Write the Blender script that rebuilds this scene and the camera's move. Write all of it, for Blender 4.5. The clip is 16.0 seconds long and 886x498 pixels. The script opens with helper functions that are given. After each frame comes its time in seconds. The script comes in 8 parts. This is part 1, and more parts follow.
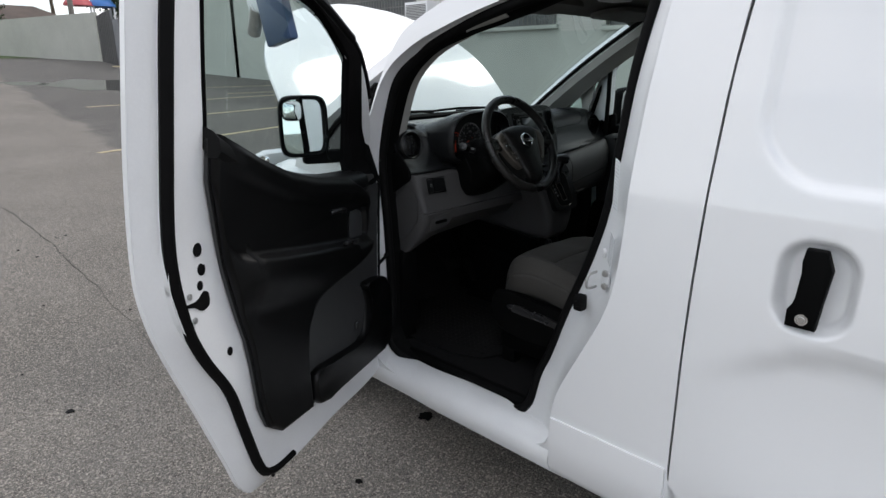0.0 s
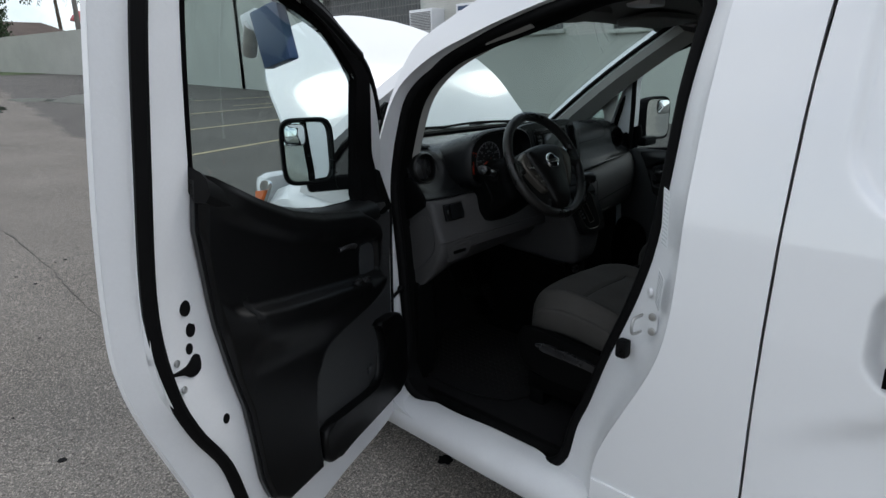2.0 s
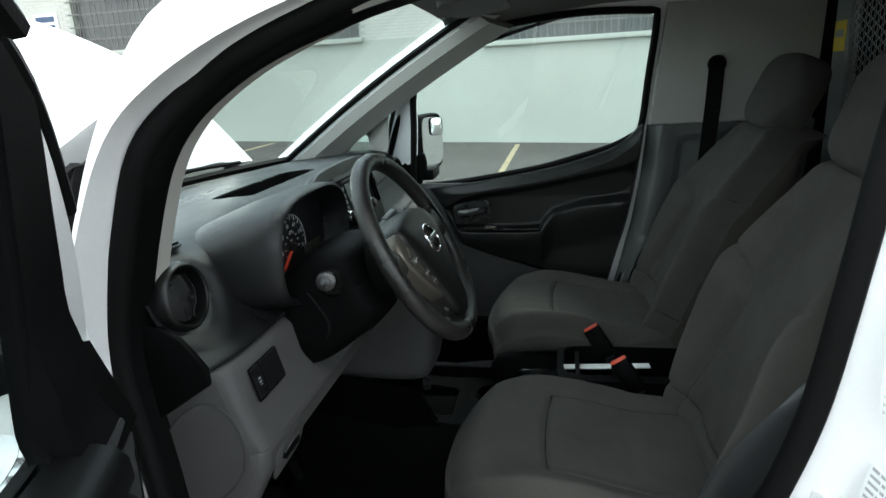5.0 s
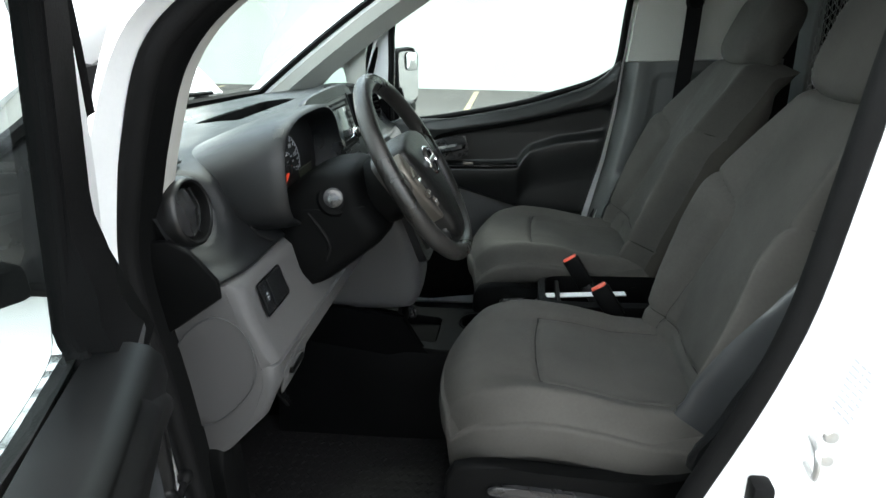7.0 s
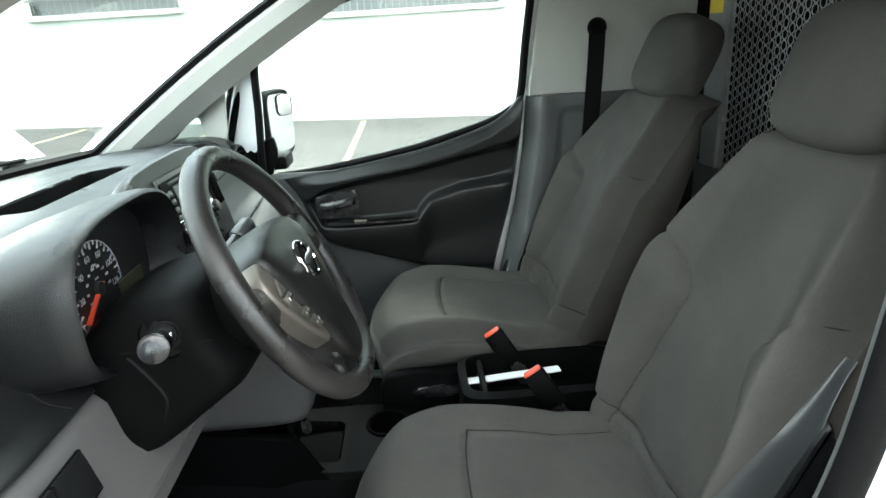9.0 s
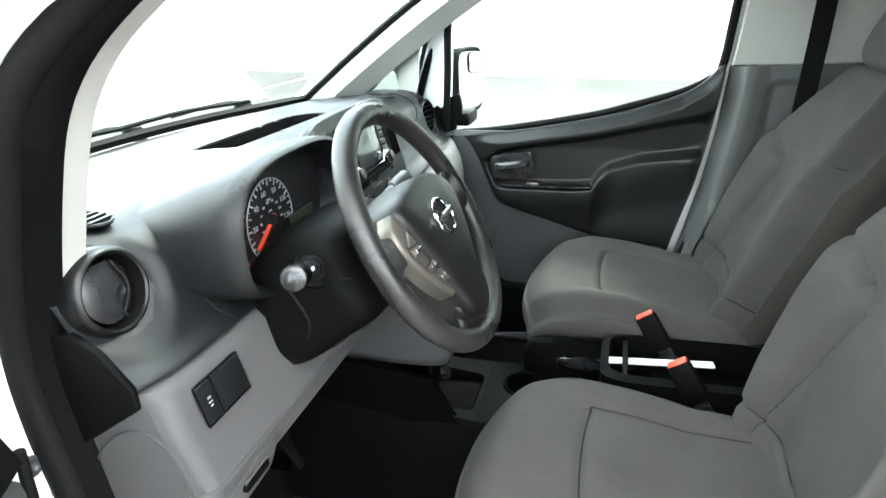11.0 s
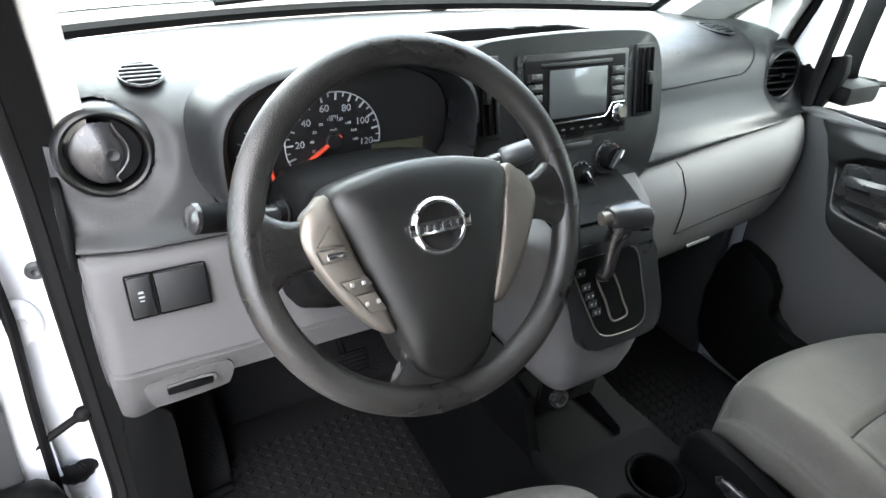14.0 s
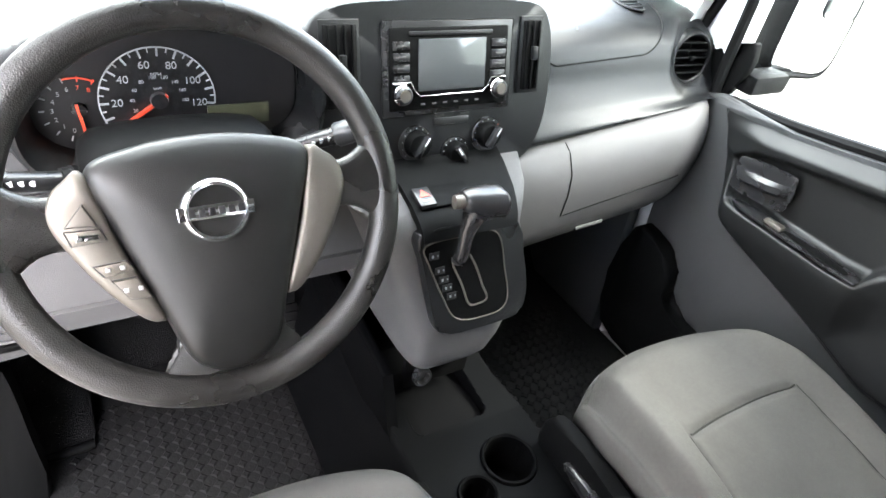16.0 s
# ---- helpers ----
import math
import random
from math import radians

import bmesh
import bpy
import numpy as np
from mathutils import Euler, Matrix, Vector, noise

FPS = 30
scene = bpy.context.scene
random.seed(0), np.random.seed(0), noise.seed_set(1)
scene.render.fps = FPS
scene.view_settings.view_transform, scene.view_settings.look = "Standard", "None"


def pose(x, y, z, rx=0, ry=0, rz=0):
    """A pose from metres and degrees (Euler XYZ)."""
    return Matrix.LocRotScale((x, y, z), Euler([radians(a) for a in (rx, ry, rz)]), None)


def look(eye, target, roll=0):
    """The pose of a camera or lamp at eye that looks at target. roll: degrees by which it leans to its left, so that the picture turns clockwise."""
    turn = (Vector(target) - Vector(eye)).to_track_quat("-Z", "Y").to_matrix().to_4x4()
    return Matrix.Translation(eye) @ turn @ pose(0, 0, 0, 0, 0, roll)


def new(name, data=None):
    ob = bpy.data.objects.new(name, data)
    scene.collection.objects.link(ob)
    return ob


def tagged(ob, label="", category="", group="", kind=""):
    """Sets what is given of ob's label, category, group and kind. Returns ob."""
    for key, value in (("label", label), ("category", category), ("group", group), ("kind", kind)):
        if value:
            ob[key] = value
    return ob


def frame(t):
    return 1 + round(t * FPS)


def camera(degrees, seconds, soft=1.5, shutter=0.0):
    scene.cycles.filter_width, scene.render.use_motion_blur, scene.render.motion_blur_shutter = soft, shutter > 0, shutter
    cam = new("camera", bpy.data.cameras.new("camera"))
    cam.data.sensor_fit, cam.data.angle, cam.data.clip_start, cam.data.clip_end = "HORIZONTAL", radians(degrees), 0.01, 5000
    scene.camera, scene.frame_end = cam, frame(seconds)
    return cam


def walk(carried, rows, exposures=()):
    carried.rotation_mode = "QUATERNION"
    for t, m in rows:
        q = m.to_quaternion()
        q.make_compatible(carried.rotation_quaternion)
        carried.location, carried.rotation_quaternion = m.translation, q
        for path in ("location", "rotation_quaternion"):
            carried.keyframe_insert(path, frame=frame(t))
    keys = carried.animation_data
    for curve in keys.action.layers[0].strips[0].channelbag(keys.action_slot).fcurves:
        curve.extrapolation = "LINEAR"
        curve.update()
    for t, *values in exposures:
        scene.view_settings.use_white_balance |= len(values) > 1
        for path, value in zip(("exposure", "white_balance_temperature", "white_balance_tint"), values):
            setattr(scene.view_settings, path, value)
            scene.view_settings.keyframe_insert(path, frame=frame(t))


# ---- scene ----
cam = camera(71.51, 16.0)
ROWS = [
    (0.0, -2.2943, -1.4254, 1.5216, 73.30, 0.36, -45.76),
    (0.5, -2.4219, -1.6750, 1.6076, 75.42, 0.33, -41.85),
    (1.0, -2.4538, -1.7398, 1.6356, 77.45, 1.33, -41.30),
    (1.5, -2.3454, -1.5064, 1.6031, 77.52, 1.36, -42.23),
    (2.0, -2.1574, -1.2392, 1.5539, 73.84, 1.60, -45.34),
    (2.5, -1.9348, -0.9866, 1.5243, 72.30, 0.25, -45.71),
    (3.0, -1.8210, -0.7451, 1.5355, 73.40, 0.52, -55.96),
    (3.5, -1.7187, -0.5272, 1.5495, 72.28, 2.87, -67.90),
    (4.0, -1.5030, -0.3818, 1.5541, 75.27, 2.52, -73.30),
    (6.5, -1.4797, -0.1787, 1.5080, 69.28, 3.13, -85.54),
    (7.0, -1.5360, -0.1588, 1.5003, 69.39, 1.66, -83.30),
    (7.5, -1.4168, -0.1781, 1.5066, 69.36, 2.01, -86.94),
    (8.0, -1.2227, -0.1765, 1.5226, 71.58, 3.72, -93.74),
    (10.5, -1.1799, -0.0978, 1.5208, 67.92, 3.83, -91.19),
    (11.0, -1.1938, -0.2352, 1.5311, 68.42, 2.69, -74.37),
    (11.5, -1.1560, -0.3576, 1.5423, 65.62, 0.13, -72.12),
    (12.0, -1.0608, -0.3462, 1.5359, 62.27, 1.32, -69.33),
    (12.5, -0.9129, -0.2876, 1.5247, 65.32, 4.74, -65.36),
    (13.0, -0.7916, -0.3222, 1.4957, 65.98, 3.47, -44.68),
    (13.5, -0.6923, -0.4131, 1.5119, 60.09, -0.43, -31.90),
    (14.0, -0.6370, -0.4555, 1.5508, 58.05, -3.66, -29.06),
    (14.5, -0.6078, -0.4644, 1.5689, 55.82, -5.28, -25.07),
    (15.0, -0.5735, -0.4824, 1.5720, 54.11, -6.07, -24.19),
    (15.5, -0.5191, -0.4905, 1.5905, 54.16, -7.96, -24.58),
    (16.0, -0.4498, -0.4941, 1.5852, 53.26, -8.25, -28.99),
]
EXPOSURES = [(0.0, 0.25, 6500, 10.0), (0.5, 0.0, 6500, 9.5), (1.5, -0.05, 6400, 8.5), (2.0, 0.0, 6250, 8.0), (2.5, 0.45, 6330, 4.0), (3.0, 0.85, 6280, 3.0), (3.5, 1.05, 6300, 2.0), (4.2, 1.2, 6400, 0.0), (6.3, 2.3, 6600, 5.0), (8.2, 2.85, 6700, 2.0), (10.3, 3.6, 6645, 4.2), (12.0, 3.87, 6600, 6.0), (12.5, 3.77, 6600, 7.3), (13.0, 3.38, 6600, 8.7), (13.5, 3.66, 6600, 10.0), (14.0, 4.08, 6683, 11.3), (15.0, 4.42, 6850, 14.0), (15.5, 4.6, 6850, 14.0), (16.0, 4.74, 6850, 14.0)]
walk(cam, [(t, pose(x, y, z, rx, ry, rz)) for t, x, y, z, rx, ry, rz in ROWS], EXPOSURES)

# ---- light ----
world = bpy.data.worlds.new("sky")
scene.world = world
world.use_nodes = True
wn, wl = world.node_tree.nodes, world.node_tree.links
SUN_AZ, SUN_EL = radians(115), radians(48)
sky = wn.new("ShaderNodeTexSky")
sky.sky_type, sky.sun_disc, sky.sun_elevation, sky.sun_rotation = "NISHITA", False, SUN_EL, SUN_AZ
coord = wn.new("ShaderNodeTexCoord")
cloud = wn.new("ShaderNodeTexNoise")
cloud.inputs["Scale"].default_value, cloud.inputs["Detail"].default_value = 3.2, 9.0
ramp = wn.new("ShaderNodeValToRGB")
ramp.color_ramp.elements[0].position, ramp.color_ramp.elements[1].position = 0.36, 0.56
mixc = wn.new("ShaderNodeMixRGB")
mixc.inputs[2].default_value = (10.2, 10.2, 10.5, 1)
wl.new(coord.outputs["Generated"], cloud.inputs["Vector"])
wl.new(cloud.outputs["Fac"], ramp.inputs["Fac"])
wl.new(ramp.outputs["Color"], mixc.inputs[0])
wl.new(sky.outputs["Color"], mixc.inputs[1])
wl.new(mixc.outputs["Color"], wn["Background"].inputs["Color"])
wn["Background"].inputs["Strength"].default_value = 0.15
sun = new("sun", bpy.data.lights.new("sun", "SUN"))
sun.data.energy, sun.data.angle, sun.data.color = 0.6, radians(16), (1, 0.96, 0.9)
sun.matrix_world = look((0, 0, 0), (-math.sin(SUN_AZ) * math.cos(SUN_EL), -math.cos(SUN_AZ) * math.cos(SUN_EL), -math.sin(SUN_EL)))


# ---- materials ----
def surface(name, color, rough=0.5, metal=0.0, grain=0.0, grain_scale=400.0, vary=0.0, vary_scale=4.0, dark=None, coat=0.0,
            bump_scale=None, rough_vary=0.0, spec=0.5, voronoi=False):
    """A node material: two scales of colour variation, fine relief and uneven gloss."""
    m = bpy.data.materials.new(name)
    m.use_nodes = True
    n, l = m.node_tree.nodes, m.node_tree.links
    b = n["Principled BSDF"]
    b.inputs["Base Color"].default_value = (*color, 1)
    b.inputs["Roughness"].default_value, b.inputs["Metallic"].default_value = rough, metal
    b.inputs["Coat Weight"].default_value = coat
    b.inputs["Coat Roughness"].default_value = 0.06
    b.inputs["Specular IOR Level"].default_value = spec
    tc = n.new("ShaderNodeTexCoord")
    if vary or dark:
        t = n.new("ShaderNodeTexNoise")
        t.inputs["Scale"].default_value, t.inputs["Detail"].default_value = vary_scale, 7
        l.new(tc.outputs["Object"], t.inputs["Vector"])
        t2 = n.new("ShaderNodeTexNoise")
        t2.inputs["Scale"].default_value, t2.inputs["Detail"].default_value = vary_scale * 23, 3
        l.new(tc.outputs["Object"], t2.inputs["Vector"])
        add = n.new("ShaderNodeMath")
        add.operation = "MULTIPLY_ADD"
        add.inputs[1].default_value = 0.35
        l.new(t2.outputs["Fac"], add.inputs[0])
        l.new(t.outputs["Fac"], add.inputs[2])
        r = n.new("ShaderNodeMapRange")
        r.inputs["From Min"].default_value, r.inputs["From Max"].default_value = 0.45, 0.9
        l.new(add.outputs[0], r.inputs["Value"])
        mx = n.new("ShaderNodeMixRGB")
        d = dark or tuple(c * (1 - vary) for c in color)
        mx.inputs[1].default_value, mx.inputs[2].default_value = (*d, 1), (*color, 1)
        l.new(r.outputs["Result"], mx.inputs[0])
        l.new(mx.outputs["Color"], b.inputs["Base Color"])
        if rough_vary:
            rr = n.new("ShaderNodeMapRange")
            rr.inputs["From Min"].default_value, rr.inputs["From Max"].default_value = 0.3, 0.7
            rr.inputs["To Min"].default_value, rr.inputs["To Max"].default_value = rough - rough_vary, rough + rough_vary
            l.new(t.outputs["Fac"], rr.inputs["Value"])
            l.new(rr.outputs["Result"], b.inputs["Roughness"])
    if grain:
        if voronoi:
            g = n.new("ShaderNodeTexVoronoi")
            g.inputs["Scale"].default_value = grain_scale
            out = g.outputs["Distance"]
        else:
            g = n.new("ShaderNodeTexNoise")
            g.inputs["Scale"].default_value, g.inputs["Detail"].default_value = grain_scale, 4
            out = g.outputs["Fac"]
        l.new(tc.outputs["Object"], g.inputs["Vector"])
        bp = n.new("ShaderNodeBump")
        bp.inputs["Strength"].default_value, bp.inputs["Distance"].default_value = grain, bump_scale or 0.5 / grain_scale
        l.new(out, bp.inputs["Height"])
        l.new(bp.outputs["Normal"], b.inputs["Normal"])
    return m


PAINT = surface("white_paint", (0.78, 0.79, 0.80), 0.26, vary=0.012, vary_scale=0.9, coat=1.0)
PAINT_INNER = surface("white_paint_door_jamb", (0.76, 0.77, 0.78), 0.35, vary=0.07, vary_scale=7, coat=0.5, grain=0.08, grain_scale=90)
DASH = surface("black_dash_plastic", (0.0066, 0.0071, 0.0078), 0.33, spec=0.30, grain=0.55, grain_scale=900, vary=0.15, vary_scale=6, voronoi=True, rough_vary=0.07)
GREY = surface("grey_dash_plastic", (0.064, 0.0625, 0.063), 0.54, spec=0.20, grain=0.5, grain_scale=900, vary=0.1, vary_scale=5, voronoi=True, rough_vary=0.05)
DARKGREY = surface("dark_grey_door_plastic", (0.033, 0.034, 0.0352), 0.5, grain=0.5, grain_scale=900, vary=0.12, vary_scale=6, voronoi=True, rough_vary=0.06)
TRIM = surface("black_trim_plastic", (0.0028, 0.0029, 0.003), 0.56, grain=0.5, grain_scale=800, vary=0.2, vary_scale=8, voronoi=True, rough_vary=0.06, spec=0.05)
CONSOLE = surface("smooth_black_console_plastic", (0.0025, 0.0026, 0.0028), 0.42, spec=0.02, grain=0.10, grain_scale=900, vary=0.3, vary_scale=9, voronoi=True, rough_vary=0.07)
RINGBLACK = surface("smooth_black_vent_plastic", (0.0035, 0.0036, 0.0038), 0.34, spec=0.3, vary=0.2, vary_scale=12, rough_vary=0.06)
GLOSS = surface("satin_black_plastic", (0.016, 0.016, 0.017), 0.28, vary=0.2, vary_scale=10, rough_vary=0.06)
SATIN = surface("satin_grey_plastic", (0.034, 0.036, 0.038), 0.34, vary=0.15, vary_scale=9, rough_vary=0.06, grain=0.2, grain_scale=900)
RUBBER = surface("black_rubber", (0.0038, 0.0038, 0.004), 0.6, spec=0.10, vary=0.3, vary_scale=20, grain=0.3, grain_scale=300)
# Near-black for rubber runs, and for recesses whose shade is put into the colour.
PIT = surface("black_rubber_recess_shade", (0.004, 0.004, 0.0042), 0.95, vary=0.3, vary_scale=12, grain=0.4, grain_scale=300, spec=0.03)
DOORBLACK = surface("satin_black_door_plastic", (0.0085, 0.009, 0.0093), 0.40, grain=0.12, grain_scale=900, vary=0.15, vary_scale=7, voronoi=True, rough_vary=0.06, spec=0.30)
DOORDARK = surface("satin_black_armrest_plastic", (0.0028, 0.0029, 0.0031), 0.40, grain=0.15, grain_scale=900, vary=0.2, vary_scale=7, voronoi=True, rough_vary=0.05, spec=0.2)
# White print with the gauge hood's shade in its colour; small prints share it.
GAUGE = surface("shade_dimmed_print", (0.26, 0.27, 0.28), 0.6, vary=0.1, vary_scale=40)
FLOOR = surface("black_floor_carpet", (0.0045, 0.0045, 0.005), 0.95, grain=0.9, grain_scale=420, vary=0.35, vary_scale=9, bump_scale=0.004, spec=0.2)
MAT = surface("ribbed_rubber_mat", (0.0042, 0.0042, 0.0045), 0.8, spec=0.18, grain=0.35, grain_scale=200, vary=0.35, vary_scale=7)
CLOTH = surface("charcoal_seat_cloth", (0.056, 0.0535, 0.0495), 0.92, grain=1.0, grain_scale=700, vary=0.26, vary_scale=7, spec=0.15)
SEAM = surface("sunken_seam_thread", (0.020, 0.019, 0.018), 0.95, vary=0.2, vary_scale=30, spec=0.1)
CLOTH_DARK = surface("dark_seat_cloth", (0.036, 0.0325, 0.029), 0.95, grain=0.6, grain_scale=1300, vary=0.16, vary_scale=5, spec=0.2)
HEADLINER = surface("grey_headliner", (0.15, 0.15, 0.143), 0.95, grain=0.4, grain_scale=500, vary=0.06, vary_scale=6)
PILLAR_LOW = surface("grey_pillar_trim", (0.145, 0.148, 0.148), 0.55, grain=0.4, grain_scale=700, vary=0.06, vary_scale=5)
PILLAR_DARK = surface("satin_grey_post_trim", (0.072, 0.074, 0.074), 0.42, grain=0.3, grain_scale=700, vary=0.1, vary_scale=5, spec=0.5)
PILLAR = surface("beige_pillar_trim", (0.33, 0.325, 0.305), 0.6, grain=0.4, grain_scale=700, vary=0.06, vary_scale=5)
WHEEL = surface("worn_wheel_leather", (0.020, 0.0188, 0.0176), 0.33, grain=0.4, grain_scale=700, vary=0.45, vary_scale=11, voronoi=True, rough_vary=0.12, dark=(0.0055, 0.0053, 0.0051), spec=0.42)
WHEELPAD = surface("airbag_plastic", (0.0062, 0.0062, 0.006), 0.36, spec=0.36, grain=0.45, grain_scale=1200, vary=0.15, vary_scale=8, voronoi=True, rough_vary=0.06)
SILVER = surface("bronze_silver_plastic", (0.135, 0.122, 0.106), 0.46, metal=0.7, vary=0.12, vary_scale=14)
CHROME = surface("chrome", (0.82, 0.83, 0.85), 0.08, metal=1.0, vary=0.05, vary_scale=20)
STEEL = surface("zinc_steel", (0.55, 0.55, 0.54), 0.35, metal=0.9, vary=0.2, vary_scale=30)
RED = surface("red_plastic", (0.62, 0.07, 0.035), 0.4, vary=0.1, vary_scale=30)
WHITE_MARK = surface("white_print", (0.75, 0.76, 0.77), 0.5, vary=0.05, vary_scale=40)
BLACK_FACE = surface("gauge_face", (0.010, 0.010, 0.011), 0.4, vary=0.2, vary_scale=30)
SCREEN = surface("screen_glass", (0.055, 0.06, 0.062), 0.12, vary=0.05, vary_scale=10)
LCD = surface("lcd_green_grey", (0.055, 0.062, 0.038), 0.3, vary=0.05, vary_scale=10)
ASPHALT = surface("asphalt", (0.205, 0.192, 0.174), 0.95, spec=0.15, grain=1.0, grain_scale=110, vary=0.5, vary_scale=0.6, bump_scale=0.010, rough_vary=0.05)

def add_aggregate(m, scale, light, dark, amount):
    """Small pale and dark stones scattered over a material's colour."""
    n, l = m.node_tree.nodes, m.node_tree.links
    b = n["Principled BSDF"]
    src = b.inputs["Base Color"].links[0].from_socket
    tc = n.new("ShaderNodeTexCoord")
    for sc, col, lo, hi in ((scale * 0.55, dark, 0.56, 0.66), (scale, light, 0.54, 0.64), (scale * 1.7, dark, 0.52, 0.62), (scale * 2.2, light, 0.57, 0.64)):
        v = n.new("ShaderNodeTexNoise")
        v.inputs["Scale"].default_value, v.inputs["Detail"].default_value = sc, 2.5
        l.new(tc.outputs["Object"], v.inputs["Vector"])
        r = n.new("ShaderNodeMapRange")
        r.inputs["From Min"].default_value, r.inputs["From Max"].default_value, r.inputs["To Max"].default_value = lo, hi, amount
        l.new(v.outputs["Fac"], r.inputs["Value"])
        mx = n.new("ShaderNodeMixRGB")
        mx.inputs[2].default_value = (*col, 1)
        l.new(r.outputs["Result"], mx.inputs[0])
        l.new(src, mx.inputs[1])
        src = mx.outputs["Color"]
    l.new(src, b.inputs["Base Color"])


add_aggregate(ASPHALT, 95, (0.44, 0.40, 0.345), (0.075, 0.068, 0.06), 0.8)


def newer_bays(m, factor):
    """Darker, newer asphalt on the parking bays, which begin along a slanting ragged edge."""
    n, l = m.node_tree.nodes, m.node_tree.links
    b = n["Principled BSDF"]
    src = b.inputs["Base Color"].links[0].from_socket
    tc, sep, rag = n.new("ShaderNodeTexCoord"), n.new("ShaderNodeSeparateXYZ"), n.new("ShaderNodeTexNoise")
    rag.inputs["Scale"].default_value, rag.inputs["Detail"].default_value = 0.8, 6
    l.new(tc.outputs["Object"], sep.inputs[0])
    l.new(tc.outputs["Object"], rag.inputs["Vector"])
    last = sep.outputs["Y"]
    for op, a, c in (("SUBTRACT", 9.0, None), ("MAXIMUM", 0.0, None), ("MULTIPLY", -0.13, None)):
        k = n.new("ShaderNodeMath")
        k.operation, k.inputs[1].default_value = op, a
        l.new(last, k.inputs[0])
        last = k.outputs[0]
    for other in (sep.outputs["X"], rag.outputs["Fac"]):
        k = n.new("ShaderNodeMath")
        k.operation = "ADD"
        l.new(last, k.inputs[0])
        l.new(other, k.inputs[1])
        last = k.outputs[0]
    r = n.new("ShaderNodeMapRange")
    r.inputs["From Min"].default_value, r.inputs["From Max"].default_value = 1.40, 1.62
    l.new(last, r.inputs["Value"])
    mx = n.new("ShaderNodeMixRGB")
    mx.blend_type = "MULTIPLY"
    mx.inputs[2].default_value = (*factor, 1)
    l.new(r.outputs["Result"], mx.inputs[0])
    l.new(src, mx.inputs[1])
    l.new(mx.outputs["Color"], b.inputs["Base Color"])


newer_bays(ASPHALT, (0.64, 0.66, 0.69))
LINE = surface("yellow_line_paint", (0.50, 0.42, 0.26), 0.8, vary=0.35, vary_scale=3, grain=0.4, grain_scale=60)
STUCCO = surface("painted_block_wall", (0.44, 0.468, 0.425), 0.85, grain=0.35, grain_scale=25, vary=0.14, vary_scale=0.6, bump_scale=0.006)
BRICKWHITE = surface("painted_brick", (0.56, 0.56, 0.52), 0.85, grain=0.35, grain_scale=40, vary=0.12, vary_scale=1.3)
CONCRETE = surface("concrete_wall", (0.40, 0.41, 0.37), 0.9, grain=0.4, grain_scale=20, vary=0.2, vary_scale=0.4)
DARKGLASS = surface("dark_window", (0.13, 0.14, 0.14), 0.25, vary=0.3, vary_scale=2)
TAR = surface("tar", (0.12, 0.110, 0.098), 0.9, vary=0.4, vary_scale=6, grain=0.8, grain_scale=80)
BARS = surface("window_bars", (0.16, 0.16, 0.155), 0.6, metal=0.3, vary=0.2, vary_scale=9)
BARK = surface("bark", (0.16, 0.13, 0.10), 0.95, grain=0.8, grain_scale=20, vary=0.3, vary_scale=5)
LEAF = surface("leaves", (0.042, 0.075, 0.028), 0.65, vary=0.5, vary_scale=1.2)
GRASS = surface("grass", (0.08, 0.12, 0.04), 0.9, vary=0.4, vary_scale=1.5, grain=0.5, grain_scale=30)
POLE = surface("weathered_pole", (0.17, 0.158, 0.142), 0.9, vary=0.25, vary_scale=2, grain=0.4, grain_scale=30)
BLUE = surface("blue_plastic", (0.02, 0.055, 0.13), 0.35, vary=0.1, vary_scale=15)
ORANGE = surface("orange_lens", (0.75, 0.16, 0.03), 0.2, vary=0.1, vary_scale=15)
PAPER = surface("paper_label", (0.74, 0.76, 0.77), 0.6, vary=0.06, vary_scale=40)
INK = surface("label_print", (0.36, 0.37, 0.39), 0.7, vary=0.1, vary_scale=40)
FADED = surface("faded_print", (0.58, 0.60, 0.61), 0.7, vary=0.15, vary_scale=60)
YELLOW = surface("yellow_sticker", (0.75, 0.55, 0.06), 0.5, vary=0.1, vary_scale=20)
GATE = surface("grey_gate", (0.17, 0.18, 0.19), 0.7, vary=0.3, vary_scale=1.5)
ROOFRED = surface("red_plastic_roof", (0.5, 0.10, 0.11), 0.5, vary=0.2, vary_scale=1)
ROOFBLUE = surface("blue_plastic_roof", (0.04, 0.16, 0.45), 0.5, vary=0.2, vary_scale=1)
TILE = surface("brown_roof", (0.12, 0.09, 0.074), 0.9, vary=0.3, vary_scale=0.8, grain=0.5, grain_scale=6)
PERF = surface("grey_steel_partition", (0.24, 0.25, 0.25), 0.5, metal=0.2, vary=0.1, vary_scale=8)
WATER = surface("puddle_water", (0.07, 0.07, 0.065), 0.03, vary=0.1, vary_scale=2, grain=0.12, grain_scale=1.5, bump_scale=0.03)


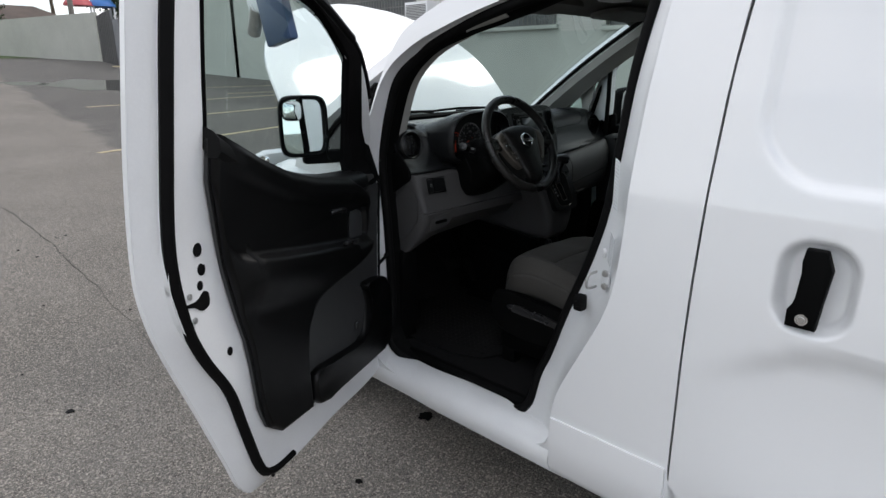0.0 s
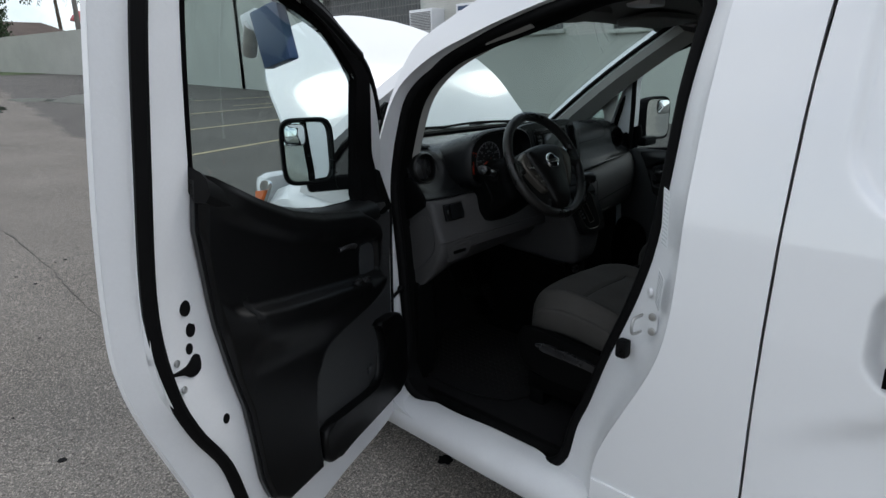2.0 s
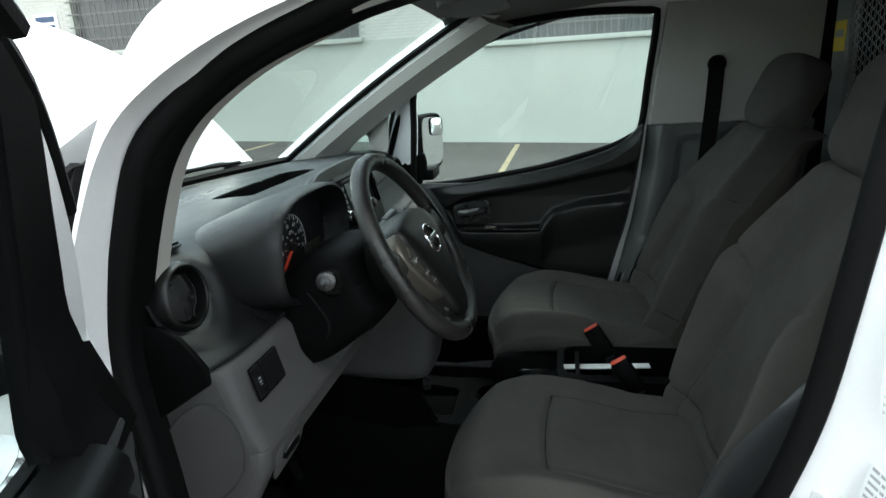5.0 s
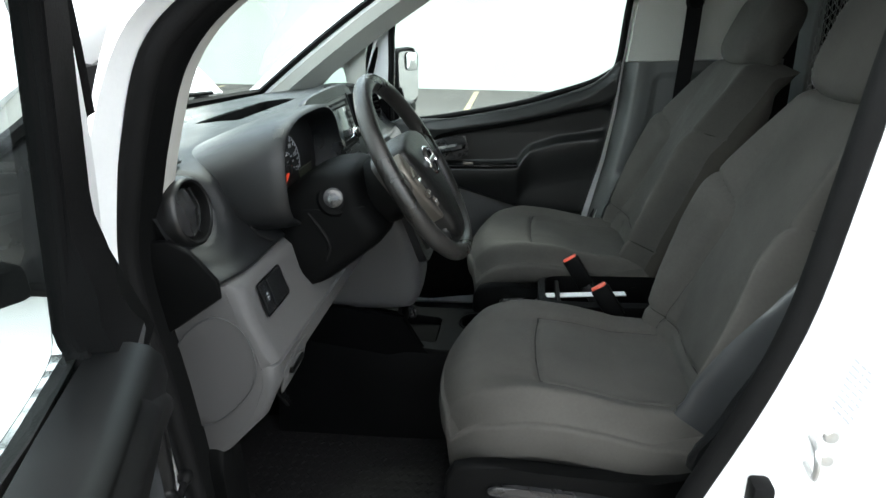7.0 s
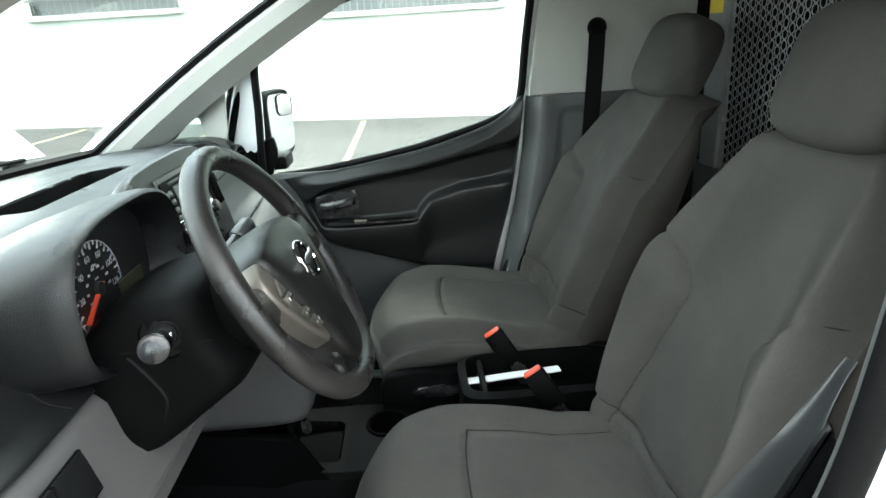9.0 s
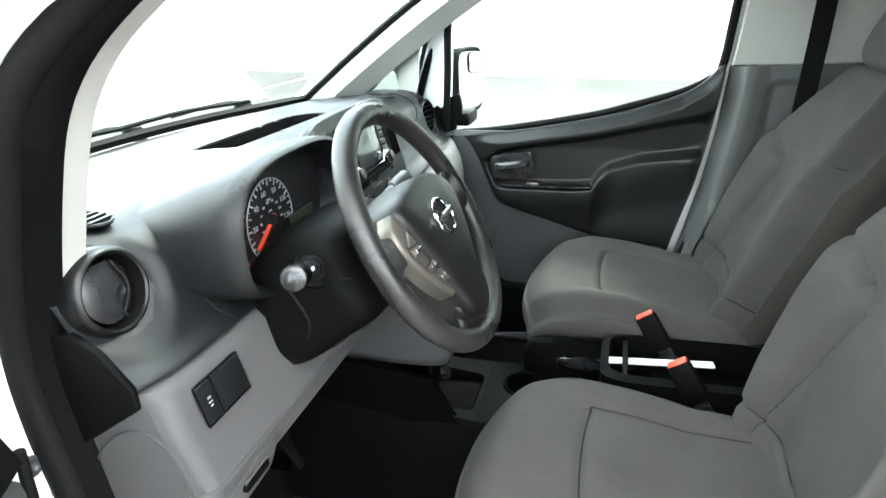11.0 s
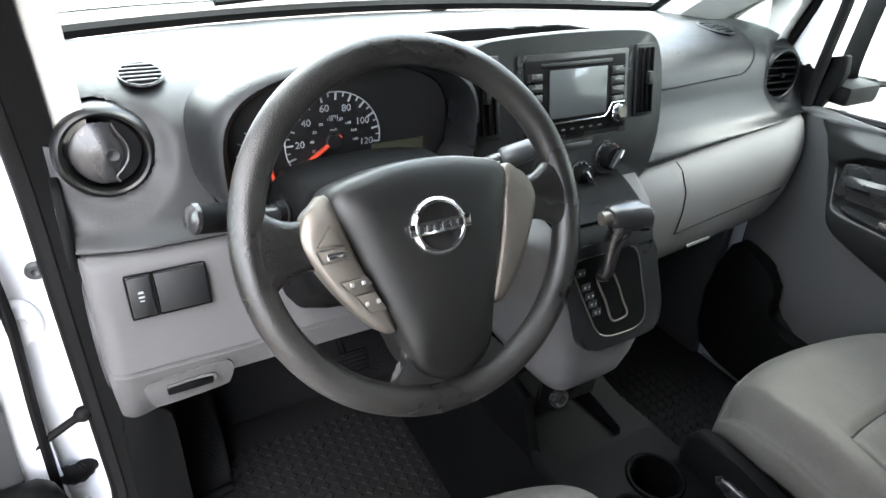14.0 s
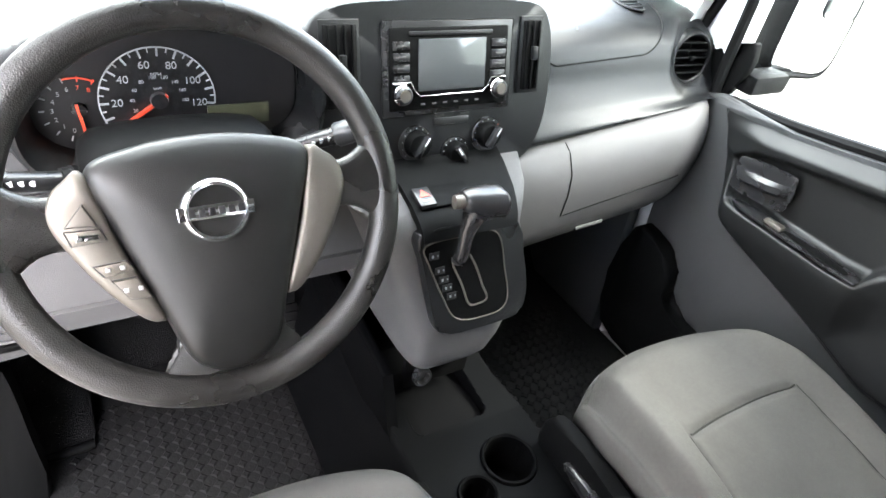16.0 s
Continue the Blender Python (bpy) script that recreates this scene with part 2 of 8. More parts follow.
def glass(name, tint, rough=0.0):
    m = bpy.data.materials.new(name)
    m.use_nodes = True
    n, l = m.node_tree.nodes, m.node_tree.links
    n.remove(n["Principled BSDF"])
    tr, gl, mix, lw = n.new("ShaderNodeBsdfTransparent"), n.new("ShaderNodeBsdfGlossy"), n.new("ShaderNodeMixShader"), n.new("ShaderNodeLayerWeight")
    pw, ad = n.new("ShaderNodeMath"), n.new("ShaderNodeMath")
    pw.operation, ad.operation = "POWER", "MULTIPLY_ADD"
    lw.inputs["Blend"].default_value, pw.inputs[1].default_value, ad.inputs[1].default_value, ad.inputs[2].default_value = 0.5, 4.0, 0.8, 0.06
    tr.inputs["Color"].default_value = (*tint, 1)
    gl.inputs["Roughness"].default_value = rough
    l.new(lw.outputs["Facing"], pw.inputs[0])
    l.new(pw.outputs[0], ad.inputs[0])
    l.new(ad.outputs[0], mix.inputs[0])
    l.new(tr.outputs[0], mix.inputs[1])
    l.new(gl.outputs[0], mix.inputs[2])
    l.new(mix.outputs[0], n["Material Output"].inputs["Surface"])
    return m


GLASS = glass("car_glass", (0.77, 0.87, 0.855))
MIRROR = surface("mirror_glass", (0.85, 0.88, 0.88), 0.02, metal=1.0)


# ---- shaping helpers ----
def part(name, bm, material, parent=None, label="", sharp=38):
    """One mesh object out of a bmesh, with edges sharper than the angle kept hard."""
    bmesh.ops.remove_doubles(bm, verts=bm.verts, dist=1e-5)
    bmesh.ops.recalc_face_normals(bm, faces=bm.faces)
    for f in bm.faces:
        f.smooth = True
    for e in bm.edges:
        if len(e.link_faces) == 2 and e.calc_face_angle(0) > radians(sharp):
            e.smooth = False
    me = bpy.data.meshes.new(name)
    bm.to_mesh(me)
    bm.free()
    me.materials.append(material)
    ob = new(name, me)
    ob.parent = parent
    if label:
        tagged(ob, label)
    return ob


def thing(name, label, category, group="", kind="", at=(0, 0, 0)):
    ob = new(name)
    ob.location = at
    ob.empty_display_size = 0.05
    return tagged(ob, label, category, group, kind)


def B():
    return bmesh.new()


def V(*a):
    return Vector(a)


def curve(pts, n=6, closed=False):
    """Points on a smooth curve through pts (Catmull-Rom)."""
    pts = [Vector(p) for p in pts]
    k, out = len(pts), []
    for i in range(k if closed else k - 1):
        if closed:
            a, b, c, d = pts[i - 1], pts[i], pts[(i + 1) % k], pts[(i + 2) % k]
        else:
            a, b, c, d = pts[max(i - 1, 0)], pts[i], pts[i + 1], pts[min(i + 2, k - 1)]
        for j in range(n):
            t = j / n
            out.append(0.5 * ((2 * b) + (c - a) * t + (2 * a - 5 * b + 4 * c - d) * t * t + (3 * b - a - 3 * c + d) * t ** 3))
    if not closed:
        out.append(pts[-1])
    return out


def resample(loop, n):
    """n points evenly spaced along a closed loop."""
    loop = [Vector(p) for p in loop]
    ds = [(loop[(i + 1) % len(loop)] - loop[i]).length for i in range(len(loop))]
    total, out, i, acc = sum(ds), [], 0, 0.0
    for k in range(n):
        target = total * k / n
        while acc + ds[i] < target:
            acc += ds[i]
            i += 1
        out.append(loop[i].lerp(loop[(i + 1) % len(loop)], (target - acc) / max(ds[i], 1e-9)))
    return out


def box(bm, c, s, m=None, bevel=0.0, seg=2):
    mat = (m or Matrix()) @ Matrix.Translation(c) @ Matrix.Diagonal((*s, 1))
    r = bmesh.ops.create_cube(bm, size=1, matrix=mat)
    if bevel:
        es = list({e for v in r["verts"] for e in v.link_edges})
        bmesh.ops.bevel(bm, geom=es, offset=bevel, segments=seg, profile=0.5, affect="EDGES")
    return bm


def loft(bm, rings, ring_closed=True, caps=True):
    vs = [[bm.verts.new(p) for p in r] for r in rings]
    for a, b in zip(vs, vs[1:]):
        k = len(a)
        for i in range(k if ring_closed else k - 1):
            try:
                bm.faces.new((a[i], a[(i + 1) % k], b[(i + 1) % k], b[i]))
            except ValueError:
                pass
    if caps and ring_closed:
        for r in (vs[0], vs[-1]):
            try:
                bm.faces.new(r)
            except ValueError:
                pass
    return bm


def frames_along(pts, closed=False):
    pts = [Vector(p) for p in pts]
    out, up = [], None
    for i, p in enumerate(pts):
        a = pts[i - 1] if (i or closed) else p
        b = pts[(i + 1) % len(pts)] if (i < len(pts) - 1 or closed) else p
        t = (b - a).normalized()
        if up is None:
            up = t.orthogonal().normalized()
        up = (up - up.dot(t) * t).normalized()
        out.append((p, up, t.cross(up)))
    return out


def tube(bm, pts, r, seg=10, closed=False, flat=1.0):
    rings = []
    k = len(pts)
    for i, (p, u, w) in enumerate(frames_along(pts, closed)):
        rr = r[i] if isinstance(r, (list, tuple)) else r
        rings.append([p + rr * (math.cos(a) * u + flat * math.sin(a) * w) for a in [2 * math.pi * j / seg for j in range(seg)]])
    if closed:
        rings.append(rings[0])
    return loft(bm, rings, True, not closed)


def cyl(bm, a, b, r0, r1=None, seg=24):
    return tube(bm, [a, b], [r0, r0 if r1 is None else r1], seg)


def lathe(bm, profile, m, seg=40, caps=True):
    """Turn (radius, height) pairs round the z axis of the pose m."""
    rings = [[m @ Vector((r * math.cos(2 * math.pi * j / seg), r * math.sin(2 * math.pi * j / seg), h)) for j in range(seg)] for r, h in profile]
    return loft(bm, rings, True, caps)


def prism(bm, loop, thick, bevel=0.0, seg=2):
    """A solid out of a flat loop and a thickness vector."""
    thick = Vector(thick)
    a = [bm.verts.new(p) for p in loop]
    b = [bm.verts.new(Vector(p) + thick) for p in loop]
    fa, fb = bm.faces.new(a), bm.faces.new(list(reversed(b)))
    k, sides = len(a), []
    for i in range(k):
        sides.append(bm.faces.new((a[(i + 1) % k], a[i], b[i], b[(i + 1) % k])))
    if bevel:
        bmesh.ops.bevel(bm, geom=list(fa.edges) + list(fb.edges), offset=bevel, segments=seg, profile=0.5, affect="EDGES")
    return bm


def plate(bm, outer, inner, thick, n=96, shape=None):
    """A plate with one opening; shape(p) bends its points."""
    o, i = resample(outer, n), resample(inner, n)
    # start the two loops at matching points
    def miss(r, k):
        return sum((o[j] - r[(j + k) % n]).length for j in range(0, n, 4))
    _, best, i = min(((miss(r, k), k, r) for r in (i, i[::-1]) for k in range(n)), key=lambda c: c[:2])
    i = i[best:] + i[:best]
    shape = shape or (lambda p: p)
    thick = Vector(thick)
    front = [[shape(a.lerp(b, t)) for a, b in zip(o, i)] for t in (0, 0.2, 0.4, 0.6, 0.8, 1)]
    back = [[p + thick for p in r] for r in front]
    return loft(bm, front + back[::-1] + [front[0]], True, False)


def disc_loop(c, u, w, ru, rw, n=32, p=2.0):
    """A superellipse round c in the plane of u and w."""
    out = []
    for j in range(n):
        a = 2 * math.pi * j / n
        ca, sa = math.cos(a), math.sin(a)
        out.append(Vector(c) + Vector(u) * ru * math.copysign(abs(ca) ** (2 / p), ca) + Vector(w) * rw * math.copysign(abs(sa) ** (2 / p), sa))
    return out


def lerp_table(tab, v):
    if v <= tab[0][0]:
        return tab[0][1]
    for (a, x), (b, y) in zip(tab, tab[1:]):
        if v <= b:
            return x + (y - x) * (v - a) / (b - a)
    return tab[-1][1]


def sheet(bm, f, us, vs, thick=None):
    """A surface f(u, v) over two lists of parameters; thick gives it depth."""
    g = [[bm.verts.new(f(u, v)) for v in vs] for u in us]
    for i in range(len(us) - 1):
        for j in range(len(vs) - 1):
            bm.faces.new((g[i][j], g[i + 1][j], g[i + 1][j + 1], g[i][j + 1]))
    if thick:
        bmesh.ops.recalc_face_normals(bm, faces=bm.faces)
        bmesh.ops.solidify(bm, geom=list(bm.faces), thickness=thick)
    return bm


def span(a, b, n):
    return [a + (b - a) * i / n for i in range(n + 1)]


# ---- ground and surroundings ----
SLOPE = 0.04


def gz(y):
    return SLOPE * max(min(y, 75), -30)


def on_ground(bm, loop, h):
    """A thin painted or wet patch that follows the ground."""
    return prism(bm, [V(x, y, gz(y) + h) for x, y in loop], (0, 0, -0.003))


bm = B()
ys = [-900, -200, -30] + span(-24, 72, 24) + [75, 120, 300, 900]
xs = [-900, -200, -60] + span(-40, 40, 20) + [60, 200, 900]
sheet(bm, lambda x, y: V(x, y, gz(y)), xs, ys)
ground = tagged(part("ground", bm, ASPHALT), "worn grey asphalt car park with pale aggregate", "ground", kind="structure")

# painted parking lines: one row against the wall, one row across the lot
for k in range(9):
    y = 0.72 + 2.75 * k - 2.75
    bm = on_ground(B(), [(11.6, y - 0.05), (11.6, y + 0.05), (7.2, y + 0.045), (7.2, y - 0.045)], 0.006)
    tagged(part("parking_line", bm, LINE), "faded yellow parking line painted on asphalt", "road marking", "parking lines", "structure")
for x0, y0, x1, y1 in ((0.6, 8.3, 5.0, 9.6), (2.3, 11.8, 7.0, 12.8), (2.5, 15.05, 8.6, 16.1)):
    d = V(x1 - x0, y1 - y0).normalized() * 0.05
    bm = on_ground(B(), [(x0 - d.y, y0 + d.x), (x0 + d.y, y0 - d.x), (x1 + d.y, y1 - d.x), (x1 - d.y, y1 + d.x)], 0.007)
    tagged(part("parking_line", bm, LINE), "faded yellow parking line painted on asphalt", "road marking", "parking lines", "structure")

rnd = random.Random(4)
for cx, cy, rx, ry in ((5.9, 22.6, 2.3, 3.4), (1.55, 21.8, 0.5, 2.2), (3.4, 24.4, 0.7, 1.2)):
    loop = [(cx + rx * math.cos(a) * rnd.uniform(0.75, 1.1), cy + ry * math.sin(a) * rnd.uniform(0.75, 1.1)) for a in [2 * math.pi * i / 26 for i in range(26)]]
    loop = [(p.x, p.y) for p in curve([V(x, y, 0) for x, y in loop], 3, True)]
    tagged(part("puddle", on_ground(B(), loop, 0.008), WATER), "shallow puddle of rainwater on the asphalt", "puddle", "puddles", "structure")
spots = [(rnd.uniform(-2.6, -0.9), rnd.uniform(-0.9, 4.5), rnd.uniform(0.006, 0.018)) for _ in range(22)]
for cx, cy, r in spots + [(-0.62, 0.32, 0.035), (-0.8, 0.75, 0.02), (-1.2, 0.9, 0.02), (-0.5, -0.1, 0.022), (-0.35, -0.25, 0.018)]:
    loop = [(cx + r * math.cos(a) * rnd.uniform(0.6, 1.3), cy + r * math.sin(a) * rnd.uniform(0.6, 1.3)) for a in [2 * math.pi * i / 14 for i in range(14)]]
    tagged(part("oil_stain", on_ground(B(), loop, 0.005), RUBBER), "small dark oil stain on the asphalt", "stain", "oil stains", "structure")

# the long painted block building beside the car park
WX = 12.0
bld = thing("block_building", "long single-storey building of pale painted block with barred windows", "building", at=(WX, 10, 0))
WIN = [(13.66, 18.85, 2.75, 4.15), (8.36, 11.06, 2.5, 3.90), (4.1, 6.9, 2.4, 3.75), (-2.2, 1.38, 2.14, 3.5), (-7.5, -4.0, 2.0, 3.4)]
bm = B()
yedges = sorted({-16.0, 25.6} | {v for w in WIN for v in w[:2]})
for a, b in zip(yedges, yedges[1:]):
    hit = [w for w in WIN if w[0] <= a and b <= w[1]]
    for z0, z1 in ([(-1, hit[0][2]), (hit[0][3], 6.2)] if hit else [(-1, 6.2)]):
        box(bm, (WX + 0.15, (a + b) / 2, (z0 + z1) / 2), (0.3, b - a, z1 - z0))


def child(name, bm, mat, parent, label=""):
    """A part whose mesh is given in world places, under a parent that stands elsewhere."""
    o = part(name, bm, mat, parent, label)
    o.matrix_parent_inverse = parent.matrix_world.inverted() if parent.parent else Matrix.Translation(-parent.location)
    return o


child("wall", bm, STUCCO, bld)
bm = box(B(), (WX + 4, 25.45, 2.6), (8, 0.3, 7.2))
child("end_wall", bm, STUCCO, bld)
bm = box(B(), (WX + 4, 4.8, 6.25), (8.6, 42.2, 0.16), bevel=0.02)
child("roof", bm, CONCRETE, bld)
bm = box(B(), (WX - 0.02, 4.8, 5.55), (0.05, 41.6, 0.12), bevel=0.01)
child("ledge", bm, STUCCO, bld)
for w in WIN:
    a, b, z0, z1 = w
    win = child("window", box(B(), (WX + 0.2, (a + b) / 2, (z0 + z1) / 2), (0.04, b - a, z1 - z0)), DARKGLASS, bld, "dark barred window")
    bm = box(B(), (WX - 0.03, (a + b) / 2, z0 - 0.05), (0.16, b - a + 0.16, 0.1), bevel=0.01)
    o = part("sill", bm, STUCCO, win)
    for i in range(int((b - a) / 0.14) + 1):
        y = a + 0.05 + i * 0.14
        if y < b:
            part("bar", box(B(), (WX - 0.06, y, (z0 + z1) / 2), (0.018, 0.018, z1 - z0 + 0.1)), BARS, win, "painted steel security bar")
    for i in range(6):
        part("rail", box(B(), (WX - 0.075, (a + b) / 2, z0 + (z1 - z0) * i / 5), (0.02, b - a + 0.1, 0.03)), BARS, win, "painted steel security rail")

bm = B()
for a, b in ((11.12, 13.6), (6.95, 8.3), (1.45, 4.05)):
    for r in range(27):
        z, n = 2.36 + r * 0.066, int((b - a) / 0.21)
        for i in range(n):
            y = a + 0.1 + i * 0.21 + (0.1 if r % 2 else 0)
            box(bm, (WX - 0.001, y, z), (0.014, 0.199, 0.057))
o = child("brick_panel", bm, BRICKWHITE, bld, "painted brickwork between the windows")
tagged(o, kind="stuff")

ac = thing("air_conditioner", "white window air conditioner in the painted wall", "air conditioner", at=(WX - 0.3, 13.1, 2.7))
child("case", box(B(), (WX - 0.22, 13.12, 3.02), (0.62, 1.0, 0.66), bevel=0.02), WHITE_MARK, ac)
for i in range(12):
    child("louvre", box(B(), (WX - 0.54, 13.12, 2.76 + i * 0.045), (0.02, 0.86, 0.018)), BARS, ac)
sign = thing("wall_sign", "small white and dark blue sign on the painted wall", "sign", at=(WX - 0.03, 11.77, 3.1))
child("board", box(B(), (WX - 0.03, 11.77, 3.1), (0.03, 0.66, 0.66), bevel=0.004), WHITE_MARK, sign)
for i, (y, z, w, h) in enumerate(((11.77, 3.3, 0.5, 0.12), (11.9, 3.12, 0.2, 0.1), (11.62, 3.1, 0.2, 0.14), (11.77, 2.9, 0.5, 0.12))):
    child("bar", box(B(), (WX - 0.052, y, z), (0.012, w, h)), BLUE, sign)

annex = thing("annex_wall", "lower painted block wall running on from the building", "wall", at=(12.5, 33, gz(33)))
child("wall", box(B(), (12.15, 31.3, 2.2), (0.3, 11.4, 6.0)), STUCCO, annex)
child("coping", box(B(), (12.15, 31.3, 5.24), (0.36, 11.4, 0.08), bevel=0.01), CONCRETE, annex)

# far end of the lot: block fence, gate, houses, poles, playground
fence = thing("block_fence", "low pale grey painted block fence across the lot's end", "fence", at=(13, 56, gz(56)))
bm = B()
prism(bm, [V(9.4, 61.5, 1.7), V(13.1, 46.5, 1.7), V(13.3, 46.6, 1.7), V(9.6, 61.7, 1.7)], (0, 0, 3.35))
child("wall", bm, CONCRETE, fence)
gate = thing("metal_gate", "grey sheet-metal gate between the fence and the building", "gate", at=(13, 45, gz(45)))
bm = B()
prism(bm, [V(13.2, 46.4, 1.6), V(11.9, 40, 1.6), V(12.0, 39.95, 1.6), V(13.3, 46.3, 1.6)], (0, 0, 3.2))
child("leaf", bm, GATE, gate)
for i in range(8):
    child("post", box(B(), V(13.15, 46.4, 3.2).lerp(V(11.85, 40, 3.2), (i + 0.5) / 8), (0.08, 0.08, 3.2)), BARS, gate)
pier = thing("metal_gate", "dark grey sheet-metal gate leaf beside the wall", "gate", at=(11.9, 37, gz(37)))
child("leaf", box(B(), (11.9, 37.4, 2.55), (0.10, 5.0, 3.3), bevel=0.01), GATE, pier)
for y in (35.0, 36.2, 37.4, 38.6, 39.8):
    child("post", box(B(), (11.82, y, 2.6), (0.08, 0.08, 3.5)), BARS, pier)
grass = tagged(part("grass_strip", on_ground(B(), [(-25, 60), (6.0, 54.5), (8.0, 52.3), (11.3, 53.5), (9.6, 61.0), (12, 70), (-25, 74)], 0.03), GRASS), "strip of mown green grass before the fence", "grass", kind="structure")
kerb = tagged(part("kerb", box(B(), (11.0, 34.5, 1.46), (0.25, 7.0, 0.2), bevel=0.03), LINE), "yellow painted concrete kerb stop by the gate", "kerb", kind="structure")


def utility_pole(x, y, h, r0, r1, lean=(0, 0)):
    p = thing("utility_pole", "tall weathered wooden utility pole", "pole", "utility poles", at=(x, y, gz(y)))
    part("shaft", tube(B(), [(0, 0, -0.3), (lean[0] / 2, lean[1] / 2, h / 2), (lean[0], lean[1], h)], [r0, (r0 + r1) / 2, r1], 14), POLE, p)
    return p


utility_pole(2.98, 29.4, 11, 0.17, 0.13, (0.25, 0))
utility_pole(16.2, 62, 14, 0.24, 0.16, (0.2, 0))
utility_pole(17.3, 40.5, 13, 0.3, 0.27)


def house(x, y, w, d, h, wall_m):
    hs = thing("house", "distant low house with a brown hipped roof", "house", "houses", at=(x, y, gz(y)))
    part("wall", box(B(), (0, 0, h / 2 - 0.5), (w, d, h + 1)), wall_m, hs)
    bm = B()
    a = [V(-w / 2 - 0.5, -d / 2 - 0.5, h), V(w / 2 + 0.5, -d / 2 - 0.5, h), V(w / 2 + 0.5, d / 2 + 0.5, h), V(-w / 2 - 0.5, d / 2 + 0.5, h)]
    b = [V(-w / 4, -0.1, h + 1.7), V(w / 4, -0.1, h + 1.7), V(w / 4, 0.1, h + 1.7), V(-w / 4, 0.1, h + 1.7)]
    part("roof", loft(bm, [a, b]), TILE, hs)
    for i in (-1, 0, 1):
        part("window", box(B(), (i * w / 3.4, -d / 2 - 0.02, h * 0.55), (1.3, 0.08, 1.1)), DARKGLASS, hs)


house(15, 92, 17, 9, 3.0, CONCRETE)
house(-8, 98, 16, 9, 3.0, BRICKWHITE)
house(15.6, 80, 9, 8, 3.1, BRICKWHITE)

play = thing("playground_tower", "playground tower with red and blue domed plastic roofs", "playground", at=(19.2, 66, gz(66)))
for i, (dx, m) in enumerate(((-1.1, ROOFRED), (0.95, ROOFBLUE))):
    part("roof", lathe(B(), [(1.25, 0), (1.2, 0.2), (0.95, 0.55), (0.5, 0.85), (0.05, 0.95)], Matrix.Translation((dx, 0, 4.35)), 20), m, play)
    for px_ in (-0.9, 0.9):
        part("post", cyl(B(), (dx + px_, -0.5, -0.3), (dx + px_, -0.5, 4.45), 0.09, seg=10), WHITE_MARK, play)
    part("panel", box(B(), (dx, 0, 2.9), (1.8, 1.4, 0.6), bevel=0.05), m, play)

barr = thing("road_barricade", "white and orange striped folding road barricade", "barricade", at=(4.6, 52, gz(52)))
for k, z in enumerate((1.35, 0.85)):
    bd = part("board", box(B(), (0, 0, z), (1.9, 0.06, 0.34), bevel=0.01), WHITE_MARK, barr)
    for i in range(5):
        part("stripe", prism(B(), [V(-0.85 + i * 0.38, -0.035, z - 0.16), V(-0.68 + i * 0.38, -0.035, z - 0.16), V(-0.58 + i * 0.38, -0.035, z + 0.16), V(-0.75 + i * 0.38, -0.035, z + 0.16)], (0, 0.004, 0)), ORANGE, bd)
for sx in (-0.85, 0.85):
    part("leg", box(B(), (sx, 0.1, 0.75), (0.06, 0.06, 1.6)), WHITE_MARK, barr)


def tree(x, y, h, crown, trunk, seed, leaves=2600, label="broad leafy green street tree", palm=False):
    rr = random.Random(seed)
    t = thing("tree", label, "tree", "trees", at=(x, y, gz(y)))
    bm = B()
    tube(bm, [(0, 0, -0.3), (0.1, 0, trunk * 0.5), (0.05, 0.1, trunk), (0.1, 0.1, h * 0.75)], [0.32, 0.26, 0.2, 0.06], 10)
    tips = []
    for i in range(9):
        a, r = rr.uniform(0, 6.28), crown * rr.uniform(0.35, 0.75)
        e = V(r * math.cos(a), r * math.sin(a), rr.uniform(trunk + 0.5, h * 0.9))
        tube(bm, [(0.05, 0.05, trunk * rr.uniform(0.7, 1.1)), e * 0.5 + V(0, 0, trunk * 0.5), e], [0.13, 0.08, 0.03], 6)
        tips.append(e)
    part("trunk", bm, BARK, t)
    mid_z, half_h = (trunk * 0.8 + h) / 2, (h - trunk * 0.8) / 2
    for _ in range(110):
        d = V(rr.gauss(0, 1), rr.gauss(0, 1), rr.gauss(0, 1)).normalized() * rr.uniform(0.35, 1.0) ** 0.6
        tips.append(V(d.x * crown * 0.88, d.y * crown * 0.88, mid_z + d.z * half_h * 0.9))
    vs, fs = [], []
    for i in range(leaves):
        c = rr.choice(tips)
        s = crown * 0.11
        p = c + V(rr.gauss(0, s), rr.gauss(0, s), rr.gauss(0, s * 0.7))
        q = Euler((rr.uniform(0, 6.28), rr.uniform(0, 6.28), rr.uniform(0, 6.28))).to_matrix()
        w = rr.uniform(0.09, 0.20) * h / 8
        k = len(vs)
        vs += [p + q @ V(-w, 0, 0), p + q @ V(0, -w * 0.55, 0.02), p + q @ V(w, 0, 0), p + q @ V(0, w * 0.55, 0.02)]
        fs.append((k, k + 1, k + 2, k + 3))
    me = bpy.data.meshes.new("crown")
    me.from_pydata(vs, [], fs)
    me.materials.append(LEAF)
    o = new("crown", me)
    o.parent = t


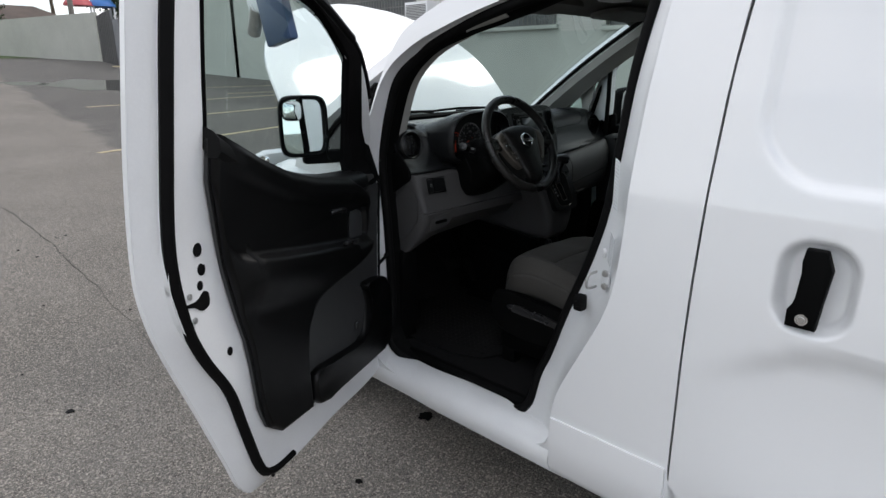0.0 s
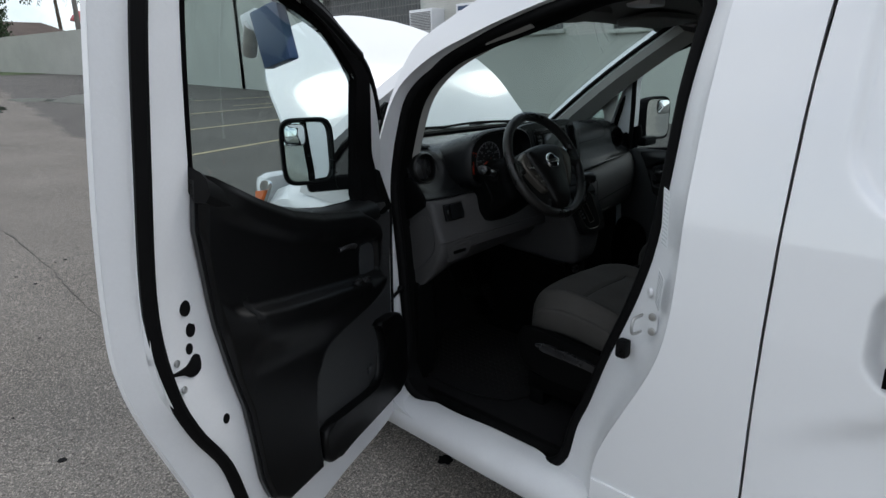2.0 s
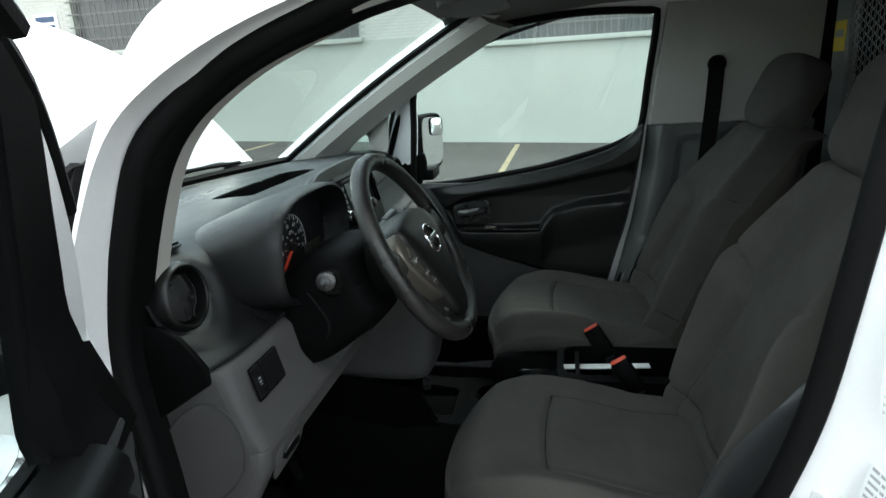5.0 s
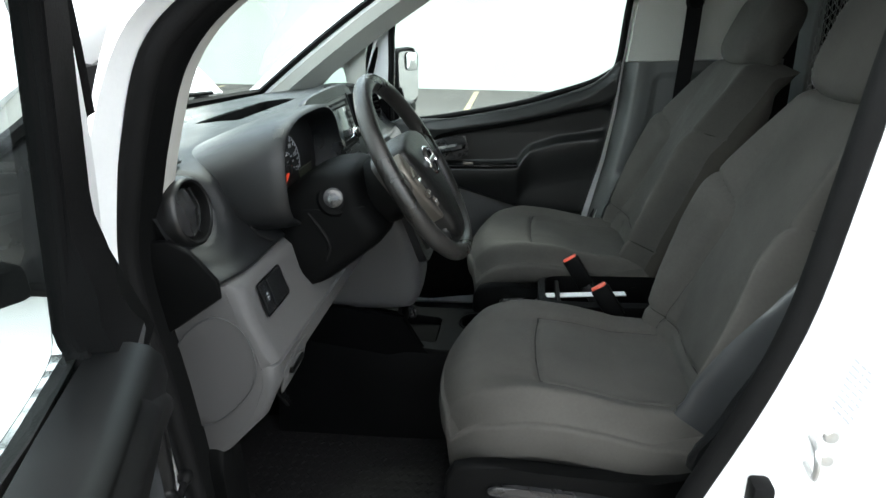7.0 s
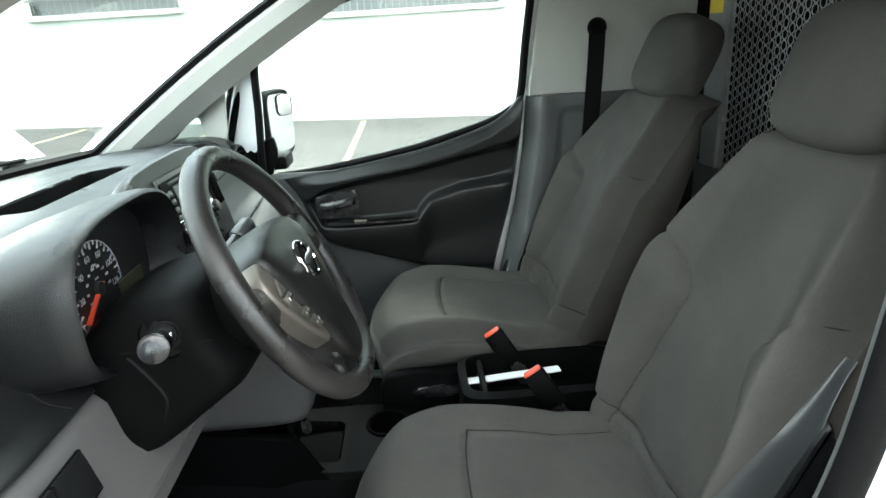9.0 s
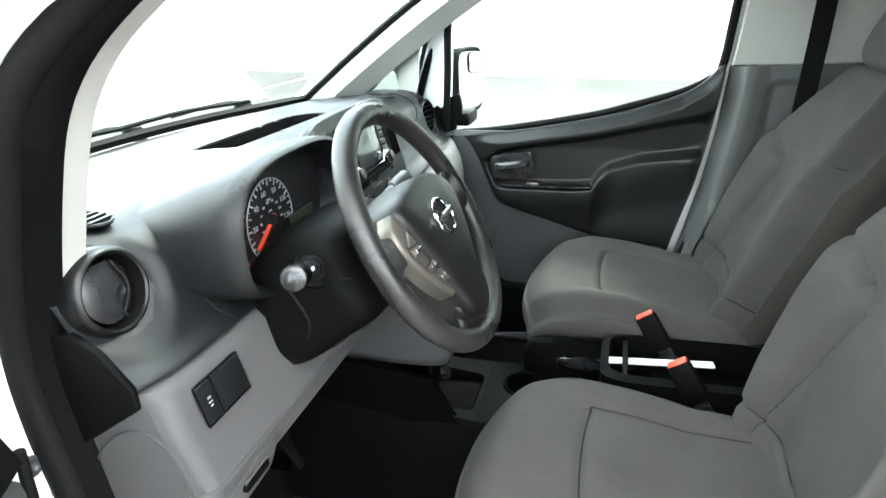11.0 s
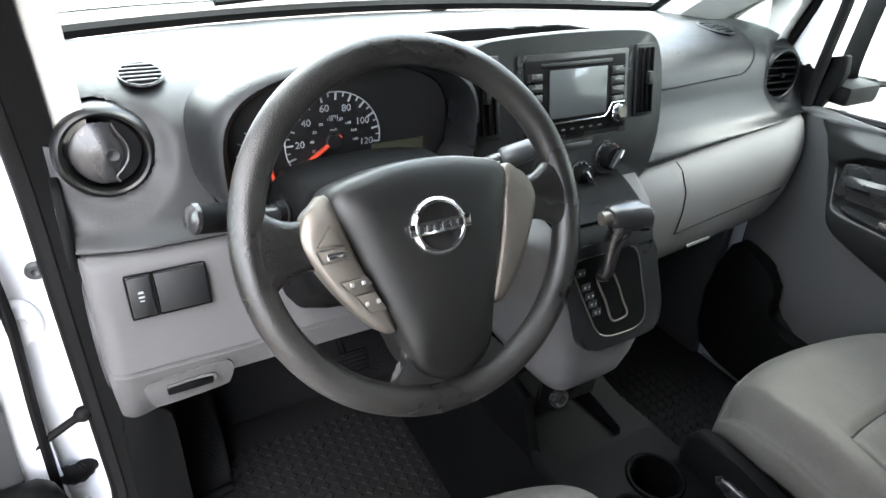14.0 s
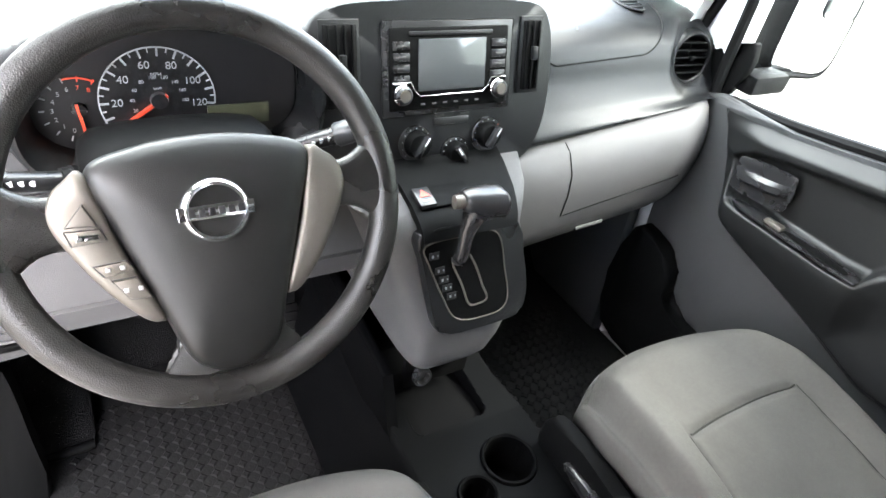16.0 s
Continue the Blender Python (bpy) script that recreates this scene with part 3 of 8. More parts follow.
tree(7.2, 72, 12, 6.0, 3.0, 3, 18000)
tree(-3.0, 78, 11, 5.0, 3.0, 15, 7000)
tree(2.5, 76, 12, 6.0, 3.0, 31, 14000)
tree(6.6, 69, 4.6, 2.8, 1.0, 33, 7000, "low green tree behind the grass")
tree(2.0, 72, 4.8, 3.2, 1.0, 34, 7000, "low green tree behind the grass")
tree(10.2, 71, 7.0, 3.2, 1.6, 21, 8000)
tree(15.2, 70, 3.2, 1.9, 0.9, 22, 3000, "low green tree behind the fence")
tree(24, 68, 12, 4.6, 3.0, 5, 9000)
tree(27, 74, 10, 3.6, 3.5, 7, 3000)
tree(-9, 90, 11, 5, 4, 8, 3000)
tree(-28, -14, 4.2, 2.6, 1.2, 41, 5000)
tree(-24, -19, 3.8, 2.4, 1.0, 42, 4000)
tree(-33, -20, 4.6, 3.0, 1.2, 43, 5000)
tree(-30, -6, 9, 4, 3, 11, 2600)
tree(-26, -24, 5, 3, 1.5, 12, 2600)
palm = thing("palm_tree", "distant palm tree with drooping fronds", "tree", "trees", at=(19.5, 80, gz(80)))
part("trunk", tube(B(), [(0, 0, -0.3), (0.2, 0, 4), (0.1, 0, 8.2)], [0.25, 0.2, 0.16], 10), BARK, palm)
bm = B()
for i in range(16):
    a = i * 2.399
    for k in range(14):
        t = k / 14
        p = V(math.cos(a) * 3.4 * t, math.sin(a) * 3.4 * t, 8.2 + 1.5 * t - 2.9 * t * t)
        for s in (-1, 1):
            q = p + V(-math.sin(a) * s * 0.55 * (1 - t * 0.6), math.cos(a) * s * 0.55 * (1 - t * 0.6), -0.35)
            d = V(math.cos(a), math.sin(a), 0) * 0.11
            bm.faces.new([bm.verts.new(p - d), bm.verts.new(p + d), bm.verts.new(q + d * 0.3)])
part("fronds", bm, LEAF, palm)

# ---- the van's shell ----
SIDE = [(0.24, 0.825), (0.30, 0.845), (0.47, 0.862), (0.80, 0.862), (1.0, 0.855), (1.2, 0.838), (1.45, 0.80), (1.65, 0.758), (1.76, 0.725), (1.83, 0.665), (1.86, 0.60)]


def sx(z):
    return lerp_table(SIDE, z)


OPEN = [(0.40, 0.45), (0.33, 0.36), (0.19, 0.335), (-0.05, 0.332), (-0.25, 0.332), (-0.40, 0.335), (-0.465, 0.36), (-0.482, 0.42), (-0.488, 0.489), (-0.505, 0.56), (-0.544, 0.65), (-0.631, 0.831), (-0.665, 0.96), (-0.674, 1.1),
        (-0.676, 1.25), (-0.690, 1.50), (-0.705, 1.68), (-0.712, 1.735), (-0.69, 1.765), (-0.622, 1.772), (-0.513, 1.768), (-0.288, 1.738), (-0.10, 1.692), (0.002, 1.662), (0.06, 1.642), (0.118, 1.623), (0.18, 1.598), (0.25, 1.560), (0.312, 1.512), (0.350, 1.452), (0.383, 1.368), (0.406, 1.29), (0.432, 1.14), (0.437, 0.9), (0.425, 0.65)]
SEAL = [(0.372, 0.44), (0.31, 0.385), (0.20, 0.352), (-0.05, 0.348), (-0.20, 0.348), (-0.285, 0.365), (-0.335, 0.42), (-0.350, 0.52), (-0.385, 0.613), (-0.435, 0.764), (-0.488, 0.90), (-0.523, 1.0), (-0.555, 1.12), (-0.58, 1.30), (-0.602, 1.473),
        (-0.632, 1.63), (-0.642, 1.69), (-0.615, 1.725), (-0.55, 1.738), (-0.395, 1.736), (-0.19, 1.698), (-0.02, 1.656), (0.05, 1.632), (0.11, 1.610), (0.17, 1.584), (0.225, 1.554), (0.272, 1.522), (0.31, 1.483), (0.338, 1.438), (0.364, 1.375), (0.390, 1.302), (0.420, 1.195), (0.424, 1.10), (0.406, 0.93), (0.394, 0.73), (0.386, 0.57)]
EDGE = [(0.455, 0.27), (0.47, 0.5), (0.48, 0.9), (0.474, 1.06), (0.448, 1.16), (0.428, 1.25), (0.402, 1.335), (0.376, 1.41), (0.356, 1.468), (0.322, 1.545), (0.27, 1.625), (0.19, 1.675), (0.004, 1.757), (-0.157, 1.807), (-0.323, 1.822),
        (-0.578, 1.838), (-0.75, 1.842), (-0.96, 1.842), (-1.0, 1.832), (-1.0, 1.785), (-0.96, 1.774), (-0.93, 1.762), (-0.906, 1.738), (-0.894, 1.69), (-0.882, 1.52), (-0.872, 1.242), (-0.865, 0.858), (-0.864, 0.445), (-0.864, 0.27)]
GAP = [(0.27, -0.864), (0.858, -0.865), (1.242, -0.872), (1.52, -0.882), (1.69, -0.896), (1.72, -0.903), (1.742, -0.915), (1.757, -0.928), (1.766, -0.94), (1.772, -0.957)]

van = thing("cargo_van", "white compact cargo van with its driver's door and hood open", "van")


def side_loop(pts, s):
    return curve([V(0, y, z) for y, z in pts], 3, True)


def lying(s, off=0.0):
    return lambda p: V(s * (sx(p.z) - off), p.y, p.z)


def smooth(a, b, v):
    t = min(max((v - a) / (b - a), 0), 1)
    return t * t * (3 - 2 * t)


def aligned(a, b, n):
    """Two loops resampled so that their points face one another."""
    a, b = resample(a, n), resample(b, n)
    def miss(r, k):
        return sum((a[j] - r[(j + k) % n]).length for j in range(0, n, 4))
    _, k, b = min(((miss(r, k), k, r) for r in (b, b[::-1]) for k in range(n)), key=lambda c: c[:2])
    return a, b[k:] + b[:k]


def seal_x(z, y=-1.0):
    return 0.722 - 0.014 * smooth(0.15, 0.30, y) + 0.04 * smooth(0.62, 0.38, z) - 0.01 * smooth(1.5, 1.7, z)


for s in (-1, 1):
    bm = plate(B(), side_loop(EDGE, s), side_loop(OPEN, s), (-s * 0.02, 0, 0), 180, lying(s))
    part("body_side", bm, PAINT, van)
    # jamb: from the skin's edge inwards to the seal, with a rounded lip and a step
    a, b = aligned(side_loop(OPEN, s), side_loop(SEAL, s), 180)
    rings = []
    for k, d in ((0.0, 0.0), (0.02, 0.012), (0.05, 0.022)):
        rings.append([V(s * (sx(p.z) - d), p.y + (q.y - p.y) * k, p.z + (q.z - p.z) * k) for p, q in zip(a, b)])
    for k, f in ((0.07, 0.18), (0.18, 0.40), (0.34, 0.64), (0.50, 0.75), (0.97, 0.97), (1.0, 1.02)):
        rings.append([V(s * (sx(p.z) - 0.022 + (seal_x(q.z, q.y) - sx(p.z) + 0.022) * f), p.y + (q.y - p.y) * k, p.z + (q.z - p.z) * k) for p, q in zip(a, b)])
    part("door_jamb", loft(B(), rings, True, False), PAINT_INNER, van, sharp=70)
    ring = [V(s * (seal_x(q.z, q.y) - 0.004 + 0.034 * smooth(0.22, 0.34, q.y) + (0.022 if s > 0 else 0)), q.y, q.z) for q in b]
    part("door_seal", tube(B(), ring, [0.010 if s > 0 else 0.016 for q in b], 10, True, 1.1), RUBBER, van, "black rubber door seal")
    ctr = V(0, -0.12, 1.05)
    rings = [[V(s * (seal_x(q.z, q.y) - dx * (1 - 0.75 * smooth(-0.1, 0.15, q.y)) * (1 - 0.5 * smooth(-0.2, -0.4, q.y)) + (0.034 * smooth(0.22, 0.34, q.y) if k < 0.03 else 0)), q.y + (ctr.y - q.y) * k, q.z + (ctr.z - q.z) * k) for q in b] for dx, k in ((0.004, 0.0), (0.008, 0.022), (0.03, 0.040), (0.075, 0.045))]
    if s < 0:
        keep = [k_ for k_, q in enumerate(b) if not (q.y < -0.33 and 0.50 < q.z < 1.69)]
        gap_ = next((k_ for k_ in range(1, len(keep)) if keep[k_] - keep[k_ - 1] > 1), 0)
        keep = keep[gap_:] + keep[:gap_]
        part("jamb_trim", loft(B(), [[r_[k_] for k_ in keep] for r_ in rings], False, False), TRIM, van, "black trim strip inside the seal", sharp=70)
    up = [q for q in b if q.z > 1.19 and q.y > -0.15]
    up = sorted(up, key=lambda q: q.z - q.y)
    if s < 0:
        bm = loft(B(), [[V(s * (seal_x(q.z, q.y) - (dx if dx > 0 else 0.008 + (dx - 0.008) * smooth(0.20, 0.34, q.y))), q.y + (ctr.y - q.y) * k, q.z + (ctr.z - q.z) * k) for dx, k in ((-0.024, 0.004), (-0.020, 0.018), (-0.004, 0.026), (0.014, 0.034), (0.030, 0.040), (0.055, 0.042), (0.055, 0.028))] for q in up])
        part("pillar_strip", bm, PILLAR, van, "beige inner pillar edge")
        rear = sorted([q for q in b if q.y < -0.33 and 0.50 < q.z < 1.69], key=lambda q: q.z)
        for nm, lo, hi, mt in (("pillar_strip", 0.45, 1.325, PILLAR_DARK), ("pillar_strip", 1.325, 1.75, PILLAR_LOW)):
            bm = loft(B(), [[V(-(seal_x(q.z, q.y) - dx), q.y + (ctr.y - q.y) * k, q.z + (ctr.z - q.z) * k) for dx, k in ((0.0, 0.002), (0.004, 0.006), (0.018, 0.008), (0.030, 0.008), (0.030, 0.0))] for q in rear if lo <= q.z <= hi])
            part(nm, bm, mt, van, "grey inner edge of the rear post")


def rrect(y, z, y0, y1, z0, z1, r):
    """Signed distance inside a rounded rectangle (positive inside)."""
    qx, qz = abs(y - (y0 + y1) / 2) - (y1 - y0) / 2 + r, abs(z - (z0 + z1) / 2) - (z1 - z0) / 2 + r
    return r - math.hypot(max(qx, 0), max(qz, 0)) - min(max(qx, qz), 0)


def slide_x(y, z, s):
    x = sx(z)
    d = rrect(y, z, -1.88, -0.958, 1.252, 1.738, 0.06) if z > 1.5 else rrect(y, z, -1.88, -0.958, 1.252, 1.738, 0.165)
    x -= 0.023 * smooth(-0.002, 0.024, d)
    zc = lerp_table([(-2.0, 0.70), (-1.6, 0.85), (-1.4, 0.905), (-1.281, 0.922), (-1.213, 0.924), (-1.129, 0.908), (-0.994, 0.842), (-0.864, 0.765)], y)
    x -= 0.027 * smooth(zc, zc - 0.036, z) * smooth(-0.866, -1.15, y) * smooth(0.42, 0.80, z)
    h = rrect(y, z, -1.212, -1.045, 0.945, 1.158, 0.07)
    x -= 0.034 * smooth(-0.002, 0.026, h)
    return V(s * x, y, z)


zs = span(0.27, 0.93, 22) + span(0.94, 1.20, 34)[0:] + span(1.205, 1.772, 76)
for s in (-1, 1):
    ts = [0, 0.01] + span(0.03, 0.40, 96) + span(0.42, 1.0, 30)
    bm = sheet(B(), lambda z, t: slide_x(lerp_table(GAP, z) - 0.006 + (-1.98 - lerp_table(GAP, z)) * t, z, s), zs, ts)
    door_s = part("sliding_door", bm, PAINT, van, sharp=60)
    bm = B()
    for z0, z1, y0, y1 in ((0.27, 1.77, -2.05, -0.83), (1.70, 1.80, -2.05, -0.93)):
        sheet(bm, lambda z, y: V(s * (sx(z) - 0.05), y, z), span(z0, z1, 12), span(y0, y1, 4))
    part("gap_backing", bm, RUBBER, van)
    if s < 0:
        hd = B()
        hl = [(-1.105, 1.142), (-1.145, 1.142), (-1.16, 1.10), (-1.148, 1.00), (-1.145, 0.962), (-1.085, 0.962), (-1.085, 1.0), (-1.105, 1.03), (-1.110, 1.09), (-1.10, 1.11)]
        prism(hd, [V(-0.868, y, z) for y, z in hl], (0.03, 0, 0), 0.006)
        part("door_handle", hd, TRIM, van, "black plastic pull handle")
        part("handle_lock", lathe(B(), [(0.001, 0), (0.013, 0), (0.014, -0.003), (0.014, -0.012)], Matrix.Translation((-0.8705, -1.118, 0.985)) @ Matrix.Rotation(radians(-90), 4, "Y"), 20), CHROME, van, "chrome key lock")
        part("lock_face", lathe(B(), [(0.001, 0), (0.007, 0), (0.007, -0.004)], Matrix.Translation((-0.8725, -1.118, 0.985)) @ Matrix.Rotation(radians(-90), 4, "Y"), 14), STEEL, van)
    # strip above the sliding door and the rear quarter
    bm = sheet(B(), lambda z, y: V(s * sx(z), y, z), span(1.778, 1.84, 5), span(-3.2, -1.0, 20))
    part("roof_rail", bm, PAINT, van)
    bm = sheet(B(), lambda z, y: V(s * sx(z), y, z), span(0.35, 1.772, 14), span(-3.2, -1.988, 14))
    part("rear_quarter", bm, PAINT, van)
    # sill
    prof = [V(s * 0.852, 0, 0.335), V(s * 0.858, 0, 0.30), V(s * 0.845, 0, 0.268), V(s * 0.80, 0, 0.26), V(s * 0.72, 0, 0.26), V(s * 0.70, 0, 0.372), V(s * 0.79, 0, 0.376), V(s * 0.832, 0, 0.362)]
    part("sill", loft(B(), [[p + V(0, y, 0) for p in prof] for y in (0.46, 0.1, -0.2, -0.48)]), PAINT_INNER, van)
    part("rocker", loft(B(), [[V(s * 0.868, y, 0.471), V(s * 0.872, y, 0.40), V(s * 0.866, y, 0.30), V(s * 0.84, y, 0.262), V(s * 0.76, y, 0.262), V(s * 0.76, y, 0.471)] for y in (-0.49, -0.6, -0.858)]), PAINT, van)

# roof and headliner
bm = sheet(B(), lambda x, y: V(x, y, 1.838 + 0.035 * (1 - (x / 0.66) ** 2) - (0.0 if y < -0.3 else 0.22 * (y + 0.3) ** 1.6)), span(-0.66, 0.66, 16), span(-3.2, 0.10, 26))
part("roof", bm, PAINT, van)
bm = sheet(B(), lambda x, y: V(x, y, 1.775 + 0.02 * (1 - (x / 0.68) ** 2) - (0.0 if y < -0.4 else 0.20 * (y + 0.4) ** 1.6) - 0.05 * smooth(0.60, 0.68, abs(x))), span(-0.69, 0.69, 24), span(-1.02, 0.14, 16))
part("headliner", bm, HEADLINER, van, "grey fabric headliner")
for xx in (-0.34, 0.34):
    bm = prism(B(), disc_loop((xx, 0.0, 1.735), (1, 0, 0), V(0, 1, -0.13), 0.22, 0.085, 32, 5), (0, -0.002, -0.02), 0.006)
    part("sun_visor", bm, HEADLINER, van, "grey folded sun visor")
part("dome_light", box(B(), (0, -0.12, 1.765), (0.12, 0.09, 0.03), bevel=0.008), WHITE_MARK, van)


# windscreen, pillars
def screen_pt(u, v):
    """u across from -1 to 1, v up from 0 to 1."""
    w = 0.765 * (1 - v) + 0.60 * v
    x = u * w
    y = (0.99 - 0.16 * u * u) * (1 - v) + (0.10 - 0.05 * u * u) * v
    z = 1.255 * (1 - v) + 1.765 * v + (0.045 - 0.025 * u * u) * math.sin(math.pi * v) - 0.03 * u * u * v
    return V(x, y, z)


bm = sheet(B(), screen_pt, span(-1, 1, 24), span(0, 1, 14))
ws = part("windscreen", bm, GLASS, van, "laminated windscreen glass")
for s in (-1, 1):
    rings = []
    for v in span(-0.02, 1, 12):
        p = screen_pt(s, v)
        rings.append([p + V(s * 0.012, 0.02, 0.02), p + V(s * 0.06, -0.01, 0.015), p + V(s * 0.07, -0.06, -0.01), p + V(s * 0.03, -0.09, -0.02), p + V(-s * 0.01, -0.05, -0.02), p + V(-s * 0.015, -0.005, 0.0)])
    part("a_pillar", loft(B(), rings), PAINT, van)
    rings = []
    for v in span(0.0, 1.0, 12):
        p = screen_pt(s, v)
        if s < 0:
            rings.append([p + V(0, -0.03, -0.025), p + V(-0.012, -0.055, -0.03), p + V(-0.008, -0.080, -0.04), p + V(0.004, -0.080, -0.05), p + V(0.03, -0.06, -0.045), p + V(0.03, -0.03, -0.02)])
            continue
        rings.append([p + V(s * 0.0, -0.03, -0.025), p + V(s * 0.045, -0.075, -0.03), p + V(s * 0.05, -0.13, -0.05), p + V(s * 0.02, -0.12, -0.065), p + V(-s * 0.03, -0.06, -0.045), p + V(-s * 0.03, -0.03, -0.02)])
    part("pillar_trim", loft(B(), rings), PILLAR, van, "beige pillar trim")
    part("screen_edge", tube(B(), [screen_pt(s * 0.985, v) + V(0, -0.012, -0.006) for v in span(0, 1, 14)], 0.012, 6), RUBBER, van)
part("screen_edge", tube(B(), [screen_pt(u, 0.0) + V(0, -0.012, 0) for u in span(-1, 1, 24)], 0.014, 6), RUBBER, van)
part("screen_edge", tube(B(), [screen_pt(u, 1.0) + V(0, 0, -0.004) for u in span(-1, 1, 24)], 0.014, 6), RUBBER, van)

# front wings, cowl, raised hood, lamps
for s in (-1, 1):
    def wing(t, y):
        zt = lerp_table([(0.45, 1.12), (0.8, 1.13), (1.0, 1.12), (1.25, 1.05), (1.5, 0.90)], y)
        zb = 0.27
        d = abs(y - 1.02)
        if d < 0.36:
            zb = 0.31 + math.sqrt(max(0.36 ** 2 - d * d, 0))
        z = zb + (zt - zb) * t
        x = sx(z) - 0.30 * max(0, (y - 0.95) / 0.6) ** 2.4 - 0.05 * smooth(0.86, 1.0, t)
        return V(s * x, y, z)
    part("front_wing", sheet(B(), wing, span(0, 1, 16), span(0.456, 1.5, 28)), PAINT, van)
    bm = B()
    lp = curve([(s * 0.80, 1.16, 1.10), (s * 0.77, 1.30, 1.08), (s * 0.68, 1.46, 0.97), (s * 0.66, 1.50, 0.86), (s * 0.72, 1.44, 0.84), (s * 0.80, 1.28, 0.95)], 4, True)
    prism(bm, lp, (s * 0.012, 0.01, 0.006), 0.003)
    part("headlamp", bm, CHROME, van, "clear headlamp with orange marker")
    part("marker_lamp", prism(B(), [V(s * 0.822, 1.18, 1.075), V(s * 0.80, 1.30, 1.055), V(s * 0.79, 1.33, 0.96), V(s * 0.82, 1.25, 0.985)], (s * 0.012, 0.004, 0)), ORANGE, van, "orange marker lens")
part("cowl", sheet(B(), lambda x, y: V(x, y - 0.17 * (x / 0.765) ** 2, 1.222 - 0.75 * (y - 1.0)), span(-0.78, 0.78, 24), span(1.0, 1.20, 5), 0.01), TRIM, van)
part("front_panel", box(B(), (0, 1.48, 0.70), (1.40, 0.12, 0.8), bevel=0.05), PAINT, van)
part("bumper", box(B(), (0, 1.55, 0.45), (1.5, 0.2, 0.36), bevel=0.07), PAINT, van)
part("engine_bay", box(B(), (0, 1.22, 0.72), (1.3, 0.5, 0.6), bevel=0.03), TRIM, van)


def hood_pt(u, v):
    w = 0.79 * (1 - 0.10 * v) * (1 - max(0, (v - 0.3) / 0.7) ** 2.2 * 0.993) ** 0.5
    x = u * w
    a = radians(51)
    d = 0.755 * v
    bow = 0.035 * math.sin(math.pi * v) + 0.012 * (1 - u * u) * math.sin(math.pi * min(1, v + 0.1))
    return V(x, 1.075 + d * math.cos(a) - bow * math.sin(a) - 0.095 * (x / 0.79) ** 4 * (1 - v), 1.262 + d * math.sin(a) + bow * math.cos(a) - 0.008 * (x / 0.79) ** 2)


hood = part("hood", sheet(B(), hood_pt, span(-1, 1, 24), span(0, 1, 22), 0.012), PAINT, van, "raised white hood")

# back wall, underbody, wheels
part("rear_doors", box(B(), (0, -3.22, 1.1), (1.44, 0.06, 1.46), bevel=0.02), PAINT, van)
part("underbody", box(B(), (0, -0.9, 0.33), (1.40, 4.4, 0.12)), RUBBER, van)
for y in (1.02, -1.91):
    for s in (-1, 1):
        m = Matrix.Translation((s * 0.80, y, 0.31 + gz(y))) @ Matrix.Rotation(radians(90), 4, "Y")
        tyre = part("tyre", lathe(B(), [(0.19, -0.09), (0.27, -0.10), (0.305, -0.08), (0.31, 0), (0.305, 0.08), (0.27, 0.10), (0.19, 0.09)], m, 36), RUBBER, van)
        part("wheel_rim", lathe(B(), [(0.02, 0.055 * s), (0.08, 0.06 * s), (0.14, 0.045 * s), (0.18, 0.07 * s), (0.195, 0.085 * s), (0.195, -0.07 * s)], m, 28), STEEL, van)

# inner walls, floor
part("cabin_floor", box(B(), (0, -0.10, 0.395), (1.45, 1.85, 0.03)), FLOOR, van)
part("bulkhead", prism(B(), [V(-0.725, 0.60, 0.38), V(-0.725, 0.80, 0.60), V(-0.725, 0.86, 1.18), V(-0.725, 0.92, 1.18), V(-0.725, 0.92, 0.38)], (1.45, 0, 0)), FLOOR, van)
for s in (-1, 1):
    kz, ky = (0.80, 0.39) if s < 0 else (1.06, 0.355)
    part("kick_panel", prism(B(), [V(s * 0.74, ky - 0.02, 0.40), V(s * 0.74, ky, 0.60), V(s * 0.74, ky + 0.012, kz), V(s * 0.74, 0.80, kz), V(s * 0.74, 0.80, 0.40)], (-s * 0.035, 0, 0), 0.01), TRIM if s < 0 else DARKGREY, van)
    part("sill_trim", box(B(), (s * 0.715, -0.05, 0.392), (0.06, 0.75, 0.035), bevel=0.008), TRIM if s < 0 else PILLAR, van)

part("kick_trim", prism(B(), curve([V(x, 0.352, z) for x, z in ((-0.726, 0.41), (-0.716, 0.60), (-0.704, 0.79), (-0.66, 0.79), (-0.636, 0.77), (-0.634, 0.60), (-0.642, 0.41))], 4, True), (0, 0.05, 0), 0.008, 3), TRIM, van, "dark plastic kick trim beside the pedals")

# partition behind the seats
part("partition_frame", box(B(), (0, -1.06, 0.75), (1.40, 0.03, 0.72), bevel=0.006), PERF, van)
part("partition_post", box(B(), (0.60, -1.05, 1.44), (0.10, 0.03, 0.66), bevel=0.006), PERF, van)
vs, fs = [], []
for i in range(44):
    for j in range(26):
        cx, cz = -0.55 + 0.025 * i, 1.12 + 0.025 * j + (0.0125 if i % 2 else 0)
        k = len(vs)
        for a in range(8):
            t = 2 * math.pi * (a + 0.5) / 8
            vs.append((cx + 0.0085 * math.cos(t), -1.04, cz + 0.010 * math.sin(t)))
        for a in range(8):
            t = 2 * math.pi * (a + 0.5) / 8
            m_ = max(abs(math.cos(t)), abs(math.sin(t)))
            vs.append((cx + 0.0126 * math.cos(t) / m_, -1.04, cz + 0.0126 * math.sin(t) / m_))
        fs += [(k + a, k + (a + 1) % 8, k + 8 + (a + 1) % 8, k + 8 + a) for a in range(8)]
me = bpy.data.meshes.new("perforated_panel")
me.from_pydata(vs, [], fs)
me.materials.append(PERF)
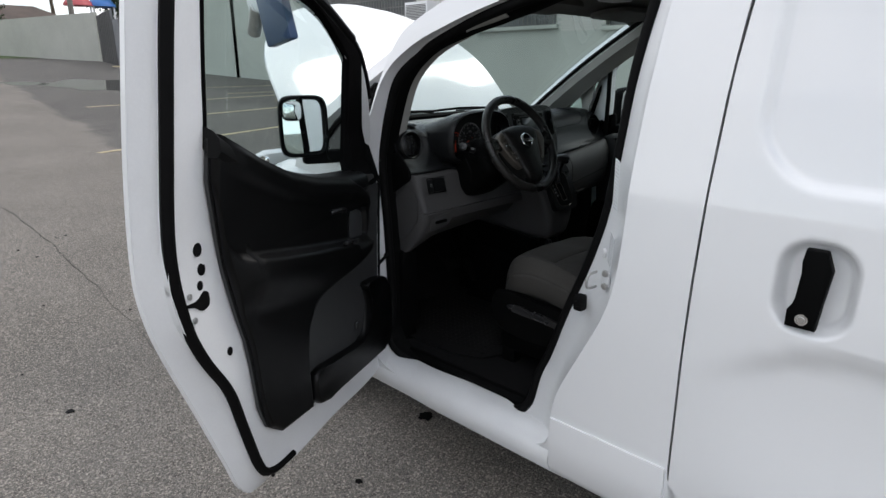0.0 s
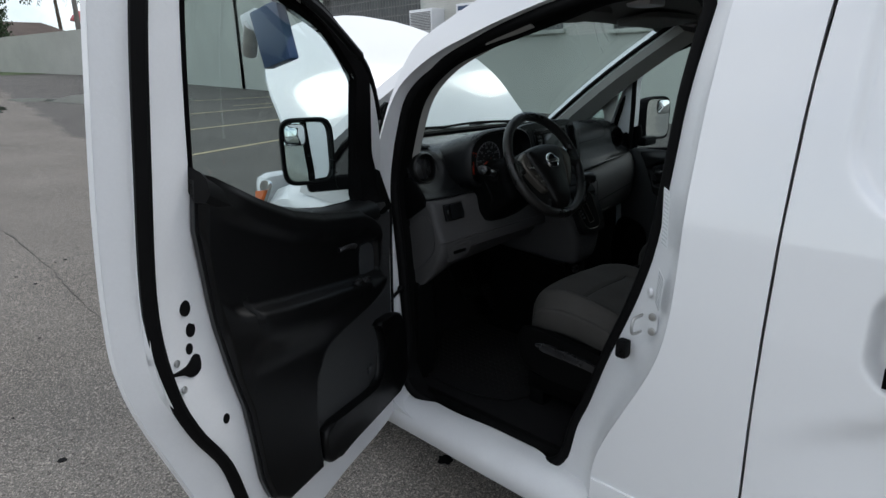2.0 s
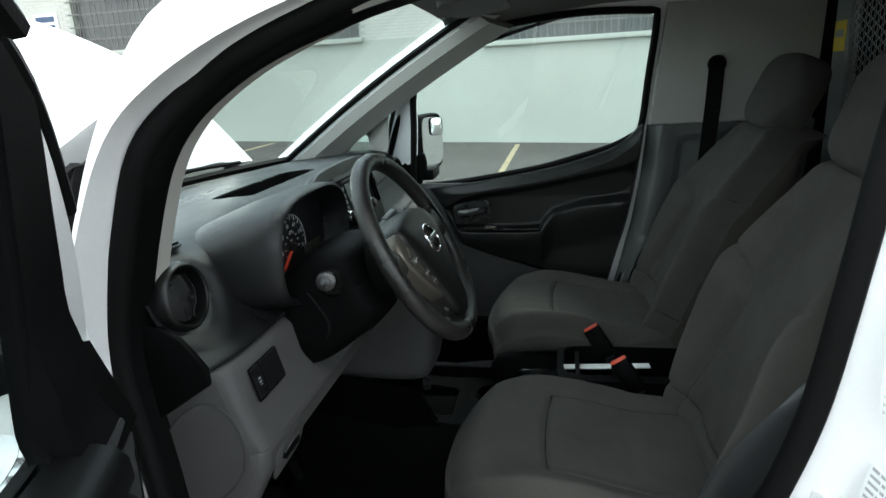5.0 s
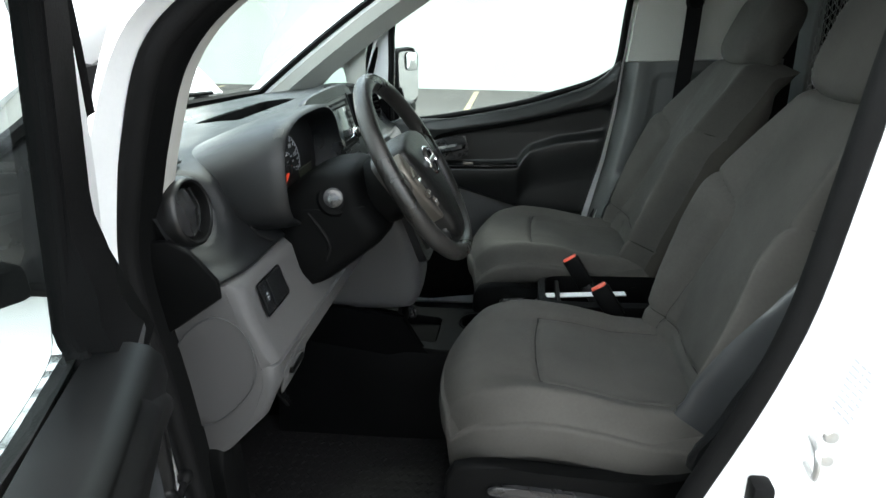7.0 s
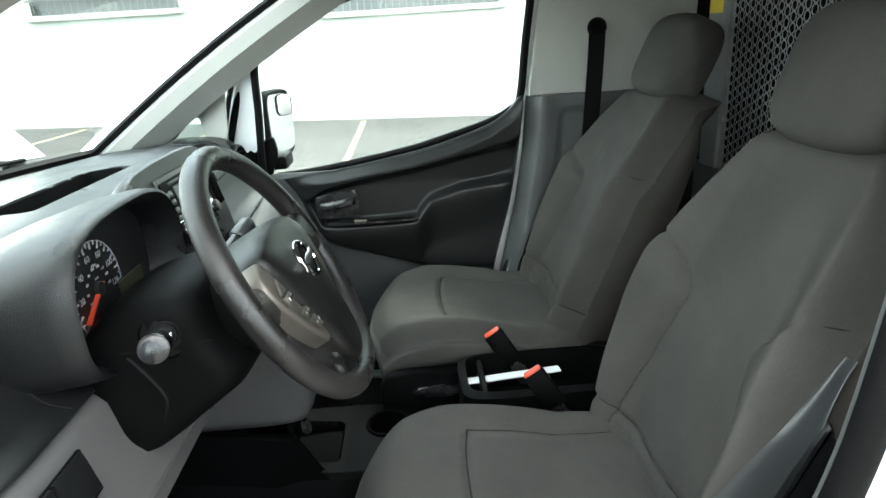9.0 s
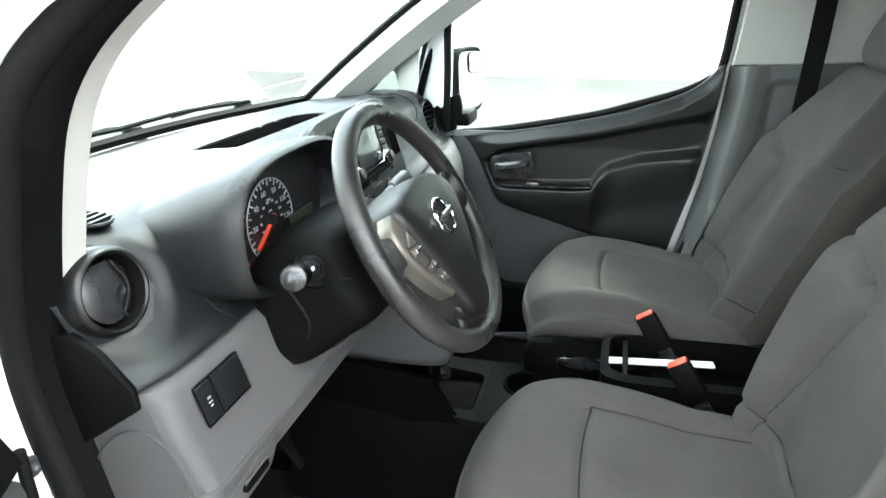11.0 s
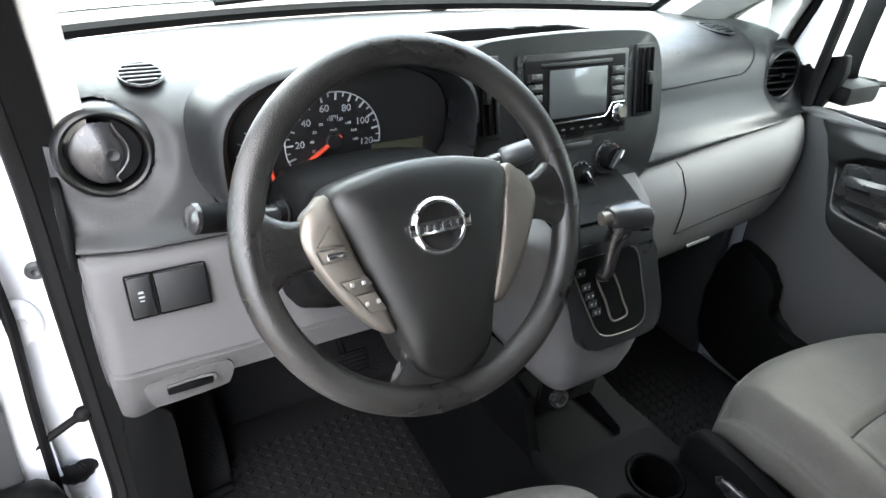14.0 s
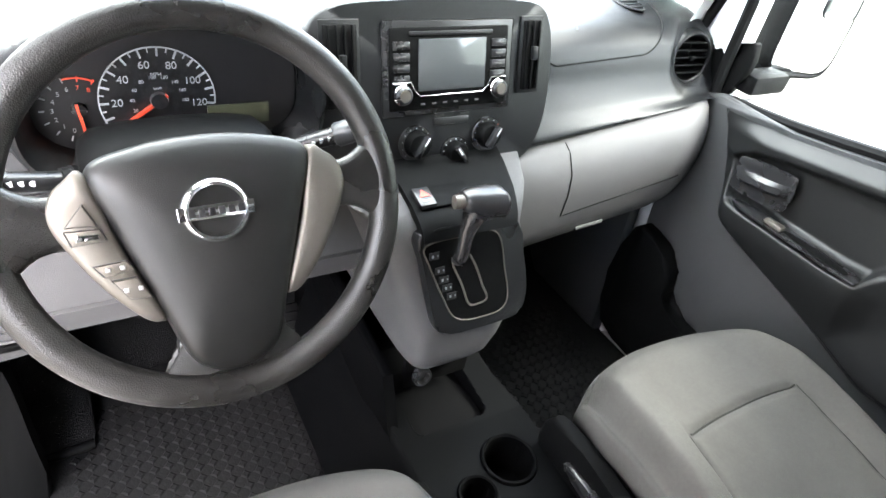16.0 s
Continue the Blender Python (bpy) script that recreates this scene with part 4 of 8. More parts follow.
o = new("perforated_panel", me)
o.parent = van
tagged(o, "grey perforated steel panel", kind="stuff")
part("warning_sticker", box(B(), (0.60, -1.033, 1.585), (0.075, 0.002, 0.085)), YELLOW, van, "yellow warning sticker")
part("sticker_print", box(B(), (0.60, -1.0315, 1.592), (0.055, 0.002, 0.02)), INK, van)

# rack on the roof, aerial, quarter windows, catches and labels on the rear post
rack = thing("ladder_rack", "white painted steel ladder rack on the van's roof", "roof rack")
for y in (-0.82, -2.3):
    for s in (-1, 1):
        part("foot", prism(B(), [V(s * 0.60, y - 0.05, 1.862), V(s * 0.60, y + 0.05, 1.862), V(s * 0.60, y + 0.03, 2.00), V(s * 0.60, y - 0.03, 2.00)], (-s * 0.06, 0, 0), 0.008), PAINT, rack)
        part("foot_pad", box(B(), (s * 0.585, y, 1.857), (0.08, 0.12, 0.012), bevel=0.003), PAINT, rack)
    part("crossbar", box(B(), (0, y, 2.02), (1.34, 0.07, 0.05), bevel=0.01), PAINT, rack)
for x in (-0.35, 0.45):
    part("long_bar", box(B(), (x, -1.5, 2.07), (0.05, 1.7, 0.04), bevel=0.008), PAINT, rack)
part("aerial", tube(B(), [(0.42, -0.28, 1.86), (0.42, -0.42, 2.05), (0.42, -0.55, 2.22)], [0.006, 0.004, 0.003], 8), RUBBER, van, "black roof aerial")
for s in (-1, 1):
    # Driver's pane is opaque black: the dark cabin behind is put into its colour.
    q = part("quarter_window", prism(B(), [V(s * (sx(z) - 0.012), y, z) for y, z in ((0.445, 1.165), (0.76, 1.17), (0.62, 1.305), (0.48, 1.392), (0.360, 1.468), (0.374, 1.41), (0.400, 1.335), (0.426, 1.25))], (-s * 0.004, 0, 0)), GLASS if s > 0 else GLOSS, van, "small triangular quarter window")
    part("quarter_rim", tube(B(), resample([V(s * (sx(z) - 0.008), y, z) for y, z in ((0.455, 1.165), (0.74, 1.172), (0.61, 1.30), (0.47, 1.388), (0.370, 1.458), (0.386, 1.41), (0.411, 1.335), (0.436, 1.25))], 70), 0.011, 6, True), RUBBER, van)
    part("quarter_base", prism(B(), [V(s * (sx(z) - 0.01), y, z) for y, z in ((0.462, 1.07), (0.90, 1.10), (0.86, 1.19), (0.74, 1.172), (0.462, 1.165))], (-s * 0.02, 0, 0), 0.004), PAINT, van)
    ol = [V(s * (0.748 + 0.03 * smooth(0.45, 0.85, y)), y, z) for y, z in ((0.405, 1.13), (0.60, 1.16), (0.86, 1.235), (0.74, 1.315), (0.62, 1.40), (0.50, 1.475), (0.40, 1.50), (0.385, 1.45), (0.398, 1.37), (0.405, 1.25))]
    il = curve([V(s * 0.782, y, z) for y, z in ((0.490, 1.243), (0.61, 1.243), (0.585, 1.268), (0.54, 1.312), (0.50, 1.338), (0.489, 1.32))], 3, True)
    ol = ol if s > 0 else [V(p.x, max(p.y, 0.475), p.z) for p in ol]
    part("quarter_trim", plate(B(), ol, il, (s * 0.012, 0, 0), 60), PILLAR, van, "beige trim round the quarter window")
st = part("striker", box(B(), (-0.770, -0.590, 0.925), (0.008, 0.026, 0.046), bevel=0.003), PAINT_INNER, van, "painted door striker plate with steel loop")
part("striker_loop", tube(B(), curve([(-0.78, -0.565, 0.945), (-0.815, -0.560, 0.94), (-0.818, -0.560, 0.905), (-0.78, -0.565, 0.90)], 4), 0.0042, 8), STEEL, st)
for dz in (-0.026, 0.026):
    part("screw", lathe(B(), [(0.001, 0.005), (0.009, 0.004), (0.011, 0)], Matrix.Translation((-0.778, -0.592, 0.925 + dz * 0.75)) @ Matrix.Rotation(radians(-90), 4, "Y"), 12), STEEL, st)
part("grommet", lathe(B(), [(0.001, 0.004), (0.010, 0.004), (0.0125, 0.002), (0.013, -0.004)], look((-0.741, -0.563, 0.993), (-0.841, -0.463, 1.0)) @ Matrix.Rotation(math.pi, 4, "X"), 20), PAINT_INNER, van, "white plug in the rear post")
bp = part("bump_stop", box(B(), (-0.775, -0.515, 0.835), (0.035, 0.032, 0.05), bevel=0.008), RUBBER, van, "black rubber bump stop")
part("bump_pin", lathe(B(), [(0.001, 0.012), (0.008, 0.010), (0.009, 0)], Matrix.Translation((-0.792, -0.515, 0.835)) @ Matrix.Rotation(radians(-90), 4, "Y"), 12), RUBBER, bp)


def jamb_label(name, corners, lines, label, ink):
    """A printed label lying on the rear post's jamb, with bars for its print."""
    a, b, c, d = [V(*p) for p in corners]
    n = (b - a).cross(d - a).normalized()
    n = n if n.x < 0 else -n
    o = part(name, prism(B(), [p + n * 0.004 for p in (a, b, c, d)], -n * 0.0012), PAPER, van, label)
    rr = random.Random(lines)
    for k in range(lines):
        t0, t1 = (k + 0.25) / lines, (k + 0.68) / lines
        u = 0.1
        while u < 0.85:
            w = min(rr.uniform(0.12, 0.4), 0.92 - u)
            q = [a.lerp(b, x).lerp(d.lerp(c, x), t) + n * 0.0042 for x, t in ((u, t0), (u + w, t0), (u + w, t1), (u, t1))]
            part("print", prism(B(), q, -n * 0.0006), ink, o)
            u += w + 0.05


jamb_label("data_label", [(-0.771, -0.60, 1.073), (-0.79, -0.624, 1.053), (-0.782, -0.614, 0.961), (-0.762, -0.59, 0.984)], 9, "small white data label", INK)
jamb_label("tyre_label", [(-0.768, -0.597, 1.275), (-0.785, -0.620, 1.268), (-0.788, -0.624, 1.13), (-0.771, -0.60, 1.137)], 14, "long faded printed label", FADED)
pts_ = [(-1.24, 1.6), (-1.2, 2.2), (-1.14, 3.1), (-1.1, 4.1), (-1.1, 5.2), (-1.08, 7.0), (-1.06, 9.0), (-1.06, 12.0)]
cr = curve([V(x, y, 0) for x, y in pts_], 8)
cr = [p + V(0.02 * noise.noise(p * 3.1) + 0.012 * noise.noise(p * 11), 0, 0) for p in curve(cr, 4)]
w = [0.0055 * max(0.06, 0.35 + 1.1 * noise.noise(p * 2.3) + 0.8 * noise.noise(p * 13)) for p in cr]
lp = [(p.x - ww, p.y) for p, ww in zip(cr, w)] + [(p.x + ww, p.y) for p, ww in reversed(list(zip(cr, w)))]
tagged(part("tar_joint", on_ground(B(), lp, 0.005), TAR), "thin dark tarred joint in the asphalt", "road joint", kind="structure")
drain = thing("drain_grate", "square cast iron drain grate set in the asphalt", "drain", at=(0.38, 5.2, gz(5.2)))
part("frame", plate(B(), [V(-0.32, -0.32, 0.006), V(0.32, -0.32, 0.006), V(0.32, 0.32, 0.006), V(-0.32, 0.32, 0.006)], [V(-0.27, -0.27, 0.006), V(0.27, -0.27, 0.006), V(0.27, 0.27, 0.006), V(-0.27, 0.27, 0.006)], (0, 0, 0.012), 40), BARS, drain)
for k in range(9):
    part("slat", box(B(), (-0.24 + 0.06 * k, 0, 0.010), (0.022, 0.54, 0.012)), BARS, drain)
# Flat black sheet stands for the shade down in the drain.
part("pit_shade", box(B(), (0, 0, 0.004), (0.54, 0.54, 0.004)), RUBBER, drain)
# wipers on the screen's foot
for px_, py_, tx, ty in ((0.20, 1.07, -0.16, 1.06), (0.66, 1.02, 0.30, 1.05)):
    wp = part("wiper_arm", tube(B(), curve([(px_, py_ - 0.02, 1.248), (px_ - 0.08, py_ - 0.01, 1.272), (tx, ty - 0.05, 1.272)], 5), [0.010, 0.009, 0.008, 0.008, 0.007, 0.006, 0.006, 0.005, 0.005, 0.005, 0.005], 8), GLOSS, van, "black wiper arm")
    part("wiper_cap", lathe(B(), [(0.03, -0.01), (0.032, 0.01), (0.02, 0.025), (0.001, 0.028)], Matrix.Translation((px_, py_ - 0.02, 1.237)), 20), TRIM, wp)
    part("wiper_blade", tube(B(), curve([screen_pt((tx - 0.22) / 0.76, 0.02) + V(0, 0.014, 0.012), screen_pt(tx / 0.76, 0.03) + V(0, 0.014, 0.014), screen_pt((tx + 0.25) / 0.76, 0.02) + V(0, 0.014, 0.012)], 6), 0.007, 6), RUBBER, wp)

# ---- the open driver's door ----
DT = radians(65)
DU, DN, DH = V(-math.sin(DT), -math.cos(DT), 0), V(math.cos(DT), -math.sin(DT), 0), V(-0.82, 0.45, 0)


def dp(s, z, off):
    """A point of the door: s from the hinge, z up, off towards the cabin side; the top leans in."""
    return DH + DU * s + DN * (off + 0.15 * max(0, z - 1.05)) + V(0, 0, z)


def dq(s, z, off):
    """The same, with the thinner window frame towards the hinge."""
    return dp(s, z, off - 0.04 * smooth(1.12, 1.20, z) * smooth(0.9, 0.3, s))


def dloop(pts, off, n=4):
    return curve([dp(s, z, off) for s, z in pts], n, True)


DSKIN = [(0.02, 0.30), (0.45, 0.29), (0.78, 0.285), (0.88, 0.32), (0.945, 0.47), (1.02, 0.66), (1.12, 0.916), (1.15, 1.09), (1.16, 1.30), (1.155, 1.55), (1.145, 1.72), (1.11, 1.80), (1.05, 1.83), (0.80, 1.805),
         (0.554, 1.75), (0.358, 1.665), (0.17, 1.56), (0.06, 1.41), (0.02, 1.25), (0.0, 1.0), (0.0, 0.6)]
DWIN = [(1.005, 1.72), (0.97, 1.752), (0.88, 1.757), (0.73, 1.738), (0.60, 1.706), (0.47, 1.666), (0.40, 1.634), (0.342, 1.597), (0.285, 1.556), (0.271, 1.544), (0.266, 1.528), (0.256, 1.447), (0.238, 1.306), (0.225, 1.20), (0.25, 1.162), (0.40, 1.175), (0.558, 1.205), (0.70, 1.245), (0.83, 1.30), (0.975, 1.375), (0.995, 1.42)]
DWOUT = [(s - 0.028 * (1 if s < 0.28 else 0.3 if s < 0.5 else 0), z) for s, z in DWIN]
DIN = [(0.03, 0.34), (0.45, 0.33), (0.74, 0.33), (0.84, 0.37), (0.90, 0.50), (0.955, 0.68), (1.05, 0.86), (1.10, 0.98), (1.115, 1.15), (1.115, 1.40), (1.105, 1.70), (1.075, 1.77), (1.02, 1.795), (0.80, 1.77),
       (0.554, 1.725), (0.36, 1.645), (0.185, 1.545), (0.085, 1.40), (0.04, 1.25), (0.02, 1.0), (0.02, 0.6)]
def dplate(outer, inner, off, thick, place=dp):
    """A plate in the door's own plane, which follows the door's lean."""
    flat = [curve([V(s, off, z) for s, z in loop], 4, True) for loop in (outer, inner)]
    return plate(B(), flat[0], flat[1], DN * thick, 170, lambda p: place(p.x, p.z, p.y))


ddoor = part("driver_door", dplate(DSKIN, DWOUT, 0.0, 0.012), PAINT, van, "open white front door")
part("door_edge", loft(B(), [curve([dp(s, z, 0.010) for s, z in DSKIN], 4, True), curve([dq(s, z, 0.050) for s, z in DIN], 4, True), curve([dq(s, z, 0.0665) for s, z in DIN], 4, True)], True, False), PAINT_INNER, ddoor, sharp=30)
part("inner_shell", dplate(DIN, DWIN, 0.052, 0.015, dq), PAINT_INNER, ddoor, sharp=30)
# seal on the inner shell, running down the rear edge and along the bottom
seal = [(0.32, 1.60), (0.56, 1.705), (0.80, 1.765), (1.01, 1.79), (1.075, 1.765), (1.10, 1.68), (1.108, 1.40), (1.105, 1.13), (1.075, 0.95), (1.03, 0.83), (0.955, 0.70), (0.91, 0.55), (0.86, 0.40), (0.80, 0.355), (0.70, 0.345)]
part("seal", tube(B(), curve([dp(s, z, 0.066) for s, z in seal], 6), 0.015, 8, flat=0.8), RUBBER, ddoor, "black rubber seal")
part("front_seal", tube(B(), curve([dp(s, z, 0.066) for s, z in ((0.014, 1.10), (0.011, 1.0), (0.016, 0.92), (0.024, 0.82), (0.031, 0.69), (0.034, 0.58), (0.036, 0.42))], 6), 0.0075, 8), RUBBER, ddoor, "black rubber seal along the hinge edge")
D_TOP = [(0.08, 0.99), (0.09, 1.03), (0.12, 1.075), (0.18, 1.105), (0.26, 1.138), (0.32, 1.160), (0.40, 1.174), (0.558, 1.204), (0.70, 1.244), (0.83, 1.299), (0.975, 1.371), (1.0, 1.380)]
D_LOW = [(0.08, 0.50), (0.10, 0.437), (0.273, 0.437), (0.55, 0.457), (0.78, 0.48), (0.835, 0.525), (0.86, 0.60), (0.879, 0.79), (0.911, 0.897), (0.958, 1.092), (1.0, 1.27)]
D_TOP2 = [(0.040, 1.065), (0.05, 1.09), (0.10, 1.14), (0.30, 1.162), (0.40, 1.17), (0.558, 1.195), (0.70, 1.235), (0.83, 1.29), (0.975, 1.365), (1.0, 1.37)]
D_LOW2 = [(0.040, 1.03), (0.057, 0.92), (0.066, 0.80), (0.074, 0.66), (0.078, 0.50), (0.086, 0.45)] + D_LOW[1:]
dtrim = part("trim_panel", sheet(B(), lambda s, t: dp(s, lerp_table(D_LOW2, s) + (lerp_table(D_TOP2, s) - lerp_table(D_LOW2, s)) * t, 0.071), span(0.040, 0.098, 30) + span(0.10, 1.0, 64), span(0, 1, 40), 0.010), DARKGREY, ddoor, "dark grey plastic inner trim panel")
D_ARM = [(0.16, 0.925), (0.27, 0.936), (0.582, 0.991), (0.763, 1.026), (0.914, 1.062), (0.96, 1.10), (1.0, 1.16)]


D_FRONT = [(0.40, 0.60), (0.58, 0.607), (0.66, 0.607), (0.74, 0.592), (0.79, 0.545), (0.812, 0.48), (0.83, 0.37), (0.85, 0.285), (0.885, 0.21), (0.94, 0.165), (0.99, 0.146), (1.05, 0.15), (1.09, 0.175), (1.13, 0.23), (1.17, 0.31), (1.25, 0.5)]


def door_moulding(s, t):
    """Black inner face of the driver's door: roll, hollow, armrest and pull cup, with a curved front edge."""
    z0, z1, za = lerp_table(D_LOW, s), lerp_table(D_TOP, s), lerp_table(D_ARM, s)
    z = z0 + (z1 - z0) * t
    slope = (lerp_table(D_FRONT, z + 0.012) - lerp_table(D_FRONT, z - 0.012)) / 0.024
    front = sum(lerp_table(D_FRONT, z + k) for k in (-0.012, -0.006, 0, 0.006, 0.012)) / 5
    e = min(z - z0 + 0.006, (1.003 - s) * 1.5, (s - front) / math.hypot(1, slope))
    h = 0.020 * smooth(-0.002, 0.020, e) - 0.020 * smooth(0.0, -0.008, e)
    g = smooth(0.0, 0.03, e)
    h += 0.016 * smooth(z1 - 0.085, z1 - 0.045, z) * smooth(z1 + 0.004, z1 - 0.022, z) * smooth(1.0, 0.9, s) * g
    h += 0.042 * smooth(za + 0.014, za - 0.012, z) * smooth(za - 0.17, za - 0.035, z) * smooth(0.98, 0.84, s) * g
    h -= 0.018 * smooth(0, 0.016, rrect(s, z, 0.185, 0.335, 0.915, 1.05, 0.03))
    return dp(s, z, 0.086 + h)


part("armrest_moulding", sheet(B(), door_moulding, span(0.12, 1.0, 190), span(0, 1, 150)), DOORDARK, dtrim, "black moulding with armrest and curved front edge", sharp=80)
part("pull_cup", prism(B(), dloop([(0.29, 1.04), (0.225, 1.03), (0.205, 1.005), (0.208, 0.945), (0.225, 0.928), (0.30, 0.93)], 0.0905, 4), DN * 0.004, 0.001), SATIN, dtrim, "satin grey end of the pull recess")
pk = part("map_pocket", prism(B(), curve([dp(s, z, 0.080) for s, z in ((0.23, 0.748), (0.16, 0.750), (0.055, 0.727), (0.030, 0.645), (0.022, 0.52), (0.045, 0.445), (0.17, 0.442), (0.44, 0.455), (0.585, 0.465), (0.60, 0.575), (0.47, 0.568), (0.30, 0.547), (0.215, 0.565), (0.185, 0.70))], 4, True), DN * 0.036, 0.012, 3), DOORDARK, dtrim, "black lower door pocket")
part("pocket_lug", box(B(), (0, 0, 0), (0.012, 0.03, 0.028), Matrix.Translation(dp(0.265, 0.606, 0.088)) @ Matrix.Rotation(-math.atan2(DU.x, DU.y), 4, "Z"), 0.005), DARKGREY, pk)
part("inner_handle", tube(B(), curve([dp(0.46, 1.075, 0.112), dp(0.43, 1.078, 0.124), dp(0.39, 1.07, 0.124), dp(0.365, 1.06, 0.112)], 4), 0.008, 8), GLOSS, dtrim, "black door pull")
for k_ in range(2):
    part("window_switch", box(B(), (0, 0, 0), (0.018, 0.034, 0.012), Matrix.Translation(dp(0.36 + 0.05 * k_, 0.958 + 0.009 * k_, 0.143)) @ Matrix.Rotation(-math.atan2(DU.x, DU.y), 4, "Z"), 0.003), GLOSS, dtrim)

for s, z, r in ((1.018, 1.11, 0.017), (1.004, 1.057, 0.016), (1.014, 1.018, 0.012), (0.936, 0.81, 0.012), (0.81, 0.345, 0.009)):
    part("hole_plug", prism(B(), disc_loop(dp(s, z, 0.0665), DU, (0, 0, 1), r * 0.8, r, 20), DN * 0.003), RUBBER, ddoor)
part("latch", prism(B(), dloop([(1.078, 0.985), (1.03, 0.985), (1.005, 1.0), (0.990, 0.992), (0.992, 0.962), (1.018, 0.955), (1.04, 0.97)], 0.0665, 3), DN * 0.004), RUBBER, ddoor, "black latch slot")
for s, z in ((1.053, 1.003), (1.074, 0.962), (1.045, 0.940)):
    part("latch_screw", prism(B(), disc_loop(dp(s, z, 0.068), DU, (0, 0, 1), 0.007, 0.008, 14), DN * 0.004, 0.001), STEEL, ddoor)
# glass and its black channel
flat = [(p.x, p.y) for p in curve([V(s, z, 0) for s, z in DWIN], 4, True)]
gl = loft(B(), [[dq(0.62 + (s - 0.62) * k, 1.47 + (z - 1.47) * k, 0.056) for s, z in flat] for k in (1.0, 0.8, 0.6, 0.4, 0.2, 0.01)], True, False)
g = part("window_glass", gl, GLASS, ddoor, "clear side window glass")
part("window_channel", tube(B(), resample(curve([dq(s, z, 0.066) for s, z in DWIN], 4, True), 120), 0.006, 8, True), PIT, ddoor)
part("top_frame_cover", tube(B(), curve([dp(s, z, 0.022) for s, z in ((1.125, 1.77), (1.04, 1.826), (0.80, 1.802), (0.55, 1.746), (0.36, 1.662), (0.18, 1.56), (0.07, 1.41))], 5), [0.024] * 8 + [0.018] * 8 + [0.011] * 15, 8), RUBBER, ddoor)
bm = B()
for q in ((0.156, 1.257, 0.034), (0.110, 1.254, 0.037), (0.066, 1.238, 0.038), (0.050, 1.112, 0.088), (0.109, 1.100, 0.084), (0.150, 1.108, 0.082), (0.156, 1.10, 0.02), (0.056, 1.10, 0.02), (0.06, 1.23, 0.0), (0.156, 1.25, 0.0)):
    bm.verts.new(dp(*q))
bmesh.ops.convex_hull(bm, input=list(bm.verts))
part("corner_sail", bm, TRIM, ddoor, "black plastic corner cover", sharp=25)
sa = curve([V(s, z, 0) for s, z in ((0.228, 1.15), (0.240, 1.306), (0.258, 1.447), (0.269, 1.532), (0.280, 1.550), (0.345, 1.597), (0.47, 1.666), (0.60, 1.706))], 5)
sb = curve([V(s, z, 0) for s, z in ((0.120, 1.15), (0.130, 1.30), (0.155, 1.42), (0.180, 1.528), (0.205, 1.556), (0.300, 1.618), (0.47, 1.686), (0.60, 1.722))], 5)
part("front_sash", loft(B(), [[dq(a.x, a.y, 0.066), dq(a.x, a.y, 0.074 + 0.022 * smooth(1.32, 1.22, a.y)), dq(b.x, b.y, 0.074 + 0.022 * smooth(1.32, 1.22, b.y)), dq(b.x, b.y, 0.066)] for a, b in zip(sa, sb)]), PIT, ddoor, "black window sash")
inner_ = [(s + (0.62 - s) * 0.010, z + (1.5 - z) * 0.010) for s, z in DWIN]
part("glass_run", loft(B(), [curve([f_(s, z, o_) for s, z in lp_], 4, True) for lp_, f_, o_ in ((DWOUT, dp, -0.001), (DWOUT, dp, 0.013), (inner_, dq, 0.048), (inner_, dq, 0.0685), (DWIN, dq, 0.0690))], True, False), PIT, ddoor, "black rubber glass run")
low = [(1.0, 1.385), (0.975, 1.372), (0.90, 1.332), (0.83, 1.30), (0.70, 1.245), (0.558, 1.205), (0.40, 1.175), (0.25, 1.162), (0.205, 1.16)]
part("belt_cap", loft(B(), [[dq(s, z - 0.03, 0.060), dq(s, z + 0.006, 0.062), dq(s, z + 0.010, 0.066), dp(s, z + 0.006, 0.078), dp(s, z - 0.002, 0.098), dp(s, z - 0.018, 0.112), dp(s, z - 0.045, 0.118), dp(s, z - 0.060, 0.108), dp(s, z - 0.060, 0.08)] for s, z in low]), DOORDARK, ddoor, "black window belt")
part("outer_belt", loft(B(), [[dp(s, z - 0.03, 0.012), dp(s, z + 0.008, 0.012), dp(s, z + 0.010, 0.03), dp(s, z - 0.03, 0.032)] for s, z in low]), RUBBER, ddoor)

# key lockbox clipped over the door glass from outside
lockbox = thing("key_lockbox", "dark blue plastic box held to the door glass", "window box")
m_ = Matrix.Translation(dp(0.615, 1.645, -0.012)) @ Matrix.Rotation(-math.atan2(-DU.x, -DU.y) + 1.35, 4, "Z") @ Matrix.Rotation(radians(-14), 4, "X")
part("case", box(B(), (0, 0, 0), (0.032, 0.095, 0.135), m_, 0.006), BLUE, lockbox)
part("bezel", box(B(), (0.018, 0, 0), (0.006, 0.075, 0.105), m_, 0.003), GLOSS, lockbox)
part("bracket", box(B(), (0, 0.06, 0.05), (0.02, 0.06, 0.05), m_, 0.006), PAPER, lockbox)
part("clamp", cyl(B(), m_ @ V(0.0, 0.06, 0.045), m_ @ V(0.035, 0.135, 0.0), 0.020, seg=24), STEEL, lockbox, "grey metal tube")
